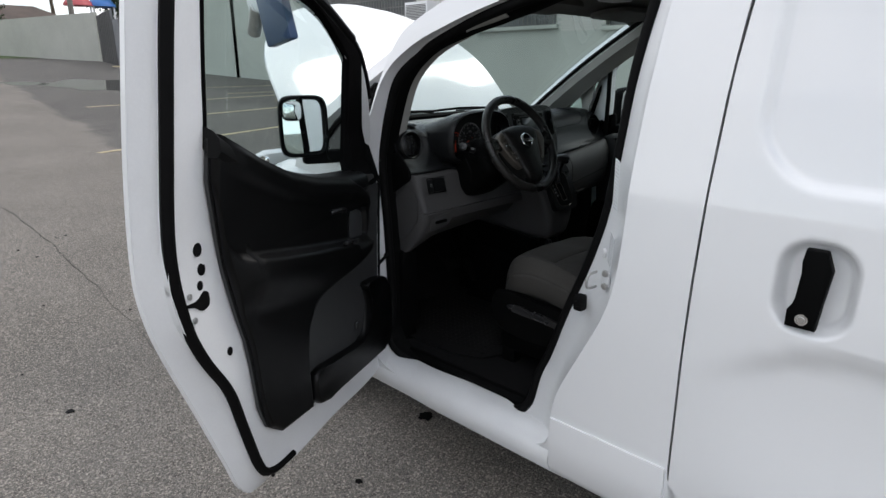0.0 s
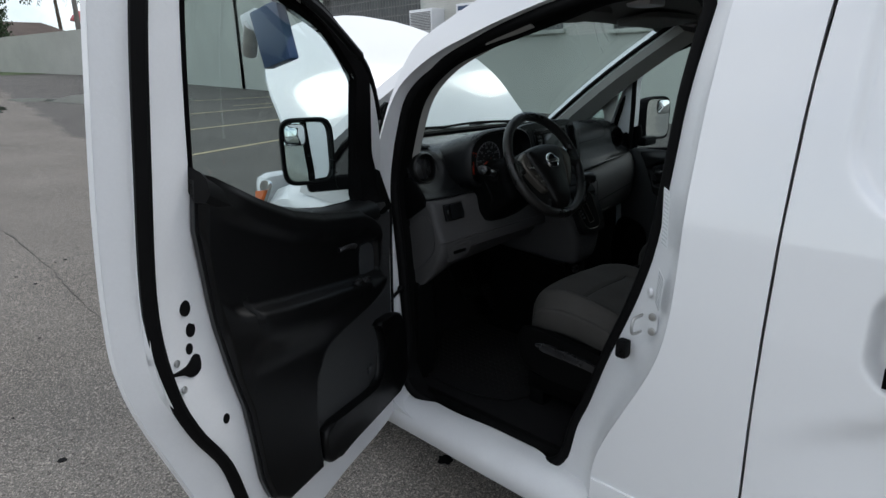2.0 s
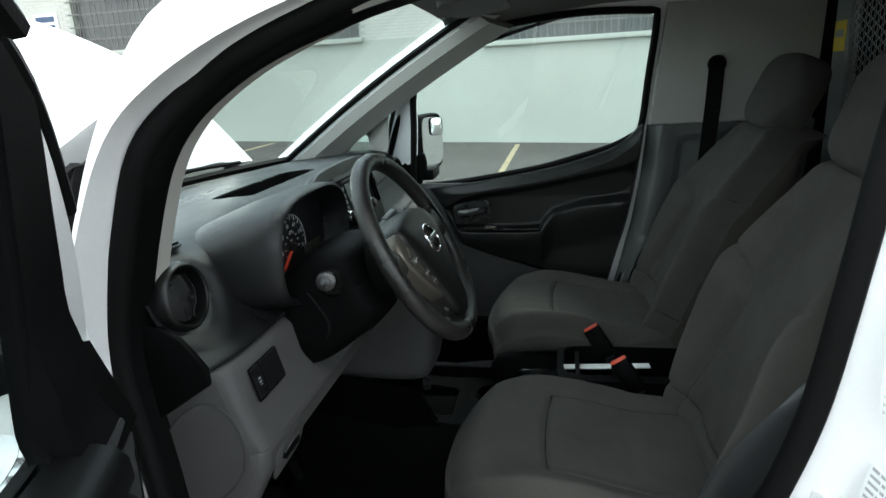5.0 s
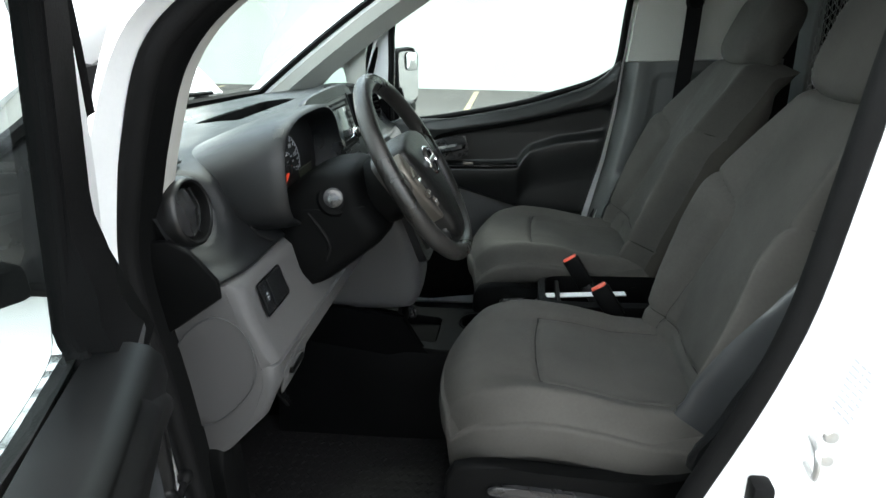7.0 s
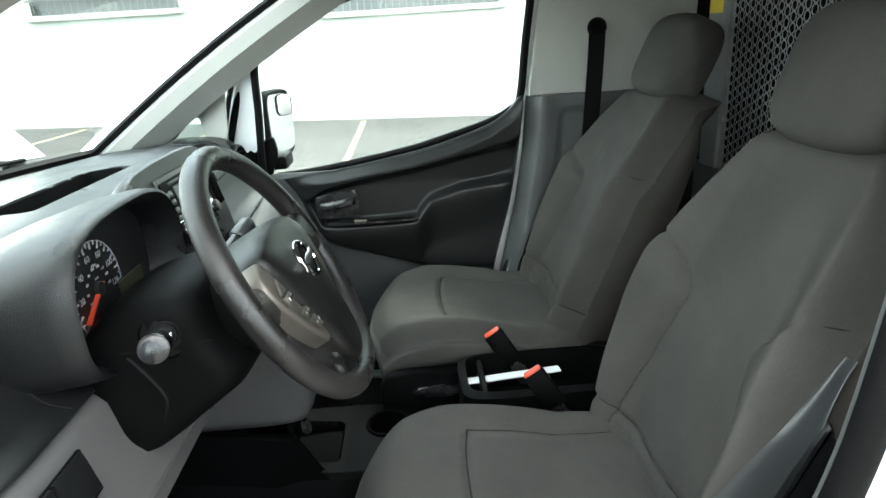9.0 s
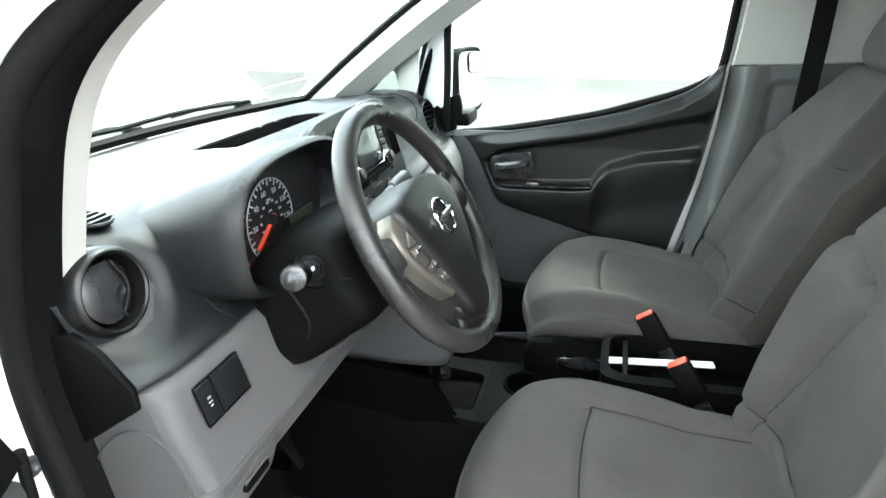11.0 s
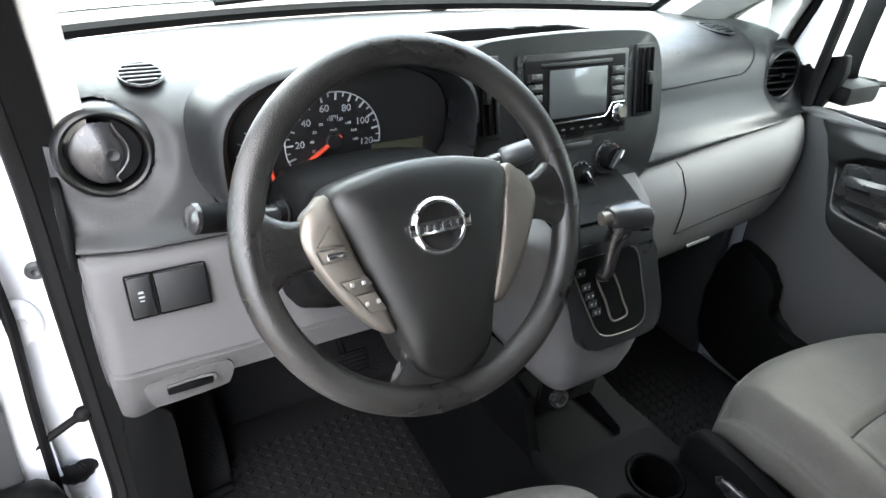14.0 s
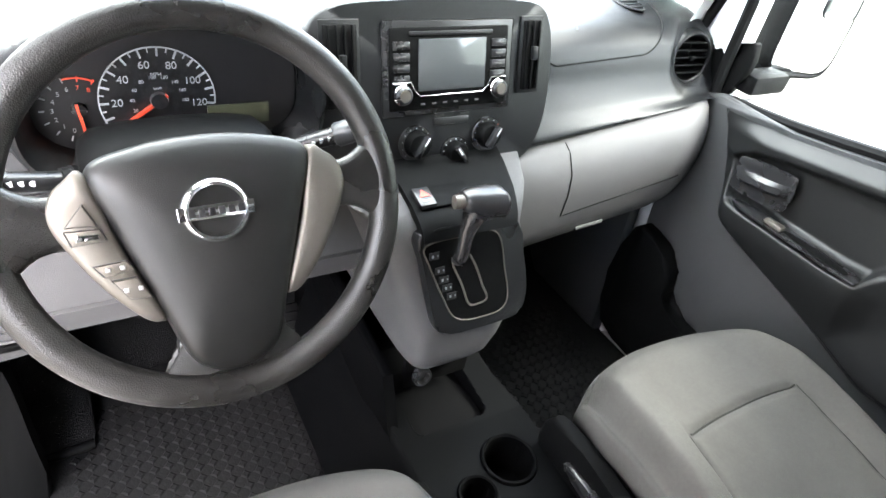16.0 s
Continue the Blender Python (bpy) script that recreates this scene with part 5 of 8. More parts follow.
for z in (0.957, 0.565):
    hg = part("hinge", prism(B(), curve([V(x, 0.436, z + h) for x, h in ((-0.772, -0.020), (-0.775, 0.018), (-0.790, 0.036), (-0.815, 0.036), (-0.83, 0.020), (-0.83, -0.030), (-0.80, -0.036))], 3, True), (0, -0.022, 0), 0.007, 3), PAINT_INNER, van, "white painted door hinge")
    part("knuckle", cyl(B(), (-0.824, 0.408, z - 0.034), (-0.824, 0.408, z + 0.030), 0.0125, seg=18), PAINT_INNER, hg)
    part("pin", cyl(B(), (-0.824, 0.408, z + 0.030), (-0.824, 0.408, z + 0.037), 0.006, seg=12), STEEL, hg)
    part("bolt", cyl(B(), (-0.796, 0.416, z + 0.006), (-0.796, 0.409, z + 0.006), 0.009, 0.0085, seg=6), PAINT_INNER, hg)
strap = part("check_strap", tube(B(), curve([(-0.722, 0.412, 0.784), (-0.756, 0.393, 0.786), (-0.79, 0.386, 0.774), (-0.835, 0.377, 0.757), (-0.875, 0.365, 0.745)], 5), 0.0065, 10), RUBBER, van, "black door check strap")
for p, r in (((-0.735, 0.398, 0.789), 0.0125), ((-0.757, 0.392, 0.786), 0.0135)):
    part("strap_knuckle", lathe(B(), [(0.001, -r), (r * 0.7, -r * 0.8), (r, -r * 0.2), (r * 0.95, r * 0.3), (r * 0.6, r * 0.85), (0.001, r)], Matrix.Translation(p) @ Matrix.Rotation(radians(70), 4, "Y"), 14), RUBBER, strap)
part("wiring_boot", tube(B(), curve([(-0.775, 0.425, 0.648), (-0.79, 0.402, 0.652), (-0.812, 0.392, 0.668), (-0.845, 0.382, 0.690)], 5), [0.014, 0.017, 0.015, 0.017, 0.015, 0.017, 0.015, 0.017, 0.015, 0.016, 0.014, 0.015, 0.013, 0.014, 0.012, 0.012], 14), RUBBER, van, "black rubber wiring boot")
part("grommet", lathe(B(), [(0.001, 0.001), (0.004, 0.002), (0.006, 0.0045), (0.011, 0.005), (0.014, 0.002), (0.014, -0.004)], Matrix.Translation((-0.760, 0.4285, 1.035)) @ Matrix.Rotation(radians(90), 4, "X"), 24), SATIN, van, "grey rubber plug in the door jamb")


def mirror(parent, m, flip=1, turn=0):
    """A tall door mirror: hollow housing, a glass turned in it, a small bulging wide-angle glass above, foot. It looks along -y of the pose m."""
    rings = []
    for y, k in ((0.030, 0.80), (0.026, 0.885), (0.002, 0.91), (-0.002, 0.95), (0.0, 1.0), (0.02, 1.03), (0.06, 0.97), (0.10, 0.78), (0.125, 0.45)):
        rings.append([m @ p for p in disc_loop((0, y, 0), (1, 0, 0), (0, 0, 1), 0.088 * k, 0.110 * k, 44, 5)])
    h = part("mirror_housing", loft(B(), rings), TRIM, parent, "black plastic mirror housing")
    g = m @ Matrix.Translation((0, 0.012, 0)) @ Matrix.Rotation(radians(turn), 4, "Z")
    part("mirror_glass", prism(B(), [g @ p for p in disc_loop((0, 0, 0), (1, 0, 0), (0, 0, 1), 0.077, 0.097, 40, 5)], g.to_3x3() @ V(0, 0.002, 0)), MIRROR, h, "mirror glass")
    c = g @ Matrix.Translation((-0.040 * flip, -0.004, 0.058))
    bm = B()
    loft(bm, [[c @ V(p.x, 0.006 * (k * k - 1), p.z) for p in disc_loop((0, 0, 0), (1, 0, 0), (0, 0, 1), 0.034 * k, 0.034 * k, 28, 4)] for k in (1.0, 0.85, 0.7, 0.5, 0.3, 0.05)])
    part("wide_angle_glass", bm, MIRROR, h, "small bulging wide-angle glass")
    part("wide_angle_rim", tube(B(), [c @ p for p in disc_loop((0, 0, 0), (1, 0, 0), (0, 0, 1), 0.035, 0.035, 28, 4)], 0.0016, 6, True), GLOSS, h)
    part("mirror_foot", box(B(), (0, 0, 0), (0.17, 0.06, 0.05), m @ Matrix.Translation((0.075 * flip, 0.04, -0.115)), 0.012), TRIM, parent)


mirror(ddoor, Matrix.Translation((-1.005, 0.545, 1.305)) @ Matrix.Rotation(radians(-27), 4, "Z") @ Matrix.Rotation(radians(-3), 4, "X"), 1, 10)

# ---- passenger door ----
PW = [(0.318, 1.143), (0.30, 1.35), (0.285, 1.49), (0.24, 1.555), (0.141, 1.625), (0.03, 1.665), (-0.066, 1.69), (-0.298, 1.708), (-0.50, 1.70), (-0.53, 1.68), (-0.515, 1.50), (-0.50, 1.335), (-0.47, 1.30), (-0.40, 1.265), (-0.26, 1.225), (-0.14, 1.195), (0.11, 1.155), (0.27, 1.140)]
PO = OPEN
pdoor = part("passenger_door", plate(B(), side_loop(PO, 1), side_loop(PW, 1), (-0.05, 0, 0), 150, lying(1, 0.006)), PAINT, van)
part("window_channel", tube(B(), resample([lying(1, 0.072)(p) for p in side_loop(PW, 1)], 120), 0.012, 8, True), RUBBER, pdoor)
bm = B()
bm.faces.new([bm.verts.new(lying(1, 0.045)(p)) for p in resample(side_loop(PW, 1), 80)])
g = part("window_glass", bm, GLASS, pdoor, "clear side window glass")
PT = [(0.35, 1.13), (0.10, 1.150), (-0.14, 1.188), (-0.27, 1.218), (-0.40, 1.262), (-0.46, 1.30), (-0.495, 1.338), (-0.508, 1.325), (-0.490, 1.165), (-0.460, 1.0), (-0.432, 0.90), (-0.402, 0.79), (-0.355, 0.60), (-0.34, 0.46), (0.26, 0.45), (0.32, 0.6), (0.345, 0.9)]


def px(z):
    return 0.772 - 0.02 * max(0, (z - 1.1)) / 0.2


lp = curve([V(px(z), y, z) for y, z in PT], 3, True)
ptrim = part("trim_panel", prism(B(), lp, (-0.022, 0, 0), 0.008, 3), DARKGREY, pdoor, "dark grey plastic inner trim panel")
P_TOP = [(-0.497, 1.330), (-0.46, 1.295), (-0.40, 1.258), (-0.27, 1.214), (-0.14, 1.184), (0.10, 1.148), (0.25, 1.138)]
P_LOW = [(-0.497, 1.30), (-0.483, 1.165), (-0.453, 1.0), (-0.426, 0.90), (-0.397, 0.79), (-0.25, 0.785), (-0.112, 0.832), (-0.039, 0.858), (0.06, 0.895), (0.12, 0.92), (0.158, 0.95), (0.185, 1.0), (0.203, 1.055), (0.225, 1.10), (0.25, 1.132)]
P_R1 = [(-0.52, 1.21), (-0.482, 1.203), (-0.357, 1.178), (-0.159, 1.137), (0.06, 1.105), (0.13, 1.09), (0.178, 1.06)]
P_R0 = [(-0.52, 1.10), (-0.457, 1.092), (-0.299, 1.073), (-0.20, 1.045), (-0.175, 1.02), (-0.155, 0.99), (-0.10, 0.985), (0.10, 0.985), (0.145, 0.99), (0.178, 1.04)]


def moulding(y, t):
    """The black moulding of the door: a swelling roll on top, a long recess, the armrest under it."""
    z0, z1 = lerp_table(P_LOW, y), lerp_table(P_TOP, y)
    z = z0 + (z1 - z0) * t
    r0, r1 = lerp_table(P_R0, y), lerp_table(P_R1, y)
    h = 0.012 * smooth(0, 0.014, min(z - z0, (0.25 - y) * 0.8))
    h += 0.022 * smooth(r1 - 0.004, r1 + 0.012, z) * smooth(z1 + 0.004, z1 - 0.03, z) * smooth(0.25, 0.12, y)
    arm = smooth(r0 + 0.006, r0 - 0.012, z) * smooth(r0 - 0.17, r0 - 0.02, z) * smooth(0.185, 0.13, y) * smooth(-0.50, -0.43, y)
    h += (0.018 + 0.022 * smooth(-0.24, -0.13, y)) * arm
    h -= 0.0095 * smooth(r0 + 0.002, r0 + 0.014, z) * smooth(r1 + 0.002, r1 - 0.010, z) * smooth(0.182, 0.165, y)
    return V(px(z) - 0.035 - h, y, z)


part("armrest_moulding", sheet(B(), moulding, span(-0.497, 0.25, 170), span(0, 1, 90)), DOORBLACK, ptrim, "black moulding with armrest and long recess", sharp=80)
part("handle_bezel", prism(B(), curve([V(0.7145, y, z) for y, z in ((0.158, 1.06), (0.15, 1.078), (0.05, 1.092), (0.03, 1.08), (0.028, 1.03), (0.045, 1.012), (0.145, 1.004), (0.158, 1.02))], 4, True), (-0.004, 0, 0), 0.0015), GLOSS, ptrim, "glossy black handle bowl")
part("inner_handle", loft(B(), [[V(0.709 - d, y, z + 0.014), V(0.701 - d, y, z + 0.006), V(0.700 - d, y, z - 0.006), V(0.709 - d, y, z - 0.014)] for y, z, d in ((0.15, 1.04, -0.006), (0.13, 1.042, 0.003), (0.08, 1.05, 0.008), (0.045, 1.056, 0.005), (0.035, 1.058, -0.006))]), GLOSS, ptrim, "black door pull")
part("switch_strip", prism(B(), curve([V(x, y, 0.986) for x, y in ((0.692, 0.12), (0.682, 0.05), (0.680, -0.14), (0.69, -0.155), (0.715, -0.15), (0.718, 0.10))], 4, True), (0, 0, 0.004), 0.001), GLOSS, ptrim)
part("window_switch", box(B(), (0.698, 0.025, 0.994), (0.018, 0.04, 0.010), bevel=0.003), SILVER, ptrim, "silver window switch")
part("pull_slot", prism(B(), curve([V(x, y, 0.9885) for x, y in ((0.69, -0.01), (0.686, -0.12), (0.705, -0.125), (0.708, -0.01))], 4, True), (0, 0, 0.004), 0.001), RUBBER, ptrim)
part("map_pocket", prism(B(), curve([V(0.744, y, z) for y, z in ((0.335, 0.775), (0.225, 0.765), (0.185, 0.71), (0.172, 0.64), (0.05, 0.622), (-0.15, 0.61), (-0.25, 0.58), (-0.25, 0.47), (0.0, 0.46), (0.33, 0.46))], 4, True), (-0.045, 0, 0), 0.012, 3), TRIM, ptrim, "black lower door pocket")
mirror(pdoor, Matrix.Translation((0.985, 0.285, 1.282)) @ Matrix.Rotation(radians(-16), 4, "Z"), -1, -16)
part("corner_sail", prism(B(), curve([V(0.800, y, z) for y, z in ((0.398, 1.222), (0.36, 1.236), (0.30, 1.255), (0.276, 1.260), (0.270, 1.205), (0.288, 1.163), (0.300, 1.137), (0.345, 1.118), (0.372, 1.165))], 3, True), (-0.022, 0, 0), 0.006, 3), TRIM, pdoor, "black corner cover at the mirror")
part("mirror_arm", box(B(), (0.85, 0.275, 1.178), (0.12, 0.06, 0.045), bevel=0.012), TRIM, pdoor)

# rear pillar trim on the passenger side, belt
part("pillar_trim", prism(B(), [V(0.735, -0.52, 1.34), V(0.70, -0.56, 1.72), V(0.70, -1.02, 1.72), V(0.735, -1.02, 1.34)], (-0.03, 0, 0), 0.01), PILLAR, van, "beige pillar trim")
POST = [(0.42, -0.35), (0.75, -0.415), (1.0, -0.475), (1.165, -0.503), (1.34, -0.520)]


def post_trim(z, u):
    """The moulded lower post trim: a rolled front edge, a raised foot and a shallow panel."""
    x = 0.752 - 0.046 * smooth(0, 0.045, u) ** 0.7 - 0.010 * smooth(0.955, 0.935, z) * smooth(0.02, 0.06, u)
    x += 0.010 * smooth(0, 0.014, rrect(u, z, 0.10, 0.30, 0.98, 1.30, 0.03)) + 0.006 * smooth(0.06, 0.10, u)
    return V(x, lerp_table(POST, z) - u, z)


part("pillar_trim", sheet(B(), post_trim, span(0.42, 1.34, 90), span(0, 0.06, 16) + span(0.07, 0.51, 40)), PILLAR_DARK, van, "grey moulded lower post trim", sharp=60)
part("pillar_trim", prism(B(), [V(-0.735, -0.66, 1.10), V(-0.69, -0.72, 1.72), V(-0.69, -1.02, 1.72), V(-0.735, -1.02, 1.10)], (0.03, 0, 0), 0.01), PILLAR, van)
part("pillar_trim", prism(B(), [V(-0.745, -0.44, 0.42), V(-0.745, -0.46, 0.66), V(-0.745, -0.60, 1.0), V(-0.735, -0.64, 1.10), V(-0.735, -1.03, 1.10), V(-0.745, -1.03, 0.42)], (0.035, 0, 0), 0.01), PILLAR_LOW, van)

# ---- dashboard ----
dash = thing("dashboard", "black and grey plastic dashboard with round vents and radio", "dashboard")


def dash_rows(x):
    """The black upper pad's section at x, from the windscreen down to the joint with the grey part."""
    e = max(0, -x - 0.60) / 0.14 if x < 0 else max(0, x - 0.715) / 0.075
    r = 0.028 * e * e
    end = (0.10 if x < 0 else 0.05) * e * e
    zj = 1.118 if x < -0.1 else lerp_table([(-0.1, 1.118), (0.15, 1.075), (0.72, 1.140), (0.78, 1.135)], x)
    k = 0.16 * (x / 0.765) ** 2
    rid = 0.652 - 0.19 * x * x
    return [V(x, 0.985 - k, 1.238), V(x, 0.86 - 0.6 * k, 1.256), V(x, rid + 0.010, 1.274 - r), V(x, rid + 0.002, 1.266 - r), V(x, rid - 0.006, 1.276 - r), V(x, rid - 0.04, 1.281 - r), V(x, 0.565 - 0.06 * x * x, 1.285 - r), V(x, 0.53, 1.288 - r), V(x, 0.46 + end * 0.3, 1.287 - r), V(x, 0.40 + end * 0.4, 1.274 - r),
            V(x, 0.365 + end * 0.5, 1.250 - r * 0.6), V(x, 0.348 + end * 0.5, 1.22), V(x, 0.335 + end * 0.5, 1.18), V(x, 0.312 + end * 0.5, 1.14), V(x, 0.285 + end * 0.4, zj), V(x, 0.36, zj - 0.01)]


VENTS = (V(-0.640, 0, 1.220), V(0.703, 0, 1.205))


def pad_rows(x):
    """The section made smooth, with the face dished and opened where the round vents sit."""
    out = []
    for p in curve(dash_rows(x), 8):
        d = min(math.hypot(x - c.x, p.z - c.z) for c in VENTS)
        if p.y < 0.50:
            p.y += 0.014 * smooth(0.085, 0.055, d) + 0.075 * smooth(0.0530, 0.048, d)
        p.z -= 0.070 * smooth(-0.004, 0.004, rrect(x, p.y, -0.140, 0.268, 0.502, 0.606, 0.02))
        out.append(p)
    return out


part("upper_pad", loft(B(), [pad_rows(x) for x in span(-0.706, 0.775, 260)], False, False), DASH, dash, sharp=60)


def grey_rows(x):
    zj = 1.113 if x < -0.1 else lerp_table([(-0.1, 1.113), (0.15, 1.070), (0.72, 1.135), (0.78, 1.130)], x)
    zb = lerp_table([(-0.72, 0.785), (-0.55, 0.84), (-0.2, 0.86)], x)
    if x < 0.02:
        r = max(0.0, -0.672 - x) / 0.026
        g = 0.024 * (1 - math.sqrt(max(0.0, 1 - r * r)))
        return [V(p.x, min(p.y + g, 0.42), p.z) for p in (V(x, 0.37, zj - 0.004), V(x, 0.286, zj), V(x, 0.272, zj - 0.012), V(x, 0.262, 1.05), V(x, 0.238, 0.99), V(x, 0.233, 0.972), V(x, 0.238, 0.969), V(x, 0.232, 0.965), V(x, 0.236, 0.93), V(x, 0.265, zb + 0.07), V(x, 0.335, zb), V(x, 0.42, zb + 0.02))]
    k = smooth(0.62, 0.775, x) * 0.7
    e = smooth(0.70, 0.775, x) ** 2 * 0.7
    prof = ((0.37, 0.004, 0), (0.286, 0, 0.03), (0.262, 0.012, 0.04), (0.239, 0.05, 0.05), (0.233, 0.09, 0.05), (0.235, 0.13, 0.05), (0.241, 0.17, 0.05), (0.253, 0.207, 0.05), (0.276, 0.236, 0.045), (0.315, 0.252, 0.03), (0.38, 0.258, 0), (0.42, 0.258, 0))
    return [V(x, y + g * k + (0.06 * e if d > 0.01 else 0), zj - d * (1 - 0.22 * e)) for y, d, g in prof]


part("lower_panel", loft(B(), [grey_rows(x) for x in span(-0.698, -0.670, 14) + span(-0.65, -0.02, 22)], False, False), GREY, dash, "grey plastic lower panel", sharp=50)
part("glove_box", loft(B(), [grey_rows(x) for x in span(0.16, 0.775, 26)], False, False), GREY, dash, "grey plastic glove box front", sharp=50)
cap = [V(-0.6985, p.y, p.z) for p in grey_rows(-0.698)[1:-1]] + [V(-0.6985, 0.44, 0.79), V(-0.6985, 0.44, 1.04), V(-0.6985, 0.39, 1.06)]
def glove_at(x, z):
    rows = grey_rows(x)
    for a, b in zip(rows[1:], rows[2:]):
        if b.z <= z <= a.z:
            return a.lerp(b, (a.z - z) / max(a.z - b.z, 1e-6)) + V(0, -0.0005, 0)
    return rows[5]


part("glove_joint", tube(B(), [glove_at(x, 0.949 + 0.142 * (x - 0.334)) for x in span(0.334, 0.644, 30)], 0.0016, 5), RUBBER, dash)

part("glove_joint", tube(B(), [glove_at(0.330 - 0.012 * (1.09 - z), z) for z in span(0.948, 1.088, 20)], 0.0014, 5), RUBBER, dash)
part("glove_latch", tube(B(), [glove_at(x, 0.893 + 0.06 * (x - 0.398)) for x in span(0.398, 0.472, 10)], 0.005, 8), DARKGREY, dash)
part("end_cap", prism(B(), cap, (0.010, 0, 0), 0.001), GREY, dash, "grey end of the lower panel")
part("end_cap", prism(B(), [V(-0.709, y, z) for y, z in ((0.444, 1.188), (0.373, 1.193), (0.339, 1.172), (0.303, 1.125), (0.303, 1.096), (0.403, 1.030), (0.444, 1.021), (0.527, 1.021), (0.527, 1.188))], (0.012, 0, 0), 0.004), TRIM, dash, "black end piece")
part("end_cap", prism(B(), [V(-0.7065, y, z) for y, z in ((0.49, 1.258), (0.445, 1.246), (0.412, 1.219), (0.402, 1.194), (0.443, 1.190), (0.631, 1.190), (0.631, 1.255))], (0.010, 0, 0), 0.003), DASH, dash)
part("fuse_cover", prism(B(), curve([V(-0.7015, y, z) for y, z in ((0.391, 1.011), (0.334, 1.058), (0.289, 1.048), (0.266, 1.001), (0.275, 0.933), (0.344, 0.863), (0.389, 0.857), (0.402, 0.928))], 5, True), (0.006, 0, 0), 0.002), GREY, dash, "grey fuse box cover")
part("cover_joint", tube(B(), resample(curve([V(-0.7021, y, z) for y, z in ((0.391, 1.011), (0.334, 1.058), (0.289, 1.048), (0.266, 1.001), (0.275, 0.933), (0.344, 0.863), (0.389, 0.857), (0.402, 0.928))], 5, True), 60), 0.0011, 5, True), DARKGREY, dash)


def face_pose(x, y, z, tilt=20, turn=0):
    """A pose whose z axis looks at the driver, out of the dash."""
    return Matrix.Translation((x, y, z)) @ Matrix.Rotation(radians(turn), 4, "Z") @ Matrix.Rotation(radians(90 - tilt), 4, "X")


def round_vent(x, y, z, turn=0, ball=True, k=1.0):
    """A round vent let into the pad: a bowl with a thin lip, behind it a ball flap in two halves or a row of slats."""
    m = face_pose(x, y, z, 8, turn) @ Matrix.Scale(k, 4)
    v = part("air_vent", lathe(B(), [(0.0565, -0.085), (0.0585, -0.045), (0.0600, -0.016), (0.0575, -0.006), (0.0545, -0.0015), (0.0510, 0.0), (0.0480, -0.002), (0.0465, -0.010), (0.0455, -0.055), (0.001, -0.055)], m, 56), RINGBLACK, dash, "round black air vent")
    if ball:
        edge = [(0.012, 0.037), (0.017, 0.024), (0.024, 0.010), (0.024, -0.006), (0.016, -0.020), (0.006, -0.030), (0.008, -0.038)]
        left = [(0.040 * math.cos(a), 0.040 * math.sin(a)) for a in [radians(t) for t in span(105, 258, 14)]]
        right = [(0.041 * math.cos(a), 0.041 * math.sin(a)) for a in [radians(t) for t in span(-72, 68, 14)]]
        for nm, rim_, lift, mt in (("flap", left + edge[::-1], 0.0, GLOSS), ("flap", right + [(x_ + 0.002, y_) for x_, y_ in edge], -0.004, DASH)):
            lp = [(p.x, p.y) for p in curve([V(*p, 0) for p in rim_], 3, True)]
            bm = loft(B(), [[m @ V(px_ * q, py_ * q, -0.012 + lift + 0.009 * (1 - q * q) - 0.35 * abs(px_ * q) ** 1.6) for px_, py_ in lp] for q in (1.0, 0.93, 0.8, 0.6, 0.35, 0.02)])
            part(nm, bm, mt, v, sharp=70)
        part("flap_lip", tube(B(), curve([m @ V(x_ + 0.001, y_, -0.007) for x_, y_ in edge], 5), 0.0016, 6), GLOSS, v)
        part("knob", lathe(B(), [(0.0075, 0), (0.007, 0.003), (0.003, 0.001), (0.001, 0.001)], m @ Matrix.Translation((0.008, -0.002, -0.004)), 16), DASH, v)
    else:
        for j in range(5):
            h = -0.032 + 0.016 * j
            w = math.sqrt(0.046 ** 2 - h * h)
            part("slat", box(B(), (0, h, -0.012), (2 * w, 0.004, 0.02), m @ Matrix.Rotation(radians(0), 4, "X"), 0.001), TRIM, v)
        part("knob", box(B(), (0.0, 0.0, -0.002), (0.012, 0.012, 0.012), m, 0.003), TRIM, v)


round_vent(-0.640, 0.357, 1.220, 0, True)
round_vent(0.703, 0.357, 1.205, -5, False, 0.98)


def seam(x0, x1, f, name="panel_joint"):
    """A fine dark joint that follows a line f(t) over the dash."""
    part(name, tube(B(), [f(t) for t in span(x0, x1, 40)], 0.0016, 5), RUBBER, dash)


def pad_at(x, t):
    """A point of the pad: t from the windscreen 0 to the lower joint 1."""
    rows = pad_rows(x)
    k = t * (len(rows) - 1)
    i = min(int(k), len(rows) - 2)
    return rows[i].lerp(rows[i + 1], k - i) + V(0, -0.0006, 0.0006)


seam(0.0, 1.0, lambda t: pad_at(-0.545 + 0.022 * (1 - t) + 0.03 * t * t * t, 0.60 + 0.31 * t))
seam(0.0, 1.0, lambda t: pad_at(-0.523 + 0.20 * t, 0.60 - 0.06 * math.sin(t * 1.6)))
seam(0.0, 1.0, lambda t: pad_at(0.285 + 0.25 * t, 0.75 - 0.02 * t) if t > 0.12 else pad_at(0.272 + 0.11 * t, 0.58 + 1.4 * t))
seam(0.0, 1.0, lambda t: pad_at(0.535 + 0.10 * t, 0.73 - 0.20 * t * t))
part("top_joint", tube(B(), [V(x, 0.654 - 0.19 * x * x, 1.2685 - 0.028 * ((max(0, -x - 0.60) / 0.14) ** 2 if x < 0 else (max(0, x - 0.715) / 0.075) ** 2)) for x in span(-0.69, 0.74, 80)], 0.0032, 6), RUBBER, dash, "dark joint across the dash top")
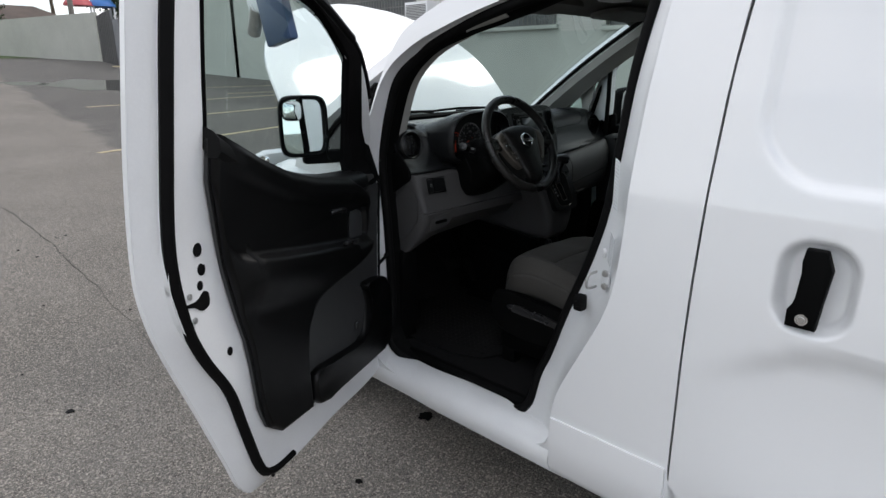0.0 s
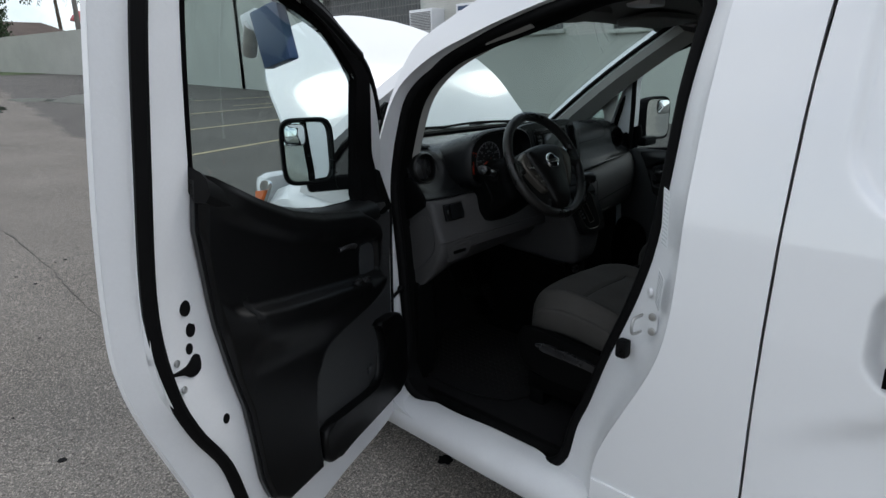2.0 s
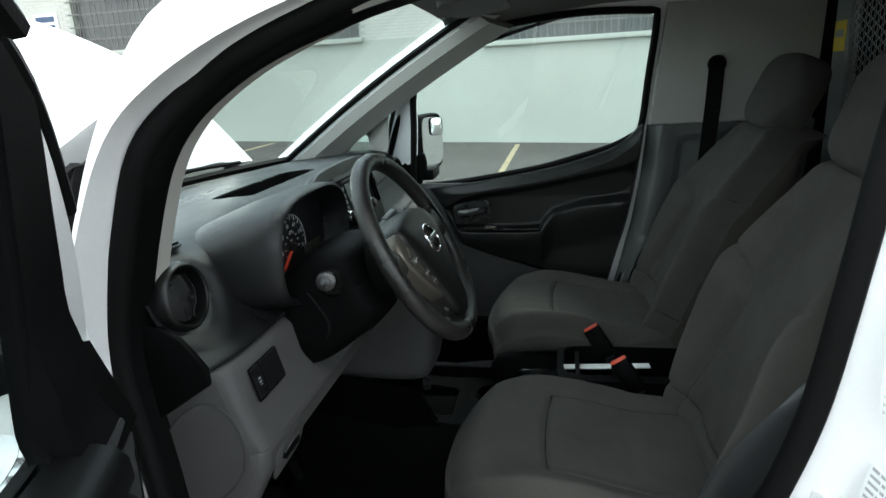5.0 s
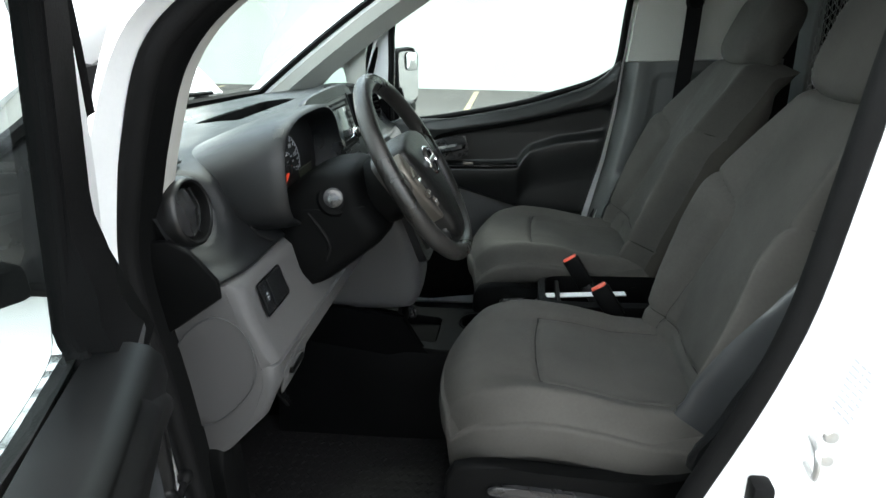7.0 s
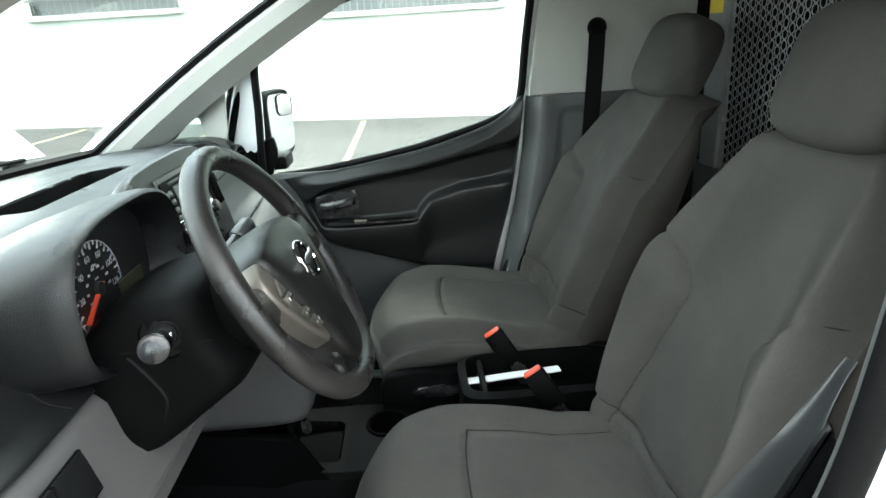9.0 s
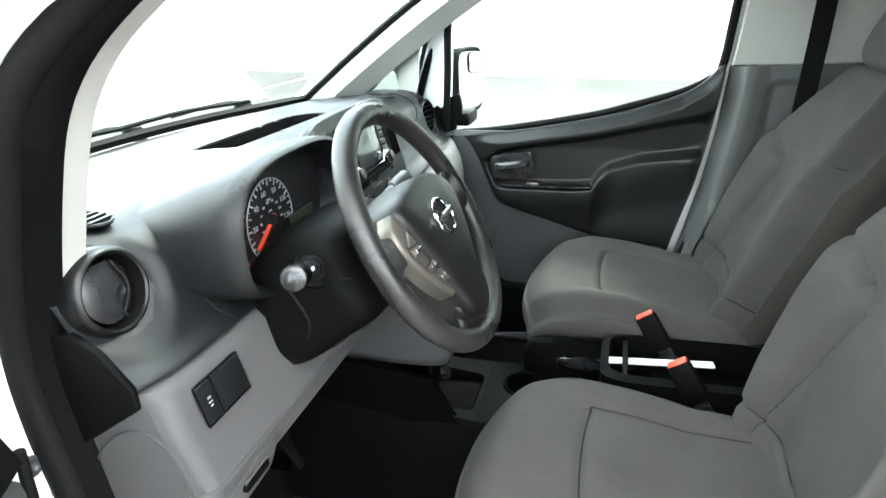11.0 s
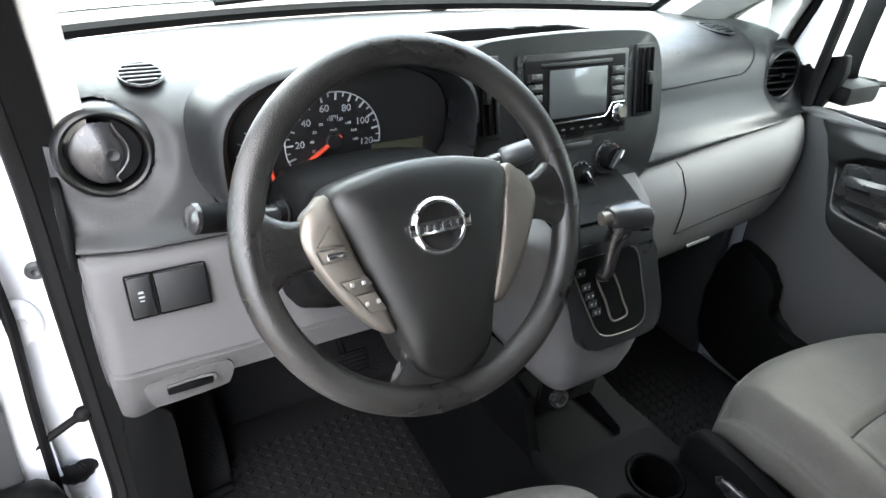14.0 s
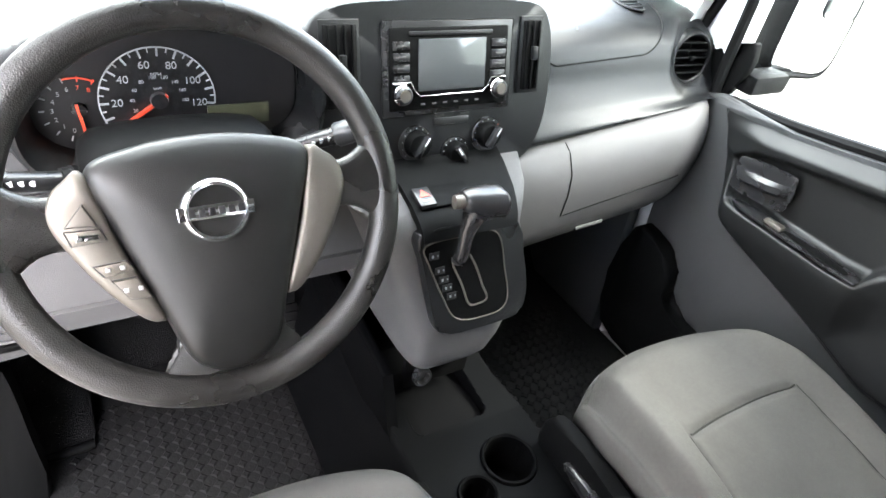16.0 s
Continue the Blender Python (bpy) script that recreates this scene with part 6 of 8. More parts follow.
# defroster slots on the top pad, a black plate for the shade between slats
for s in (-1, 1):
    DM = Matrix.Translation((-0.578 if s < 0 else 0.575, 0.450 if s < 0 else 0.466, 1.2868)) @ Matrix.Rotation(radians(3), 4, "X")
    o = part("demister", prism(B(), [DM @ p for p in disc_loop((0, 0, 0), (1, 0, 0), (0, 1, 0), 0.027, 0.044, 36)], DM.to_3x3() @ V(0, 0, 0.003), 0.001), PIT, dash)
    part("grille_rim", tube(B(), [DM @ p for p in disc_loop((0, 0, 0.002), (1, 0, 0), (0, 1, 0), 0.027, 0.044, 36)], 0.0025, 6, True), DASH, o)
    for k in range(5):
        yy = -0.030 + 0.015 * k
        part("slat", box(B(), (0, yy, 0.0045), (2 * 0.026 * math.sqrt(1 - (yy / 0.044) ** 2), 0.006, 0.003), DM, 0.001), DASH, o)

# centre tray in the top pad, coloured black for the shade deep inside it
rings = []
for k, dz in ((1.0, 0.0), (0.985, -0.012), (0.97, -0.045), (0.02, -0.046)):
    rings.append([V(0.064 + (p.x - 0.064) * k, 0.554 + (p.y - 0.554) * k, lerp_table([(0.502, 1.2878), (0.565, 1.2845), (0.606, 1.2785)], p.y) + dz) for p in disc_loop((0.064, 0.554, 0), (1, 0, 0), (0, 1, 0), 0.2005, 0.049, 60, 7)])
part("top_tray", loft(B(), rings, True, False), PIT, dash, "open tray in the dash top with its shade coloured in", sharp=60)

# instrument binnacle
def bin_ring(y, ru, rw, cz, cx=-0.35, p=3.0):
    return [V(q.x, q.y, cz + (q.z - cz) * (1.0 if q.z > cz else 0.80)) for q in disc_loop((cx, y, cz), (1, 0, 0), (0, 0.0, 1), ru, rw, 56, p)]


rings = [bin_ring(0.47, 0.205, 0.095, 1.185, -0.345), bin_ring(0.40, 0.205, 0.106, 1.202, -0.345), bin_ring(0.33, 0.200, 0.116, 1.214, -0.345), bin_ring(0.275, 0.190, 0.120, 1.221, -0.345), bin_ring(0.250, 0.182, 0.1185, 1.223, -0.345), bin_ring(0.246, 0.176, 0.113, 1.223, -0.345), bin_ring(0.252, 0.170, 0.107, 1.223, -0.345), bin_ring(0.305, 0.160, 0.092, 1.225, -0.345)]
part("binnacle", loft(B(), rings, True, False), DASH, dash, "instrument hood", sharp=60)
cl = part("gauge_face", prism(B(), bin_ring(0.303, 0.162, 0.092, 1.225), (0, 0.01, 0)), BLACK_FACE, dash, "black gauge face with white print")
GC = V(-0.364, 0.302, 1.222)


def on_face(dx, dz, c=GC, lift=0.0):
    return c + V(dx, -lift, dz)


def mark(name, a, b, w, mat, parent, lift=0.002):
    d = (b - a).normalized()
    n = V(-d.z, 0, d.x) * w / 2
    return part(name, prism(B(), [a + n, b + n, b - n, a - n], (0, -lift, 0)), mat, parent)


R0 = 0.068
arc = [on_face(R0 * math.sin(a), R0 * math.cos(a), lift=0.001) for a in [radians(t) for t in span(-128, 98, 50)]]
part("scale_arc", tube(B(), arc, 0.0011, 4), GAUGE, cl)
for k in range(25):
    a = radians(-128 + 226 * k / 24)
    L = 0.011 if k % 2 == 0 else 0.006
    mark("tick", on_face((R0 - 0.001) * math.sin(a), (R0 - 0.001) * math.cos(a)), on_face((R0 - L) * math.sin(a), (R0 - L) * math.cos(a)), 0.0022 if k % 2 == 0 else 0.0013, GAUGE, cl)
a = radians(-124)
mark("needle", on_face(0.012 * -math.sin(a), 0.012 * -math.cos(a)), on_face(0.060 * math.sin(a), 0.060 * math.cos(a)), 0.0034, RED, cl, 0.006)
part("needle_hub", lathe(B(), [(0.011, 0), (0.010, 0.006), (0.001, 0.007)], face_pose(*GC, 0), 20), GLOSS, cl)
GT = V(-0.454, 0.302, 1.217)
for k in range(9):
    a = radians(-160 + 190 * k / 8)
    mark("tick", GT + V(0.042 * math.sin(a), 0, 0.042 * math.cos(a)), GT + V(0.036 * math.sin(a), 0, 0.036 * math.cos(a)), 0.0014, RED if k > 6 else GAUGE, cl)
mark("needle", GT + V(-0.002, 0, 0.008), GT + V(0.003, 0, -0.040), 0.0034, RED, cl, 0.006)
part("needle_hub", lathe(B(), [(0.009, 0), (0.008, 0.005), (0.001, 0.006)], face_pose(*GT, 0), 18), GLOSS, cl)
part("red_zone", tube(B(), [GT + V(0.040 * math.sin(a), -0.001, 0.040 * math.cos(a)) for a in [radians(t) for t in span(-18, 32, 12)]], 0.0012, 4), RED, cl)
part("display", prism(B(), [on_face(x, z) for x, z in ((0.057, -0.042), (0.138, -0.042), (0.138, -0.013), (0.057, -0.013))], (0, -0.002, 0)), LCD, cl, "grey green liquid crystal display")


def text(s, size, m, mat, parent, name="lettering"):
    c = bpy.data.curves.new(name, "FONT")
    c.body, c.size, c.align_x, c.align_y, c.extrude = s, size, "CENTER", "CENTER", 0.0003
    tmp = bpy.data.objects.new(name, c)
    scene.collection.objects.link(tmp)
    dg = bpy.context.evaluated_depsgraph_get()
    me = bpy.data.meshes.new_from_object(tmp.evaluated_get(dg))
    bpy.data.objects.remove(tmp)
    me.materials.clear()
    me.materials.append(mat)
    me.transform(m)
    o = new(name, me)
    o.parent = parent
    return o


FACE = Matrix.Rotation(radians(90), 4, "X")
for k, s in enumerate(("0", "20", "40", "60", "80", "100", "120")):
    a = radians(-128 + 226 * k / 6)
    p = on_face(0.048 * math.sin(a), 0.048 * math.cos(a), lift=0.002)
    text(s, 0.0135, Matrix.Translation(p) @ FACE, GAUGE, cl)
text("MPH", 0.0065, Matrix.Translation(on_face(0, 0.034, lift=0.002)) @ FACE, GAUGE, cl)
text("km/h", 0.005, Matrix.Translation(on_face(0, 0.016, lift=0.002)) @ FACE, GAUGE, cl)
for k, s in enumerate(("20", "40", "60", "80", "100", "120", "140", "160", "180")):
    a = radians(-112 + 205 * k / 8)
    text(s, 0.006, Matrix.Translation(on_face(0.031 * math.sin(a), 0.031 * math.cos(a), lift=0.002)) @ FACE, GAUGE, cl)
for k, s in enumerate(("0", "1", "2", "3", "4", "5", "6", "7", "8")):
    a = radians(-160 + 190 * k / 8)
    text(s, 0.008, Matrix.Translation(GT + V(0.028 * math.sin(a), -0.002, 0.028 * math.cos(a))) @ FACE, RED if k > 6 else GAUGE, cl)

# centre stack: a leaning panel with vents, radio and heater knobs
ST = radians(14)


def sp(x, h, off=0.0):
    """A point of the stack: x across, h up its leaning face, off towards the cabin."""
    return V(x, 0.268 + h * math.sin(ST) - off * math.cos(ST), 1.06 + h * math.cos(ST) + off * math.sin(ST))


STM = Matrix.Translation(sp(0, 0, 0)) @ Matrix.Rotation(radians(90) - ST, 4, "X")
SO = curve([V(*p) for p in ((-0.168, 0.225), (-0.158, 0.258), (-0.13, 0.275), (-0.08, 0.283), (0.06, 0.287), (0.20, 0.284), (0.248, 0.272), (0.268, 0.24), (0.275, 0.19), (0.272, 0.10), (0.245, 0.03), (0.18, -0.005), (0.06, -0.012), (-0.08, -0.008), (-0.14, 0.01), (-0.163, 0.09), (-0.168, 0.16))], 4, True)
rings = []
for d, ins, dip in ((0.004, 0.5, 0.0), (0.004, 0.012, 0.0), (0.0, 0.004, 0.0), (-0.008, 0.0, 0.0), (-0.03, -0.002, 0.012), (-0.06, -0.003, 0.034), (-0.10, -0.004, 0.07)):
    rings.append([sp(p.x + (0.053 - p.x) * ins * 2, p.y + (0.13 - p.y) * ins * 2 - dip * smooth(0.14, 0.27, p.y), d - 0.004) for p in SO])
stack = part("centre_panel", loft(B(), rings), DASH, dash, "black centre stack panel", sharp=50)


def sbox(name, x, h, w, t, d, mat, parent, off=0.0, bevel=0.002, label=""):
    return part(name, box(B(), (x, h, off + d / 2), (w, t, d), STM, bevel), mat, parent, label)


for x, n in ((-0.118, 4), (0.222, 3)):
    v = sbox("air_vent", x, 0.195, 0.062 if x < 0 else 0.046, 0.125, 0.004, DASH, stack, 0.0)
    # Black plate stands for the shade inside the vent's opening.
    sbox("vent_shade", x, 0.195, 0.050 if x < 0 else 0.034, 0.112, 0.003, RUBBER, v, 0.0035)
    for k in range(n):
        xx = x + (k - (n - 1) / 2) * 0.012
        sbox("slat", xx, 0.195, 0.0025, 0.11, 0.008, TRIM, v, 0.004, 0.0005)
    sbox("knob", x, 0.20, 0.010, 0.022, 0.009, DASH, v, 0.011)
RX, RH = 0.065, 0.183
radio = sbox("radio", RX, RH, 0.236, 0.142, 0.004, GLOSS, stack, 0.0, 0.003, "black double-height radio with touch screen")
sbox("face", RX, RH, 0.214, 0.124, 0.006, TRIM, radio, 0.002, 0.003)
sbox("screen", RX + 0.002, RH + 0.006, 0.122, 0.078, 0.003, SCREEN, radio, 0.0075, 0.001, "grey glass screen")
sbox("disc_slot", RX, RH + 0.053, 0.150, 0.006, 0.003, BLACK_FACE, radio, 0.0068, 0.001)
for sx_ in (-1, 1):
    part("dial", lathe(B(), [(0.0145, 0), (0.0142, 0.012), (0.011, 0.015), (0.001, 0.0155)], STM @ Matrix.Translation((RX + sx_ * 0.088, RH - 0.036, 0.008)), 28), GLOSS, radio)
    part("dial_ring", lathe(B(), [(0.0155, 0.003), (0.016, 0.007), (0.0145, 0.009), (0.0135, 0.009)], STM @ Matrix.Translation((RX + sx_ * 0.088, RH - 0.036, 0.008)), 28), CHROME, radio)
    part("dial_cap", lathe(B(), [(0.0095, 0.0145), (0.009, 0.0168), (0.001, 0.017)], STM @ Matrix.Translation((RX + sx_ * 0.088, RH - 0.036, 0.008)), 20), SILVER, radio)
    for k in range(4):
        b_ = sbox("button", RX + sx_ * 0.088, RH + 0.036 - k * 0.0165, 0.028, 0.012, 0.004, GLOSS, radio, 0.0065, 0.001)
        sbox("print", RX + sx_ * 0.088, RH + 0.036 - k * 0.0165, 0.015, 0.003, 0.001, GREY, b_, 0.0101, 0.0003)
bar = [(-0.104, -0.018), (-0.072, -0.018), (-0.066, -0.03), (-0.056, -0.040), (0.06, -0.040), (0.070, -0.03), (0.076, -0.018), (0.104, -0.018)]
part("chrome_strip", tube(B(), [STM @ V(RX + x, RH + h, 0.0095) for x, h in bar], 0.0016, 6), CHROME, radio)
for k in range(6):
    sbox("print", RX - 0.05 + k * 0.02, RH - 0.053, 0.008, 0.003, 0.001, GREY, radio, 0.0078, 0.0003)
for k, (x, h, r) in enumerate(((0.005, 0.066, 0.030), (0.079, 0.044, 0.027), (0.142, 0.068, 0.030))):
    m = STM @ Matrix.Translation((x, h, 0.0))
    kn = part("heater_dial", lathe(B(), [(r, 0), (r, 0.004), (r * 0.96, 0.006), (r * 0.78, 0.006), (r * 0.74, 0.004)], m, 36), GLOSS, stack, "round heater dial")
    part("knob", lathe(B(), [(r * 0.72, 0.004), (r * 0.68, 0.018), (r * 0.6, 0.021), (0.001, 0.021)], m, 28), TRIM, kn)
    part("grip", box(B(), (0, 0, 0.026), (r * 0.34, r * 1.3, 0.013), m @ Matrix.Rotation(radians(-35 + 70 * (k == 1)), 4, "Z"), 0.003), GLOSS, kn)
    part("pointer", box(B(), (0, r * 0.36, 0.0328), (r * 0.07, r * 0.5, 0.001), m @ Matrix.Rotation(radians(-35 + 70 * (k == 1)), 4, "Z")), WHITE_MARK, kn)
    for j in range(11):
        a = radians(-130 + 26 * j)
        part("tick", box(B(), (r * 0.87 * math.sin(a), r * 0.87 * math.cos(a), 0.0064), (0.0016, 0.0016, 0.0012), m), RED if (k == 2 and j > 6) else (BLUE if k == 2 and j < 4 else GAUGE), kn)
sbox("heater_slot", 0.072, 0.098, 0.066, 0.012, 0.002, BLACK_FACE, stack, 0.0, 0.001)
sbox("print", 0.05, 0.108, 0.018, 0.003, 0.001, GREY, stack, 0.0, 0.0003)
sbox("print", 0.098, 0.108, 0.018, 0.003, 0.001, GREY, stack, 0.0, 0.0003)

# ---- centre console with the gear selector ----
console = thing("centre_console", "grey and black centre console with gear selector and cup holders", "console")
rings = []
for z, x0, x1, y in ((1.088, -0.17, 0.22, 0.235), (1.075, -0.145, 0.195, 0.175), (1.06, -0.125, 0.180, 0.152), (1.03, -0.112, 0.172, 0.139), (0.98, -0.095, 0.166, 0.124), (0.93, -0.078, 0.161, 0.109), (0.89, -0.064, 0.156, 0.099), (0.86, -0.056, 0.152, 0.097), (0.82, -0.05, 0.144, 0.10), (0.78, -0.044, 0.132, 0.108), (0.757, -0.035, 0.12, 0.122), (0.748, -0.02, 0.105, 0.14)):
    rings.append(disc_loop(((x0 + x1) / 2, (y + 0.62) / 2, z), (1, 0, 0), (0, 1, 0), (x1 - x0) / 2, (0.62 - y) / 2, 72, 6.5))
part("tongue", loft(B(), rings), GREY, console, "grey plastic tongue under the dash", sharp=50)

# selector panel
SM = Matrix.Translation((0, 0.085, 0.90)) @ Matrix.Rotation(radians(90) - math.atan(0.297), 4, "X")


def cloop(pts, off, n=4):
    return curve([SM @ V(x, h, off) for x, h in pts], n, True)


pan = part("selector_panel", prism(B(), cloop([(-0.056, 0.166), (-0.050, 0.11), (-0.036, 0.03), (-0.026, -0.003), (-0.006, -0.014), (0.06, -0.017), (0.12, -0.014), (0.138, -0.003), (0.146, 0.035), (0.136, 0.10), (0.118, 0.163), (0.02, 0.171)], -0.022), SM.to_3x3() @ V(0, 0, 0.026), 0.005, 3), DASH, console, "black gear selector panel")
RIMLOOP = [(-0.048, 0.148), (-0.042, 0.115), (-0.018, 0.055), (-0.001, 0.020), (0.022, 0.006), (0.06, 0.003), (0.093, 0.007), (0.106, 0.028), (0.098, 0.08), (0.080, 0.148), (0.015, 0.153)]
part("inner_plate", prism(B(), cloop(RIMLOOP, 0.004), SM.to_3x3() @ V(0, 0, 0.0012)), TRIM, pan)
part("inner_rim", tube(B(), resample(cloop(RIMLOOP, 0.0052), 70), 0.0014, 6, True), SILVER, pan, "thin silver rim")
SLOT = [(-0.002, 0.116), (0.022, 0.126), (0.040, 0.10), (0.054, 0.062), (0.064, 0.036), (0.047, 0.030), (0.029, 0.034), (0.016, 0.07)]
part("gate_slot", prism(B(), cloop(SLOT, 0.005), SM.to_3x3() @ V(0, 0, 0.0012)), PIT, pan)
part("gate_rim", tube(B(), resample(cloop(SLOT, 0.006), 50), 0.0020, 6, True), SILVER, pan, "silver slot edge")
for x, h in ((-0.034, 0.130), (-0.024, 0.104), (-0.017, 0.087), (-0.011, 0.072), (-0.003, 0.056)):
    part("gate_mark", box(B(), (x, h, 0.0058), (0.017, 0.012, 0.0015), SM, 0.0004), BLACK_FACE, pan)
    part("print", box(B(), (x - 0.003, h, 0.0070), (0.0032, 0.0042, 0.0008), SM), GAUGE, pan)
    part("print", box(B(), (x + 0.0055, h, 0.0070), (0.002, 0.003, 0.0008), SM), GAUGE, pan)
FP = [(0.121, 1.050), (0.131, 1.066), (0.150, 1.077), (0.178, 1.085), (0.235, 1.096), (0.285, 1.103)]


def brow(u, k):
    y, z = FP[k]
    x0, x1 = lerp_table([(0.12, -0.054), (0.29, -0.050)], y), lerp_table([(0.12, 0.119), (0.20, 0.150), (0.29, 0.172)], y)
    return V(x0 + (x1 - x0) * u, y, z - 0.012 * (abs(u * 2 - 1) > 0.999))


part("console_brow", sheet(B(), brow, [0.0, 0.01] + span(0.1, 0.9, 12) + [0.99, 1.0], range(6)), TRIM, console, "black panel between selector and centre stack")
HM = Matrix.Translation((-0.028, 0.180, 1.0885)) @ Matrix.Rotation(radians(13), 4, "X")
part("switch_blank", box(B(), (0.036, 0, 0), (0.098, 0.042, 0.004), HM, 0.0015), TRIM, pan)
part("hazard_switch", box(B(), (0, 0, 0.002), (0.028, 0.038, 0.008), HM, 0.002), GLOSS, pan)
part("hazard_triangle", prism(B(), [HM @ V(-0.009, -0.002, 0.0062), HM @ V(0.009, -0.002, 0.0062), HM @ V(0, 0.013, 0.0062)], HM.to_3x3() @ V(0, 0, 0.001)), RED, pan, "red hazard triangle")
part("print", box(B(), (0, -0.010, 0.0064), (0.014, 0.004, 0.0008), HM), GAUGE, pan)
part("lever", tube(B(), curve([SM @ V(0.006, 0.116, 0.0), SM @ V(0.006, 0.125, 0.02), (0.012, 0.108, 1.07), (0.024, 0.112, 1.10)], 4), [0.011, 0.010, 0.010, 0.010, 0.010, 0.0105, 0.011, 0.012, 0.013, 0.015, 0.017, 0.019, 0.02], 14), GLOSS, pan, "black selector lever")
rings = []
for t, r in ((0, 0.004), (0.03, 0.015), (0.12, 0.0195), (0.35, 0.022), (0.65, 0.026), (0.85, 0.026), (0.96, 0.019), (1, 0.004)):
    c = V(0.0, 0.120, 1.117).lerp(V(0.070, 0.108, 1.112), t)
    rings.append(disc_loop(c, (0, 1, 0), (0, 0, 1), r, r * 0.9, 22, 2.4))
part("lever_knob", loft(B(), rings), GLOSS, pan, "black T-shaped knob")
part("lever_button", cyl(B(), (-0.012, 0.122, 1.116), (0.004, 0.119, 1.116), 0.0105, seg=18), SILVER, pan, "silver push button")
# black floor section with deep cup holders and a tray
CUPS = ((0.092, -0.042, 0.047), (0.005, -0.078, 0.031))


def floor_top(u, y):
    x0, x1 = lerp_table([(-0.17, -0.075), (0.14, -0.078), (0.5, -0.075)], y), lerp_table([(-0.17, 0.185), (0.05, 0.180), (0.14, 0.165), (0.5, 0.15)], y)
    z = lerp_table([(-0.17, 0.648), (0.05, 0.653), (0.14, 0.663), (0.30, 0.69), (0.5, 0.72)], y)
    if u < 0:
        k = -u
        return V(x0 - 0.012 * k, y, [z - 0.012, z - 0.10, 0.50, 0.41][int(k) - 1]) - V(0.012 * max(0, k - 1), 0, 0)
    if u > 1:
        k = u - 1
        return V(x1 + 0.008 * k, y, [z - 0.012, z - 0.10, 0.50, 0.41][int(k) - 1])
    x = x0 + (x1 - x0) * u
    for cx, cy, r in CUPS:
        z -= 0.085 * smooth(r, r - 0.004, math.hypot(x - cx, y - cy))
    z -= 0.045 * smooth(0, 0.008, rrect(x, y, -0.040, 0.112, 0.060, 0.30, 0.02))
    return V(x, y, z)


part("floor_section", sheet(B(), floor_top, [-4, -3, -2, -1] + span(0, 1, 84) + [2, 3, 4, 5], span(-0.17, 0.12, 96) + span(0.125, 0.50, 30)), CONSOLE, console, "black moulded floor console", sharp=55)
# Black sheet on the tray's floor stands for the deep alcove's shade.
part("tray_shade", box(B(), (0.036, 0.145, 0.634), (0.146, 0.155, 0.006), bevel=0.002), PIT, console)
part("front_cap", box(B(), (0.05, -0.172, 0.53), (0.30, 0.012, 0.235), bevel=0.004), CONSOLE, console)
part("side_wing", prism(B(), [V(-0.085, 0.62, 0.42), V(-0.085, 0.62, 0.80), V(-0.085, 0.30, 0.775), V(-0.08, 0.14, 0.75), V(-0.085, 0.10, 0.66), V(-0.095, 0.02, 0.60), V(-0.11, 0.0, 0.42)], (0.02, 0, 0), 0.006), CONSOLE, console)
# The socket's black colour also holds the alcove's shade.
part("power_socket", lathe(B(), [(0.018, 0), (0.018, 0.012), (0.013, 0.014), (0.012, 0.002), (0.001, 0.002)], Matrix.Translation((-0.008, 0.135, 0.732)) @ Matrix.Rotation(radians(80), 4, "X"), 20), GLOSS, console)
part("socket_panel", box(B(), (0.04, 0.16, 0.715), (0.14, 0.012, 0.075), bevel=0.003), PIT, console)
for cx, cy, r in CUPS:
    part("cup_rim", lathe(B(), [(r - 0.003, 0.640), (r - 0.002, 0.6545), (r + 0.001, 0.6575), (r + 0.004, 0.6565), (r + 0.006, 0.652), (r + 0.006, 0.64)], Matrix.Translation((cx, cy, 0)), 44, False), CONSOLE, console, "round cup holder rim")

# storage box between the seats
cbox = thing("storage_box", "black plastic storage tray between the two seats", "storage box")
bm = B()
o = disc_loop((0.075, -0.42, 0.60), (1, 0, 0), (0, 1, 0), 0.105, 0.20, 44, 6)
i = disc_loop((0.075, -0.42, 0.60), (1, 0, 0), (0, 1, 0), 0.088, 0.182, 44, 6)
loft(bm, [[p + V(0, 0, -0.18) for p in o], [p + V(0, 0, 0.17) for p in o], [p + V(0, 0, 0.178) for p in i], [p + V(0, 0, 0.09) for p in i]])
part("tray", bm, TRIM, cbox, sharp=50)
part("front_divider", box(B(), (0.075, -0.275, 0.735), (0.17, 0.012, 0.06), bevel=0.003), TRIM, cbox)
paper = tagged(part("paper_sheet", box(B(), (0.075, -0.36, 0.742), (0.026, 0.24, 0.004), Matrix.Rotation(0.10, 4, "Z"), 0.001), PAPER), "white folded paper lying in the storage tray", "paper")


# ---- steering wheel ----
WC = V(-0.359, 0.038, 1.226)
WA = radians(28.7)
WM = Matrix.Translation(WC) @ Matrix.Rotation(radians(90) - WA, 4, "X")
wheel = thing("steering_wheel", "worn dark leather three-spoke steering wheel with silver buttons", "steering wheel")
WR = 0.185


def wloop(pts, off, n=5):
    return curve([WM @ V(x, h, off) for x, h in pts], n, True)


def wprism(name, pts, off, h, mat, parent, bevel=0.001, label="", round_=0):
    loop = wloop(pts, off, round_) if round_ else [WM @ V(x, y, off) for x, y in pts]
    return part(name, prism(B(), loop, WM.to_3x3() @ V(0, 0, h), bevel), mat, parent, label)


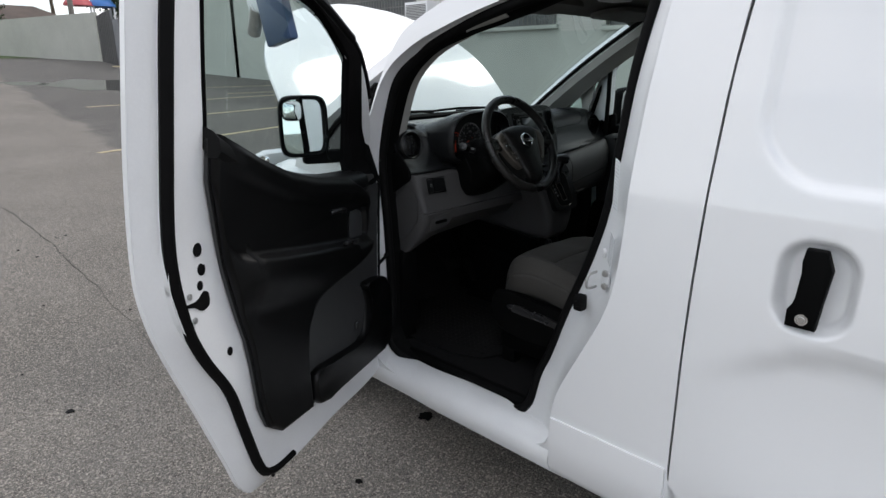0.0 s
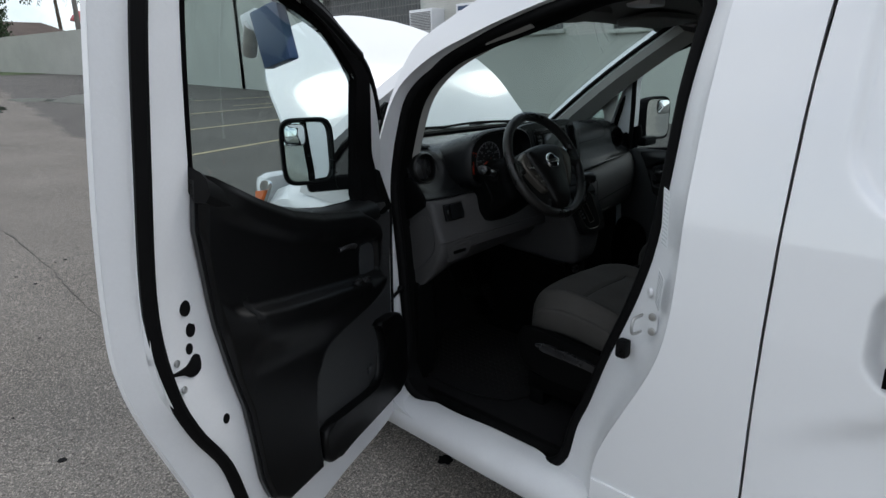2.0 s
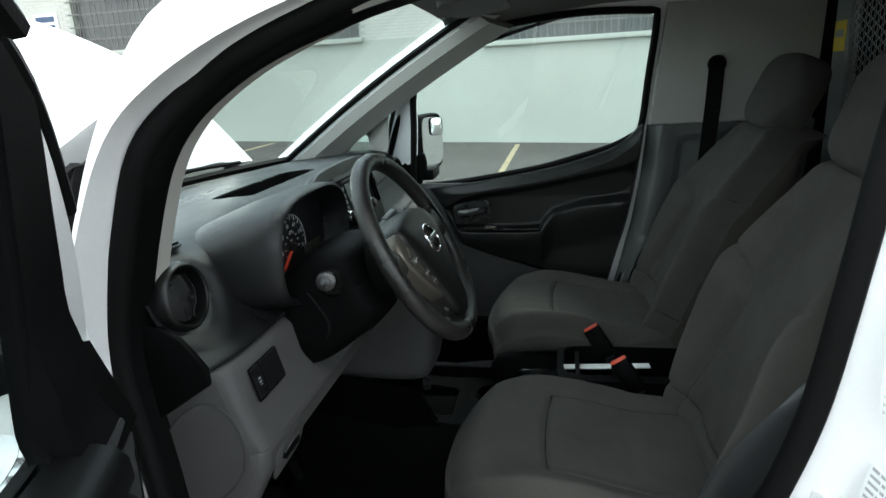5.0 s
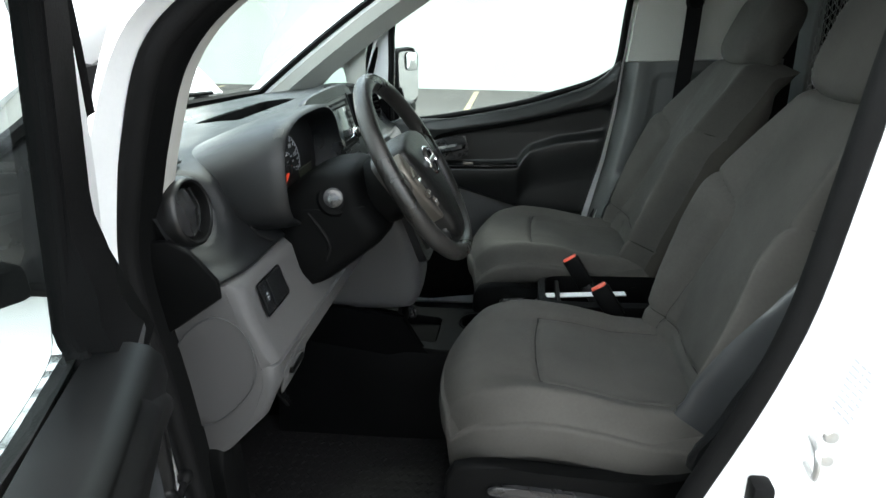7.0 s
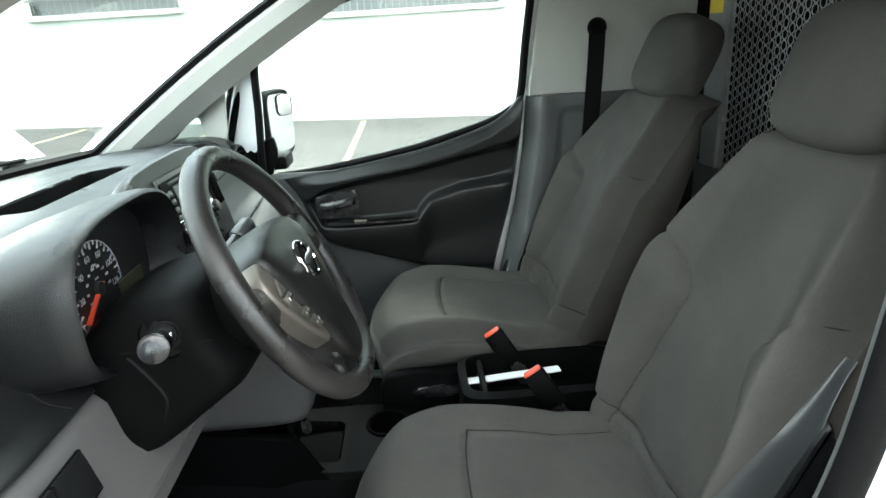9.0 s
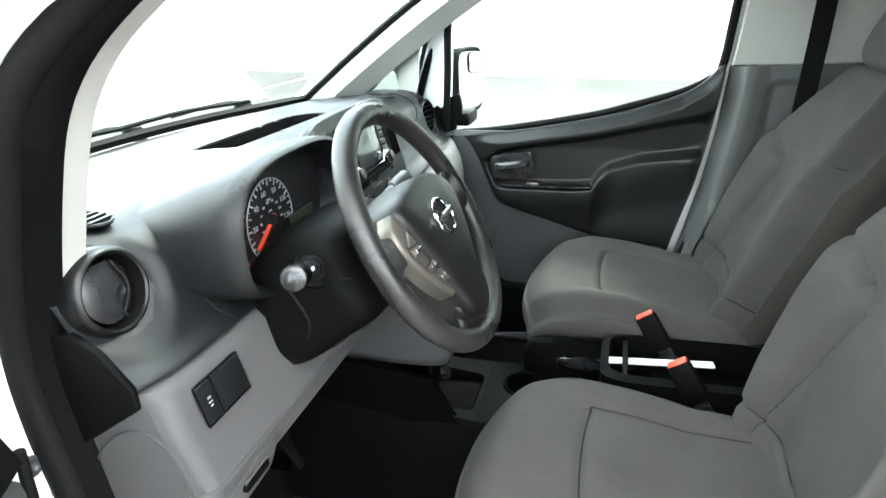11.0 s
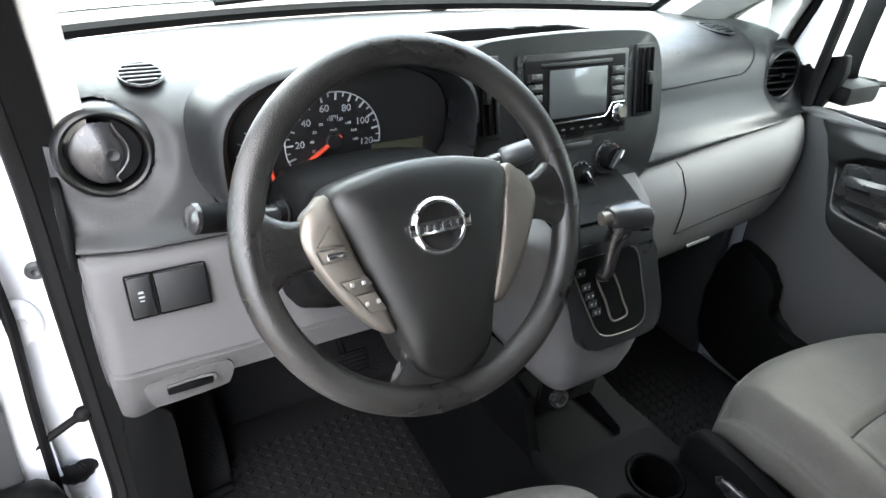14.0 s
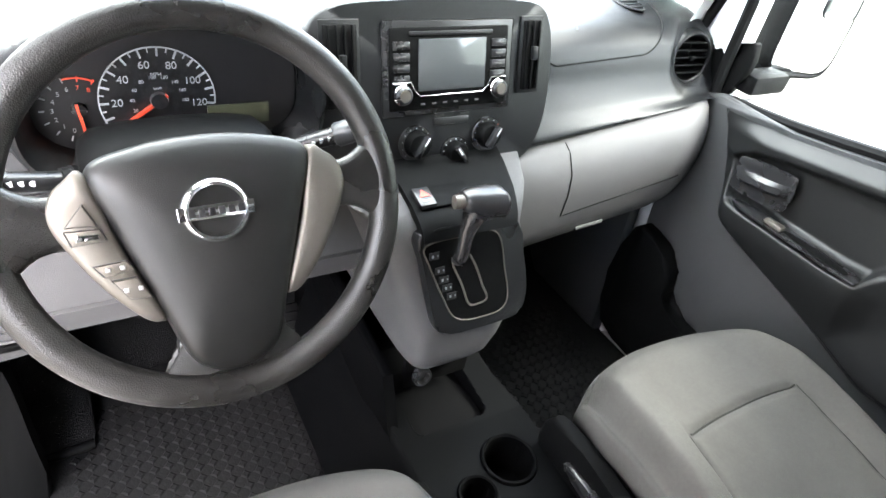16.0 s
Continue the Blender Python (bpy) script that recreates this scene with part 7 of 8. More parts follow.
rim = [WM @ V(WR * math.cos(a), WR * math.sin(a), 0) for a in [2 * math.pi * k / 120 for k in range(120)]]
part("rim", tube(B(), rim, 0.0168, 20, True), WHEEL, wheel, "worn leather rim")
half = [(0.056, 0.065), (0.100, 0.047), (0.086, -0.010), (0.060, -0.092), (0.044, -0.141), (0.022, -0.160)]
pad = [(0.0, 0.070)] + half + [(0.0, -0.164)] + [(-x, h) for x, h in reversed(half)]
pl_ = [(p.x, p.y) for p in curve([V(x, h, 0) for x, h in pad], 6, True)]
rings = [[WM @ V(x * k, (h + 0.03) * k - 0.03, off) for x, h in pl_] for k, off in ((1.02, -0.05), (1.02, -0.012), (1.005, 0.008), (0.975, 0.015), (0.90, 0.0205), (0.7, 0.026), (0.35, 0.0295), (0.02, 0.030))]
part("airbag_pad", loft(B(), rings), WHEELPAD, wheel, "black airbag pad", sharp=60)
for s in (-1, 1):
    rr = []
    for t in span(0, 1, 8):
        hh = 0.034 - 0.010 * math.sin(math.pi * t) + 0.020 * t ** 4
        rr.append(disc_loop(WM @ V(s * (0.10 + 0.078 * t), 0.004 + 0.004 * t, -0.008 + 0.008 * t), WM.to_3x3() @ V(0, 1, 0), WM.to_3x3() @ V(0, 0, 1), hh, 0.014, 20, 2.6))
    part("spoke", loft(B(), rr), WHEEL, wheel)
    blade = [(0.102, 0.047), (0.120, 0.042), (0.132, 0.030), (0.137, 0.009), (0.127, -0.019), (0.104, -0.060), (0.078, -0.092), (0.064, -0.099), (0.060, -0.090), (0.085, -0.020)]
    rings = []
    lp2 = [(p.x, p.y) for p in curve([V(x, h, 0) for x, h in blade], 5, True)]
    cx_, cy_ = 0.103, -0.02
    for k, off in ((1.0, -0.012), (1.0, 0.008), (0.96, 0.012), (0.7, 0.0145), (0.02, 0.0148)):
        rings.append([WM @ V(s * (cx_ + (x - cx_) * k), cy_ + (h - cy_) * k, off) for x, h in lp2])
    sp_ = part("spoke_cover", loft(B(), rings), SILVER, wheel, "bronze silver spoke cover", sharp=60)
    if s < 0:
        btn = ([(-0.108, 0.021), (-0.100, 0.001), (-0.124, 0.003)], [(-0.125, -0.001), (-0.098, -0.002), (-0.095, -0.013), (-0.122, -0.014)], [(-0.109, -0.035), (-0.083, -0.034), (-0.077, -0.043), (-0.102, -0.046)], [(-0.097, -0.051), (-0.077, -0.051), (-0.067, -0.072), (-0.085, -0.070)])
        for k, b in enumerate(btn):
            bx, by = sum(p[0] for p in b) / len(b), sum(p[1] for p in b) / len(b)
            part("button_gap", prism(B(), [WM @ V(bx + (x - bx) * 1.10, by + (h - by) * 1.10, 0.0142) for x, h in b], WM.to_3x3() @ V(0, 0, 0.0012)), GLOSS, sp_)
            wprism("button", b, 0.0145, 0.0045, SILVER, sp_, 0.0012, "silver wheel button")
            if k == 1:
                wprism("rocker", [(bx - 0.008, by + 0.003), (bx + 0.010, by + 0.002), (bx + 0.010, by - 0.003), (bx - 0.008, by - 0.003)], 0.019, 0.003, CHROME, sp_, 0.001)
            elif k > 1:
                for q in (-0.006, 0.006):
                    wprism("stud", [(bx + q - 0.002, by - 0.002), (bx + q + 0.002, by - 0.002), (bx + q + 0.002, by + 0.002), (bx + q - 0.002, by + 0.002)], 0.019, 0.0012, STEEL, sp_, 0.0005)
lw = [(-0.046, -0.118), (0.046, -0.118), (0.054, -0.148), (0.082, -0.170), (0.0, -0.188), (-0.082, -0.170), (-0.054, -0.148)]
wprism("lower_spoke", lw, -0.014, 0.016, WHEELPAD, wheel, 0.007, "", 5)
ring = [WM @ V(0.028 * math.cos(a), 0.027 * math.sin(a), 0.0315) for a in [2 * math.pi * k / 48 for k in range(48)]]
em = part("emblem", tube(B(), ring, 0.0045, 8, True, 0.7), CHROME, wheel, "chrome ring emblem")
part("bar", box(B(), (0, 0, 0.033), (0.070, 0.0135, 0.004), WM, 0.001), CHROME, em)
for k in range(6):
    part("bar_mark", box(B(), (-0.0225 + 0.009 * k, 0, 0.0352), (0.006, 0.0075, 0.0008), WM, 0.0002), GLOSS, em)
part("pad_print", box(B(), (0.004, -0.062, 0.0285), (0.018, 0.006, 0.0012), WM, 0.0003), WHEEL, wheel)

# steering column with stalks
column = thing("steering_column", "black plastic steering column shroud with two stalks", "steering column")
prof = curve([V(0, y, z) for y, z in ((0.150, 1.238), (0.122, 1.18), (0.095, 1.112), (0.15, 1.060), (0.25, 0.998), (0.305, 1.05), (0.31, 1.12), (0.30, 1.18), (0.23, 1.232))], 5, True)
pc_ = V(0, 0.205, 1.155)
rings = []
for x, k in ((-0.108, 0.55), (-0.104, 0.78), (-0.090, 0.93), (-0.06, 1.0), (0.0, 1.03), (0.06, 1.0), (0.090, 0.93), (0.104, 0.78), (0.108, 0.55)):
    rings.append([V(-0.360 + x, pc_.y + (p.y - pc_.y) * k, pc_.z + (p.z - pc_.z) * k) for p in prof])
part("shroud", loft(B(), rings), TRIM, column, "black plastic shroud", sharp=50)
part("shroud_joint", tube(B(), [V(-0.360 + x, y, z) for x, y, z in ((-0.101, 0.125, 1.175), (-0.108, 0.18, 1.17), (-0.107, 0.24, 1.17), (-0.098, 0.29, 1.165))], 0.0015, 5), RUBBER, column)
part("hub_cover", tube(B(), [WM @ V(0, 0, -0.014), WM @ V(0, -0.004, -0.05), WM @ V(0, -0.008, -0.085), WM @ V(0, -0.01, -0.11)], [0.066, 0.070, 0.068, 0.062], 40), TRIM, column, "round black hub cover")
part("crescent_slot", tube(B(), curve([(-0.4655, 0.235, 1.165), (-0.4675, 0.209, 1.129), (-0.4675, 0.196, 1.098), (-0.4640, 0.208, 1.066)], 6), [0.001] + [0.004] * 17 + [0.001], 8), RUBBER, column, "dark curved slot")
for s in (-1, 1):
    a, b = (V(-0.452, 0.182, 1.188), V(-0.580, 0.145, 1.226)) if s < 0 else (V(-0.268, 0.18, 1.195), V(-0.145, 0.140, 1.243))
    d = (b - a).normalized()
    part("boot_collar", tube(B(), [a - d * 0.006, a + d * 0.010, a + d * 0.014, a + d * 0.012], [0.036, 0.034, 0.030, 0.024], 28), TRIM, column)
    part("stalk_boot", tube(B(), [a + d * 0.004, a + d * 0.018, a + d * 0.019, a + d * 0.026, a + d * 0.027, a + d * 0.036], [0.022, 0.021, 0.017, 0.017, 0.015, 0.014], 22), RUBBER, column)
    st = part("stalk", tube(B(), [a, a.lerp(b, 0.4), a.lerp(b, 0.72)], [0.012, 0.0105, 0.0115], 16), GLOSS, column, "black control stalk")
    e = a.lerp(b, 0.66)
    L = (b - e).length
    if s < 0:
        part("stalk_head", tube(B(), [e, e + d * 0.004, e + d * (L - 0.010), e + d * (L - 0.008)], [0.0125, 0.0158, 0.0165, 0.015], 16), TRIM, st)
        part("stalk_end", tube(B(), [e + d * (L - 0.010), e + d * (L - 0.008), e + d * (L - 0.003), e + d * L], [0.014, 0.0172, 0.0165, 0.012], 16), GLOSS, st, "satin black turning end")
    else:
        part("stalk_head", tube(B(), [e, e + d * 0.004, e + d * (L - 0.006), e + d * L], [0.0125, 0.0155, 0.0145, 0.010], 16), SATIN, st, "satin grey stalk head")
    for k in range(3):
        part("print", box(B(), e - d * (0.010 + 0.010 * k) + V(0, -0.0105, 0.0035), (0.005, 0.002, 0.005)), WHITE_MARK, st)

# switch plates beside the column
sw = thing("dash_switches", "black switch and blank cover in the grey lower dash", "switch")
for x0, x1, m, nm in ((-0.652, -0.625, DASH, "switch"), (-0.620, -0.560, DASH, "blank_cover")):
    bm = prism(B(), [V(x0, 0.2665, 1.094), V(x1, 0.2665, 1.094), V(x1, 0.2535, 1.043), V(x0, 0.2535, 1.043)], (0, -0.005, 0.001), 0.0015)
    o = part(nm, bm, m, sw)
    part("frame", tube(B(), resample([V(x, 0.2530 + (z - 1.043) * 0.255 - 0.001, z) for x, z in ((x0 - 0.0015, 1.0965), (x1 + 0.0015, 1.0965), (x1 + 0.0015, 1.0405), (x0 - 0.0015, 1.0405))], 60), 0.0014, 6, True), TRIM, o)
    if nm == "switch":
        for z, w, h in ((1.076, 0.006, 0.0032), (1.070, 0.007, 0.002), (1.065, 0.005, 0.0013)):
            part("print", box(B(), ((x0 + x1) / 2, 0.2535 + (z - 1.043) * 0.255 - 0.0062, z), (w, 0.001, h)), GAUGE, o)
lid = thing("coin_pocket", "grey plastic pocket lid with finger slot under the dash", "pocket lid")
part("lid", prism(B(), curve([V(x, 0.2335 + 0.30 * max(0, 0.953 - z) ** 1.05, z) for x, z in ((-0.661, 0.930), (-0.658, 0.944), (-0.640, 0.949), (-0.565, 0.955), (-0.549, 0.949), (-0.546, 0.932), (-0.552, 0.905), (-0.563, 0.897), (-0.642, 0.890), (-0.655, 0.897))], 3, True), (0, -0.0035, 0), 0.0012), GREY, lid)
part("finger_slot", box(B(), (-0.605, 0.2345, 0.925), (0.060, 0.010, 0.012), bevel=0.003), TRIM, lid)
part("slot_lip", tube(B(), curve([(-0.634, 0.2325, 0.9335), (-0.60, 0.2325, 0.9355), (-0.574, 0.2325, 0.9335), (-0.571, 0.2335, 0.924)], 4), 0.0022, 6), GREY, lid)


# ---- seats ----
def seat(cx, zc, back_y, mirror_side, label):
    """A cloth bucket seat, its cushion, bolsters, backrest, headrest and plastic base."""
    st = thing("seat", label, "seat", "front seats")
    W = 0.224
    lift = 0.024 if cx < 0 else 0.004

    def cushion(u, v):
        # u across -1..1, v from front 0 to back 1
        x = cx + u * W * (0.99 + 0.03 * math.sin(math.pi * v)) * (1 - 0.22 * max(0, 1 - v / 0.24) ** 2.4)
        y = 0.000 - 0.035 * abs(u) ** 2.5 - 0.56 * v
        z = zc + lift + 0.018 * math.sin(math.pi * min(v * 1.5, 1)) - 0.055 * v + 0.024 * smooth(0.5, 0.9, abs(u)) * smooth(0.05, 0.3, v) - 0.055 * smooth(0.80, 1.0, abs(u)) ** 2 - 0.060 * max(0, 1 - v / 0.14) ** 2
        z -= 0.007 * math.exp(-((abs(u) - 0.58 - 0.1 * v) / 0.016) ** 2) * smooth(0.3, 0.4, v) + 0.008 * math.exp(-((v - 0.36) / 0.012) ** 2) * (1 if abs(u) < 0.60 else 0)
        z += 0.002 * noise.noise(V(x, y, 0) * 9) + 0.0012 * noise.noise(V(x, y, 3) * 26)
        return V(x, y, z)
    us, vs = span(-1, 1, 110), span(0, 1, 100)
    bm = sheet(B(), cushion, us, vs)
    # skirt
    edge = [cushion(u, 0) for u in us] + [cushion(1, v) for v in vs[1:]] + [cushion(u, 1) for u in reversed(us[:-1])] + [cushion(-1, v) for v in reversed(vs[1:-1])]
    c = V(cx, -0.28, 0)
    rings = [edge]
    for k, dz in ((1.018, -0.014), (1.026, -0.030 - lift * 0.5), (1.020, -0.048 - lift), (0.985, -0.060 - lift)):
        rings.append([V(c.x + (p.x - c.x) * k, c.y + (p.y - c.y) * k, p.z + dz) for p in edge])
    loft(bm, rings, True, True)
    part("cushion", bm, CLOTH, st, sharp=70)
    part("seam", tube(B(), [cushion(u, 0.36) + V(0, 0, 0.0002) for u in span(-0.6, 0.6, 40)], 0.0021, 5), SEAM, st)
    for s in (-1, 1):
        part("seam", tube(B(), [cushion(s * (0.58 + 0.1 * v), v) + V(0, 0, 0.0002) for v in span(0.36, 0.98, 40)], 0.0021, 5), SEAM, st)
    base = [V(c.x + (p.x - c.x) * 0.98, c.y + (p.y - c.y) * 0.985, 0) for p in edge]
    bm = B()
    loft(bm, [[V(p.x, p.y, zc - 0.088 - 0.035 * smooth(0, -0.5, p.y)) for p in base], [V(cx + (p.x - cx) * 1.03, p.y - 0.006, zc - 0.13) for p in base], [V(cx + (p.x - cx) * 0.98, p.y - 0.02, zc - 0.26) for p in base]])
    part("seat_base", bm, TRIM, st, "black plastic seat base")
    for s in (-1, 1):
        part("side_cover", prism(B(), curve([V(cx + s * 0.228, y, z) for y, z in ((-0.045, zc - 0.095), (-0.25, zc - 0.10), (-0.46, zc - 0.105), (-0.56, zc - 0.06), (-0.64, zc - 0.07), (-0.62, zc - 0.20), (-0.3, zc - 0.25), (-0.06, zc - 0.235))], 4, True), (s * 0.03, 0, 0), 0.01, 3), TRIM, st)
        part("lever", prism(B(), curve([V(cx + s * 0.259, y, z) for y, z in ((-0.13, zc - 0.125), (-0.30, zc - 0.135), (-0.44, zc - 0.165), (-0.44, zc - 0.182), (-0.30, zc - 0.160), (-0.13, zc - 0.150))], 4, True), (s * 0.012, 0, 0), 0.004), GLOSS, st)
        for y in (-0.08, -0.52):
            part("rail_foot", box(B(), (cx + s * 0.19, y, 0.435), (0.05, 0.06, 0.06), bevel=0.006), TRIM, st)
        part("rail", box(B(), (cx + s * 0.19, -0.30, zc - 0.31), (0.045, 0.52, 0.06), bevel=0.006), TRIM, st)
    # backrest
    lean = math.atan2(0.235 if cx < 0 else 0.30, 0.66)
    zb, H = zc - 0.075, 0.70
    U, F = V(0, -math.sin(lean), math.cos(lean)), V(0, math.cos(lean), math.sin(lean))

    def wing(v):
        """Where the seam between the middle panel and the side wing runs, as a share of the half width."""
        return lerp_table([(0, 0.80), (0.10, 0.76), (0.30, 0.62), (0.52, 0.47), (0.56, 0.50), (0.64, 0.86), (0.68, 1.05)], v)

    def back(u, v, f):
        w = W * lerp_table([(0, 0.90), (0.10, 0.97), (0.28, 1.05), (0.45, 1.07), (0.58, 1.03), (0.68, 0.96), (0.80, 0.87), (0.90, 0.74), (0.96, 0.62), (1, 0.48)], v)
        p = V(cx + u * w, back_y, zb) + U * (H * v)
        a, k = abs(u), wing(v)
        bol = 0.052 * smooth(min(k, 0.6) - 0.08, 0.92, a) * smooth(1.0, 0.55, v) * smooth(-0.2, 0.08, v) + 0.010 * smooth(k, k + 0.10, a) * smooth(0.66, 0.58, v)
        bol += 0.02 * math.sin(math.pi * v) - 0.085 * smooth(0.84, 1.0, a) ** 2 - 0.06 * smooth(0.9, 1.0, v) ** 2
        bol += 0.0028 * noise.noise(p * 8) + 0.0014 * noise.noise(p * 25)
        bol -= 0.010 * math.exp(-((a - k) / 0.022) ** 2) * smooth(0.70, 0.64, v)
        bol -= 0.008 * math.exp(-((v - 0.115 - 0.03 * a) / 0.010) ** 2)
        return p + F * (bol if f else -0.125 + 0.02 * a) - U * (0 if f else 0.05 * smooth(0.82, 1.0, v) + 0.02 * a * smooth(0.7, 1.0, v))
    bm = sheet(B(), lambda u, v: back(u, v, True), us, span(0, 1, 90))
    part("backrest", bm, CLOTH, st, sharp=70)
    for s in (-1, 1):
        part("seam", tube(B(), [back(s * wing(v), v, True) + F * 0.0005 for v in span(0.02, 0.66, 60)], 0.0017, 5), SEAM, st)
    part("seam", tube(B(), [back(u, 0.115 + 0.03 * abs(u), True) + F * 0.0005 for u in span(-0.98, 0.98, 60)], 0.0017, 5), SEAM, st)
    bm = B()
    ring_f = [back(-1, v, True) for v in span(0, 1, 60)] + [back(u, 1, True) for u in us[1:]] + [back(1, v, True) for v in reversed(span(0, 1, 60)[:-1])]
    ring_b = [back(-1, v, False) for v in span(0, 1, 60)] + [back(u, 1, False) for u in us[1:]] + [back(1, v, False) for v in reversed(span(0, 1, 60)[:-1])]
    def bulge(t):
        return [a.lerp(b, t) + V((0.016 if a.x > cx else -0.016) * math.sin(math.pi * t), 0, 0) for a, b in zip(ring_f, ring_b)]
    loft(bm, [bulge(t) for t in (0, 0.12, 0.3, 0.5, 0.75, 1.0)], False, False)
    part("side_cloth", bm, CLOTH_DARK, st, sharp=70)
    part("back_shell", sheet(B(), lambda u, v: back(u, v, False), span(-1, 1, 16), span(0, 1, 16)), TRIM, st)
    for s in (-mirror_side,):
        rr = []
        for t in span(0, 1, 14):
            p = back(s * 0.97, 0.02 + 0.50 * t, True)
            w = 0.030 * math.sin(math.pi * min(t * 0.9 + 0.12, 1)) + 0.004
            q = p - F * (0.035 + 0.045 * t) + V(s * (0.012 + 0.008 * math.sin(math.pi * t)), 0, 0)
            rr.append([q + F * w, q + V(s * 0.012, 0, 0), q - F * w, q - V(s * 0.01, 0, 0)])
        part("side_strip", sheet(B(), lambda a, v: back(s * (0.87 + 0.12 * (v / 0.62) ** 1.3 + (0.13 - 0.12 * (v / 0.62) ** 1.3) * a), v, True) + F * (0.012 * math.sin(math.pi * min(1, a + 0.08)) + 0.004) + V(s * 0.008 * a, 0, 0), span(0, 1, 10), span(0.0, 0.62, 28)), SATIN, st, "satin black plastic edge strip")
        part("recliner_strip", loft(B(), [curve(r, 3, True) for r in rr]), SATIN, st, "satin black plastic side strip")
        part("hinge_cover", prism(B(), curve([V(cx + s * 0.228, y, z) for y, z in ((back_y + 0.03, zb + 0.0), (back_y - 0.02, zb + 0.10), (back_y - 0.10, zb + 0.30), (back_y - 0.13, zb + 0.31), (back_y - 0.14, zb + 0.05), (back_y - 0.06, zb - 0.04))], 4, True), (s * 0.022, 0, 0), 0.008, 3), DASH, st, "black recliner cover")
    # headrest
    hc = V(cx, back_y, zb) + U * (H + 0.062) - F * 0.03
    rings = []
    for t in span(-1, 1, 18):
        k = (1 - abs(t) ** 5) ** (1 / 5) if abs(t) < 1 else 0.02
        rings.append(disc_loop(hc + V(t * 0.130, 0, 0), F, U, 0.060 * max(k, 0.05), 0.108 * max(k, 0.05) * (1 - 0.10 * t * t), 36, 3.8))
    part("headrest", loft(B(), rings), CLOTH, st, sharp=70)
    for s in (-1, 1):
        part("headrest_post", cyl(B(), hc - U * 0.19 + V(s * 0.06, 0, 0), hc + V(s * 0.06, 0, 0), 0.007, seg=12), CHROME, st)
    return st


seat(-0.345, 0.80, -0.50, 1, "charcoal cloth driver's seat with black plastic base")
seat(0.42, 0.83, -0.50, -1, "charcoal cloth passenger seat with black plastic base")


def buckle(x, y, z, lean):
    b = thing("seat_belt_buckle", "black seat belt buckle with red release button", "seat belt buckle", "buckles")
    m = Matrix.Translation((x, y, z)) @ Matrix.Rotation(radians(lean), 4, "X") @ Matrix.Rotation(radians(8), 4, "Y")
    part("case", box(B(), (0, 0, -0.045), (0.024, 0.048, 0.095), m, 0.006), TRIM, b)
    part("release", box(B(), (0, 0, 0.002), (0.019, 0.040, 0.010), m, 0.003), RED, b, "red release button")
    part("strap", box(B(), (0, 0, -0.13), (0.010, 0.034, 0.10), m, 0.003), GLOSS, b)


buckle(-0.022, -0.375, 0.824, -32)
buckle(0.178, -0.315, 0.825, -32)

# passenger belt
belt = thing("seat_belt", "black seat belt hanging from the rear pillar", "seat belt")
pts = curve([(0.655, -0.712, 1.51), (0.657, -0.705, 1.36), (0.66, -0.685, 1.11), (0.66, -0.645, 0.92), (0.662, -0.585, 0.78)], 6)
part("webbing", loft(B(), [[p + V(-0.002, -0.024, 0), p + V(-0.002, 0.024, 0), p + V(0.002, 0.024, 0), p + V(0.002, -0.024, 0)] for p in pts]), RUBBER, belt)
part("guide", lathe(B(), [(0.001, 0.02), (0.022, 0.02), (0.028, 0.008), (0.028, 0)], Matrix.Translation((0.672, -0.715, 1.525)) @ Matrix.Rotation(radians(-90), 4, "Y"), 24), TRIM, belt)
part("latch_plate", box(B(), (0.655, -0.585, 0.81), (0.006, 0.05, 0.07), bevel=0.002), CHROME, belt, "chrome latch tongue")
part("stop_button", lathe(B(), [(0.001, 0.006), (0.007, 0.005), (0.008, 0)], Matrix.Translation((0.657, -0.685, 1.11)) @ Matrix.Rotation(radians(-90), 4, "Y"), 12), TRIM, belt)

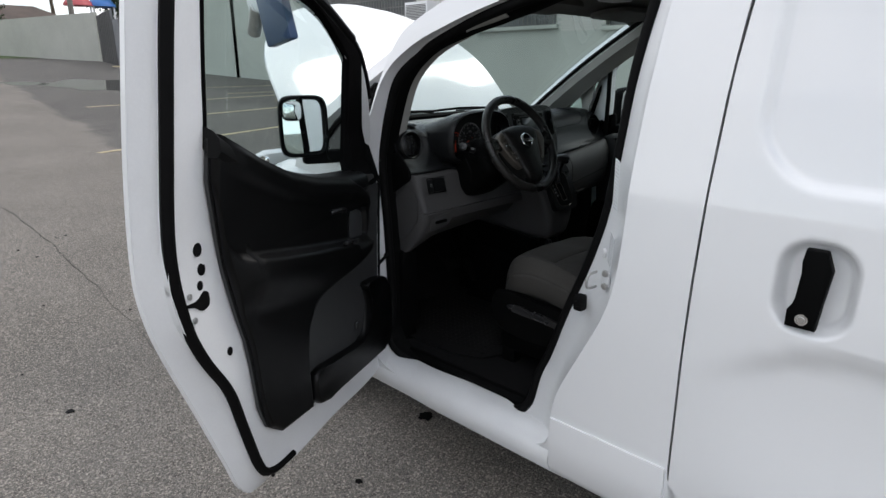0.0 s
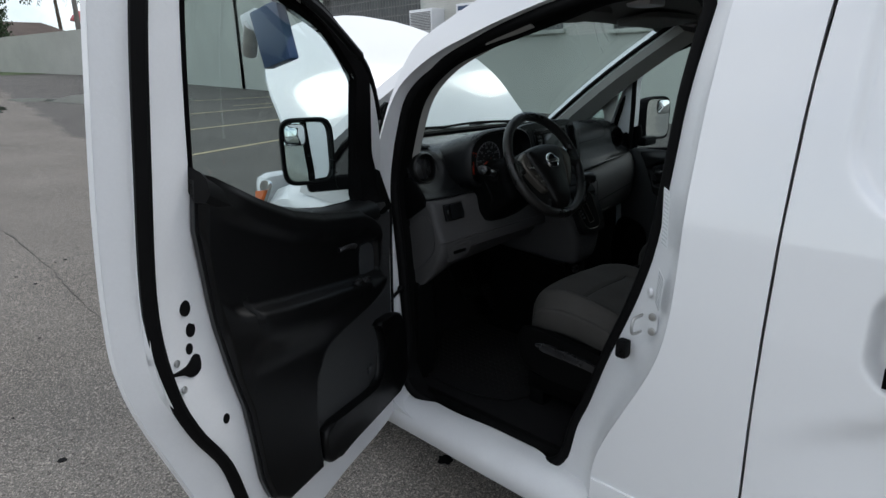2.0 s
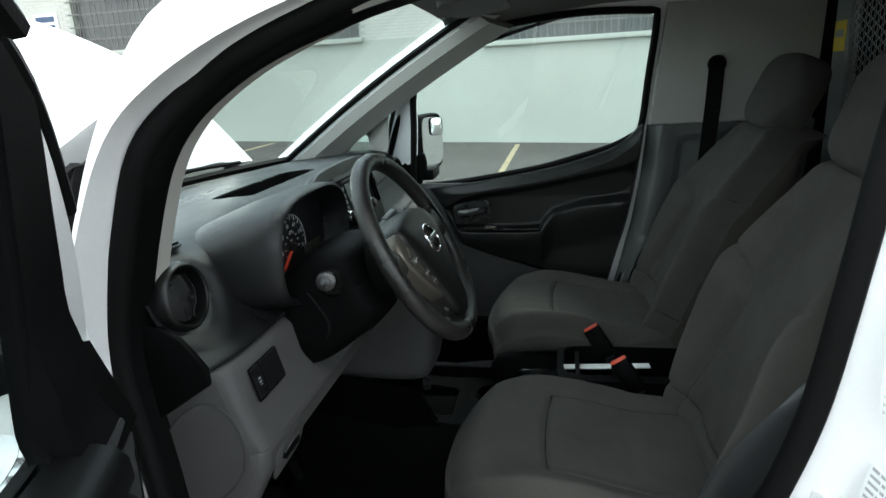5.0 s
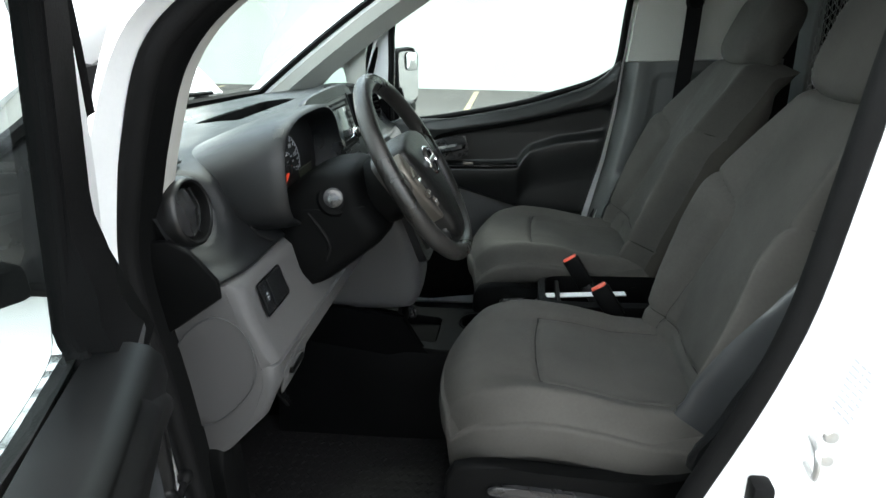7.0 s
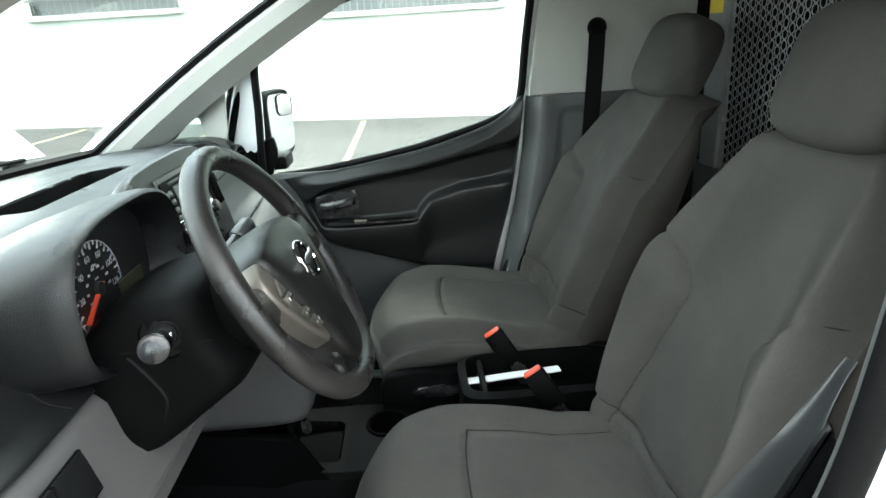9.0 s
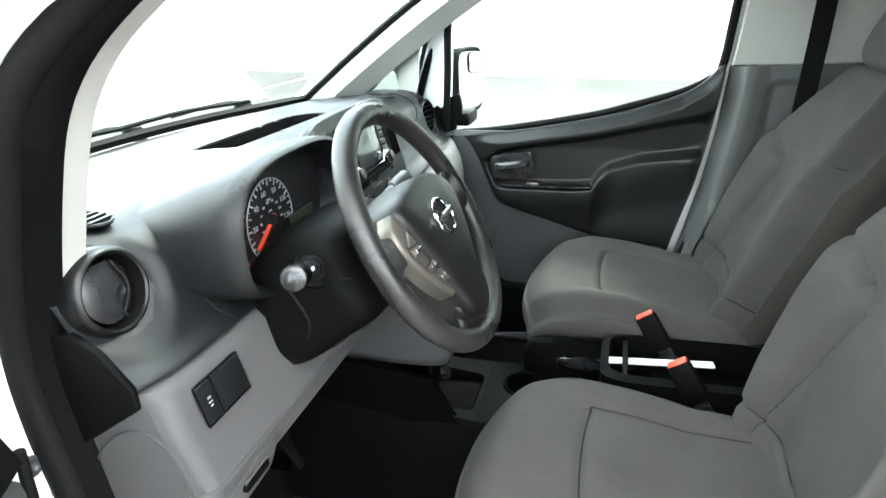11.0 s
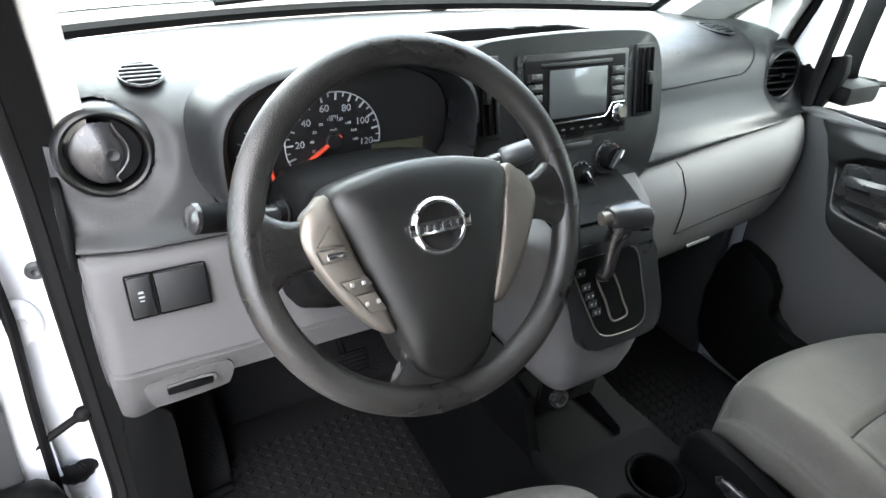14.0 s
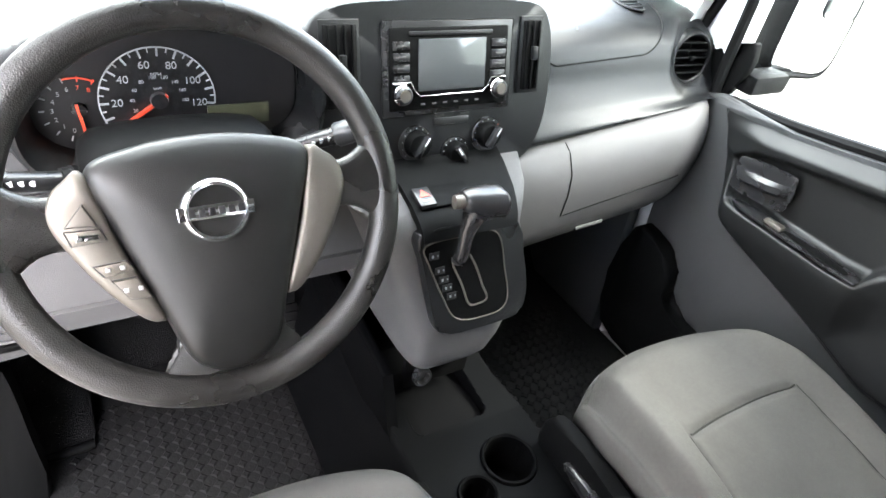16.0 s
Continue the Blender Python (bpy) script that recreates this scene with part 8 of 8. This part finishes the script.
# floor mats with raised lozenges
for cx in (-0.38, 0.42):
    mt = thing("floor_mat", "black ribbed rubber floor mat", "floor mat", "floor mats")
    part("sheet", prism(B(), curve([V(cx - 0.24, 0.55, 0.415), V(cx + 0.22, 0.55, 0.415), V(cx + 0.23, 0.0, 0.415), V(cx - 0.25, 0.0, 0.415)], 4, True), (0, 0, 0.006)), MAT, mt)
    vs, fs = [], []
    for i in range(17):
        for j in range(20):
            x, y = cx - 0.215 + 0.0265 * i, 0.02 + 0.0265 * j
            k = len(vs)
            w = 0.0115
            for dx, dy in ((-w, 0), (0, -w), (w, 0), (0, w)):
                vs.append((x + dx, y + dy, 0.4225))
            for dx, dy in ((-w * 0.6, 0), (0, -w * 0.6), (w * 0.6, 0), (0, w * 0.6)):
                vs.append((x + dx, y + dy, 0.4245))
            fs += [(k + a, k + (a + 1) % 4, k + 4 + (a + 1) % 4, k + 4 + a) for a in range(4)] + [(k + 4, k + 5, k + 6, k + 7)]
    me = bpy.data.meshes.new("tread")
    me.from_pydata(vs, [], fs)
    me.materials.append(MAT)
    o = new("tread", me)
    o.parent = mt
    tagged(o, kind="stuff")

# pedals and footrest
for nm, x, w, h, lab in (("brake_pedal", -0.27, 0.085, 0.055, "black ribbed rubber brake pedal"), ("accelerator_pedal", -0.13, 0.045, 0.12, "black plastic accelerator pedal")):
    pd = thing(nm, lab, "pedal")
    m_ = Matrix.Translation((x, 0.50, 0.61 if w > 0.05 else 0.55)) @ Matrix.Rotation(radians(55), 4, "X")
    pp = part("pad", box(B(), (0, 0, 0), (w, h, 0.012), m_, 0.004), RUBBER, pd)
    for k in range(5):
        part("rib", box(B(), (0, (k - 2) * h / 6, 0.008), (w * 0.8, 0.005, 0.005), m_, 0.001), RUBBER, pp)
    part("arm", tube(B(), curve([m_ @ V(0, 0, -0.004), m_ @ V(0, 0.05, -0.05), (x, 0.66, 0.80), (x, 0.70, 0.95)], 4), 0.009, 8), TRIM, pd)
rest = thing("footrest", "black carpeted footrest beside the pedals", "footrest")
part("pad", prism(B(), [V(-0.69, 0.43, 0.42), V(-0.69, 0.64, 0.42), V(-0.69, 0.64, 0.58), V(-0.69, 0.58, 0.54)], (0.14, 0, 0), 0.025, 4), FLOOR, rest)
part("heel_edge", tube(B(), [(-0.682, 0.442, 0.43), (-0.62, 0.435, 0.432), (-0.558, 0.442, 0.43)], 0.010, 10), TRIM, rest)
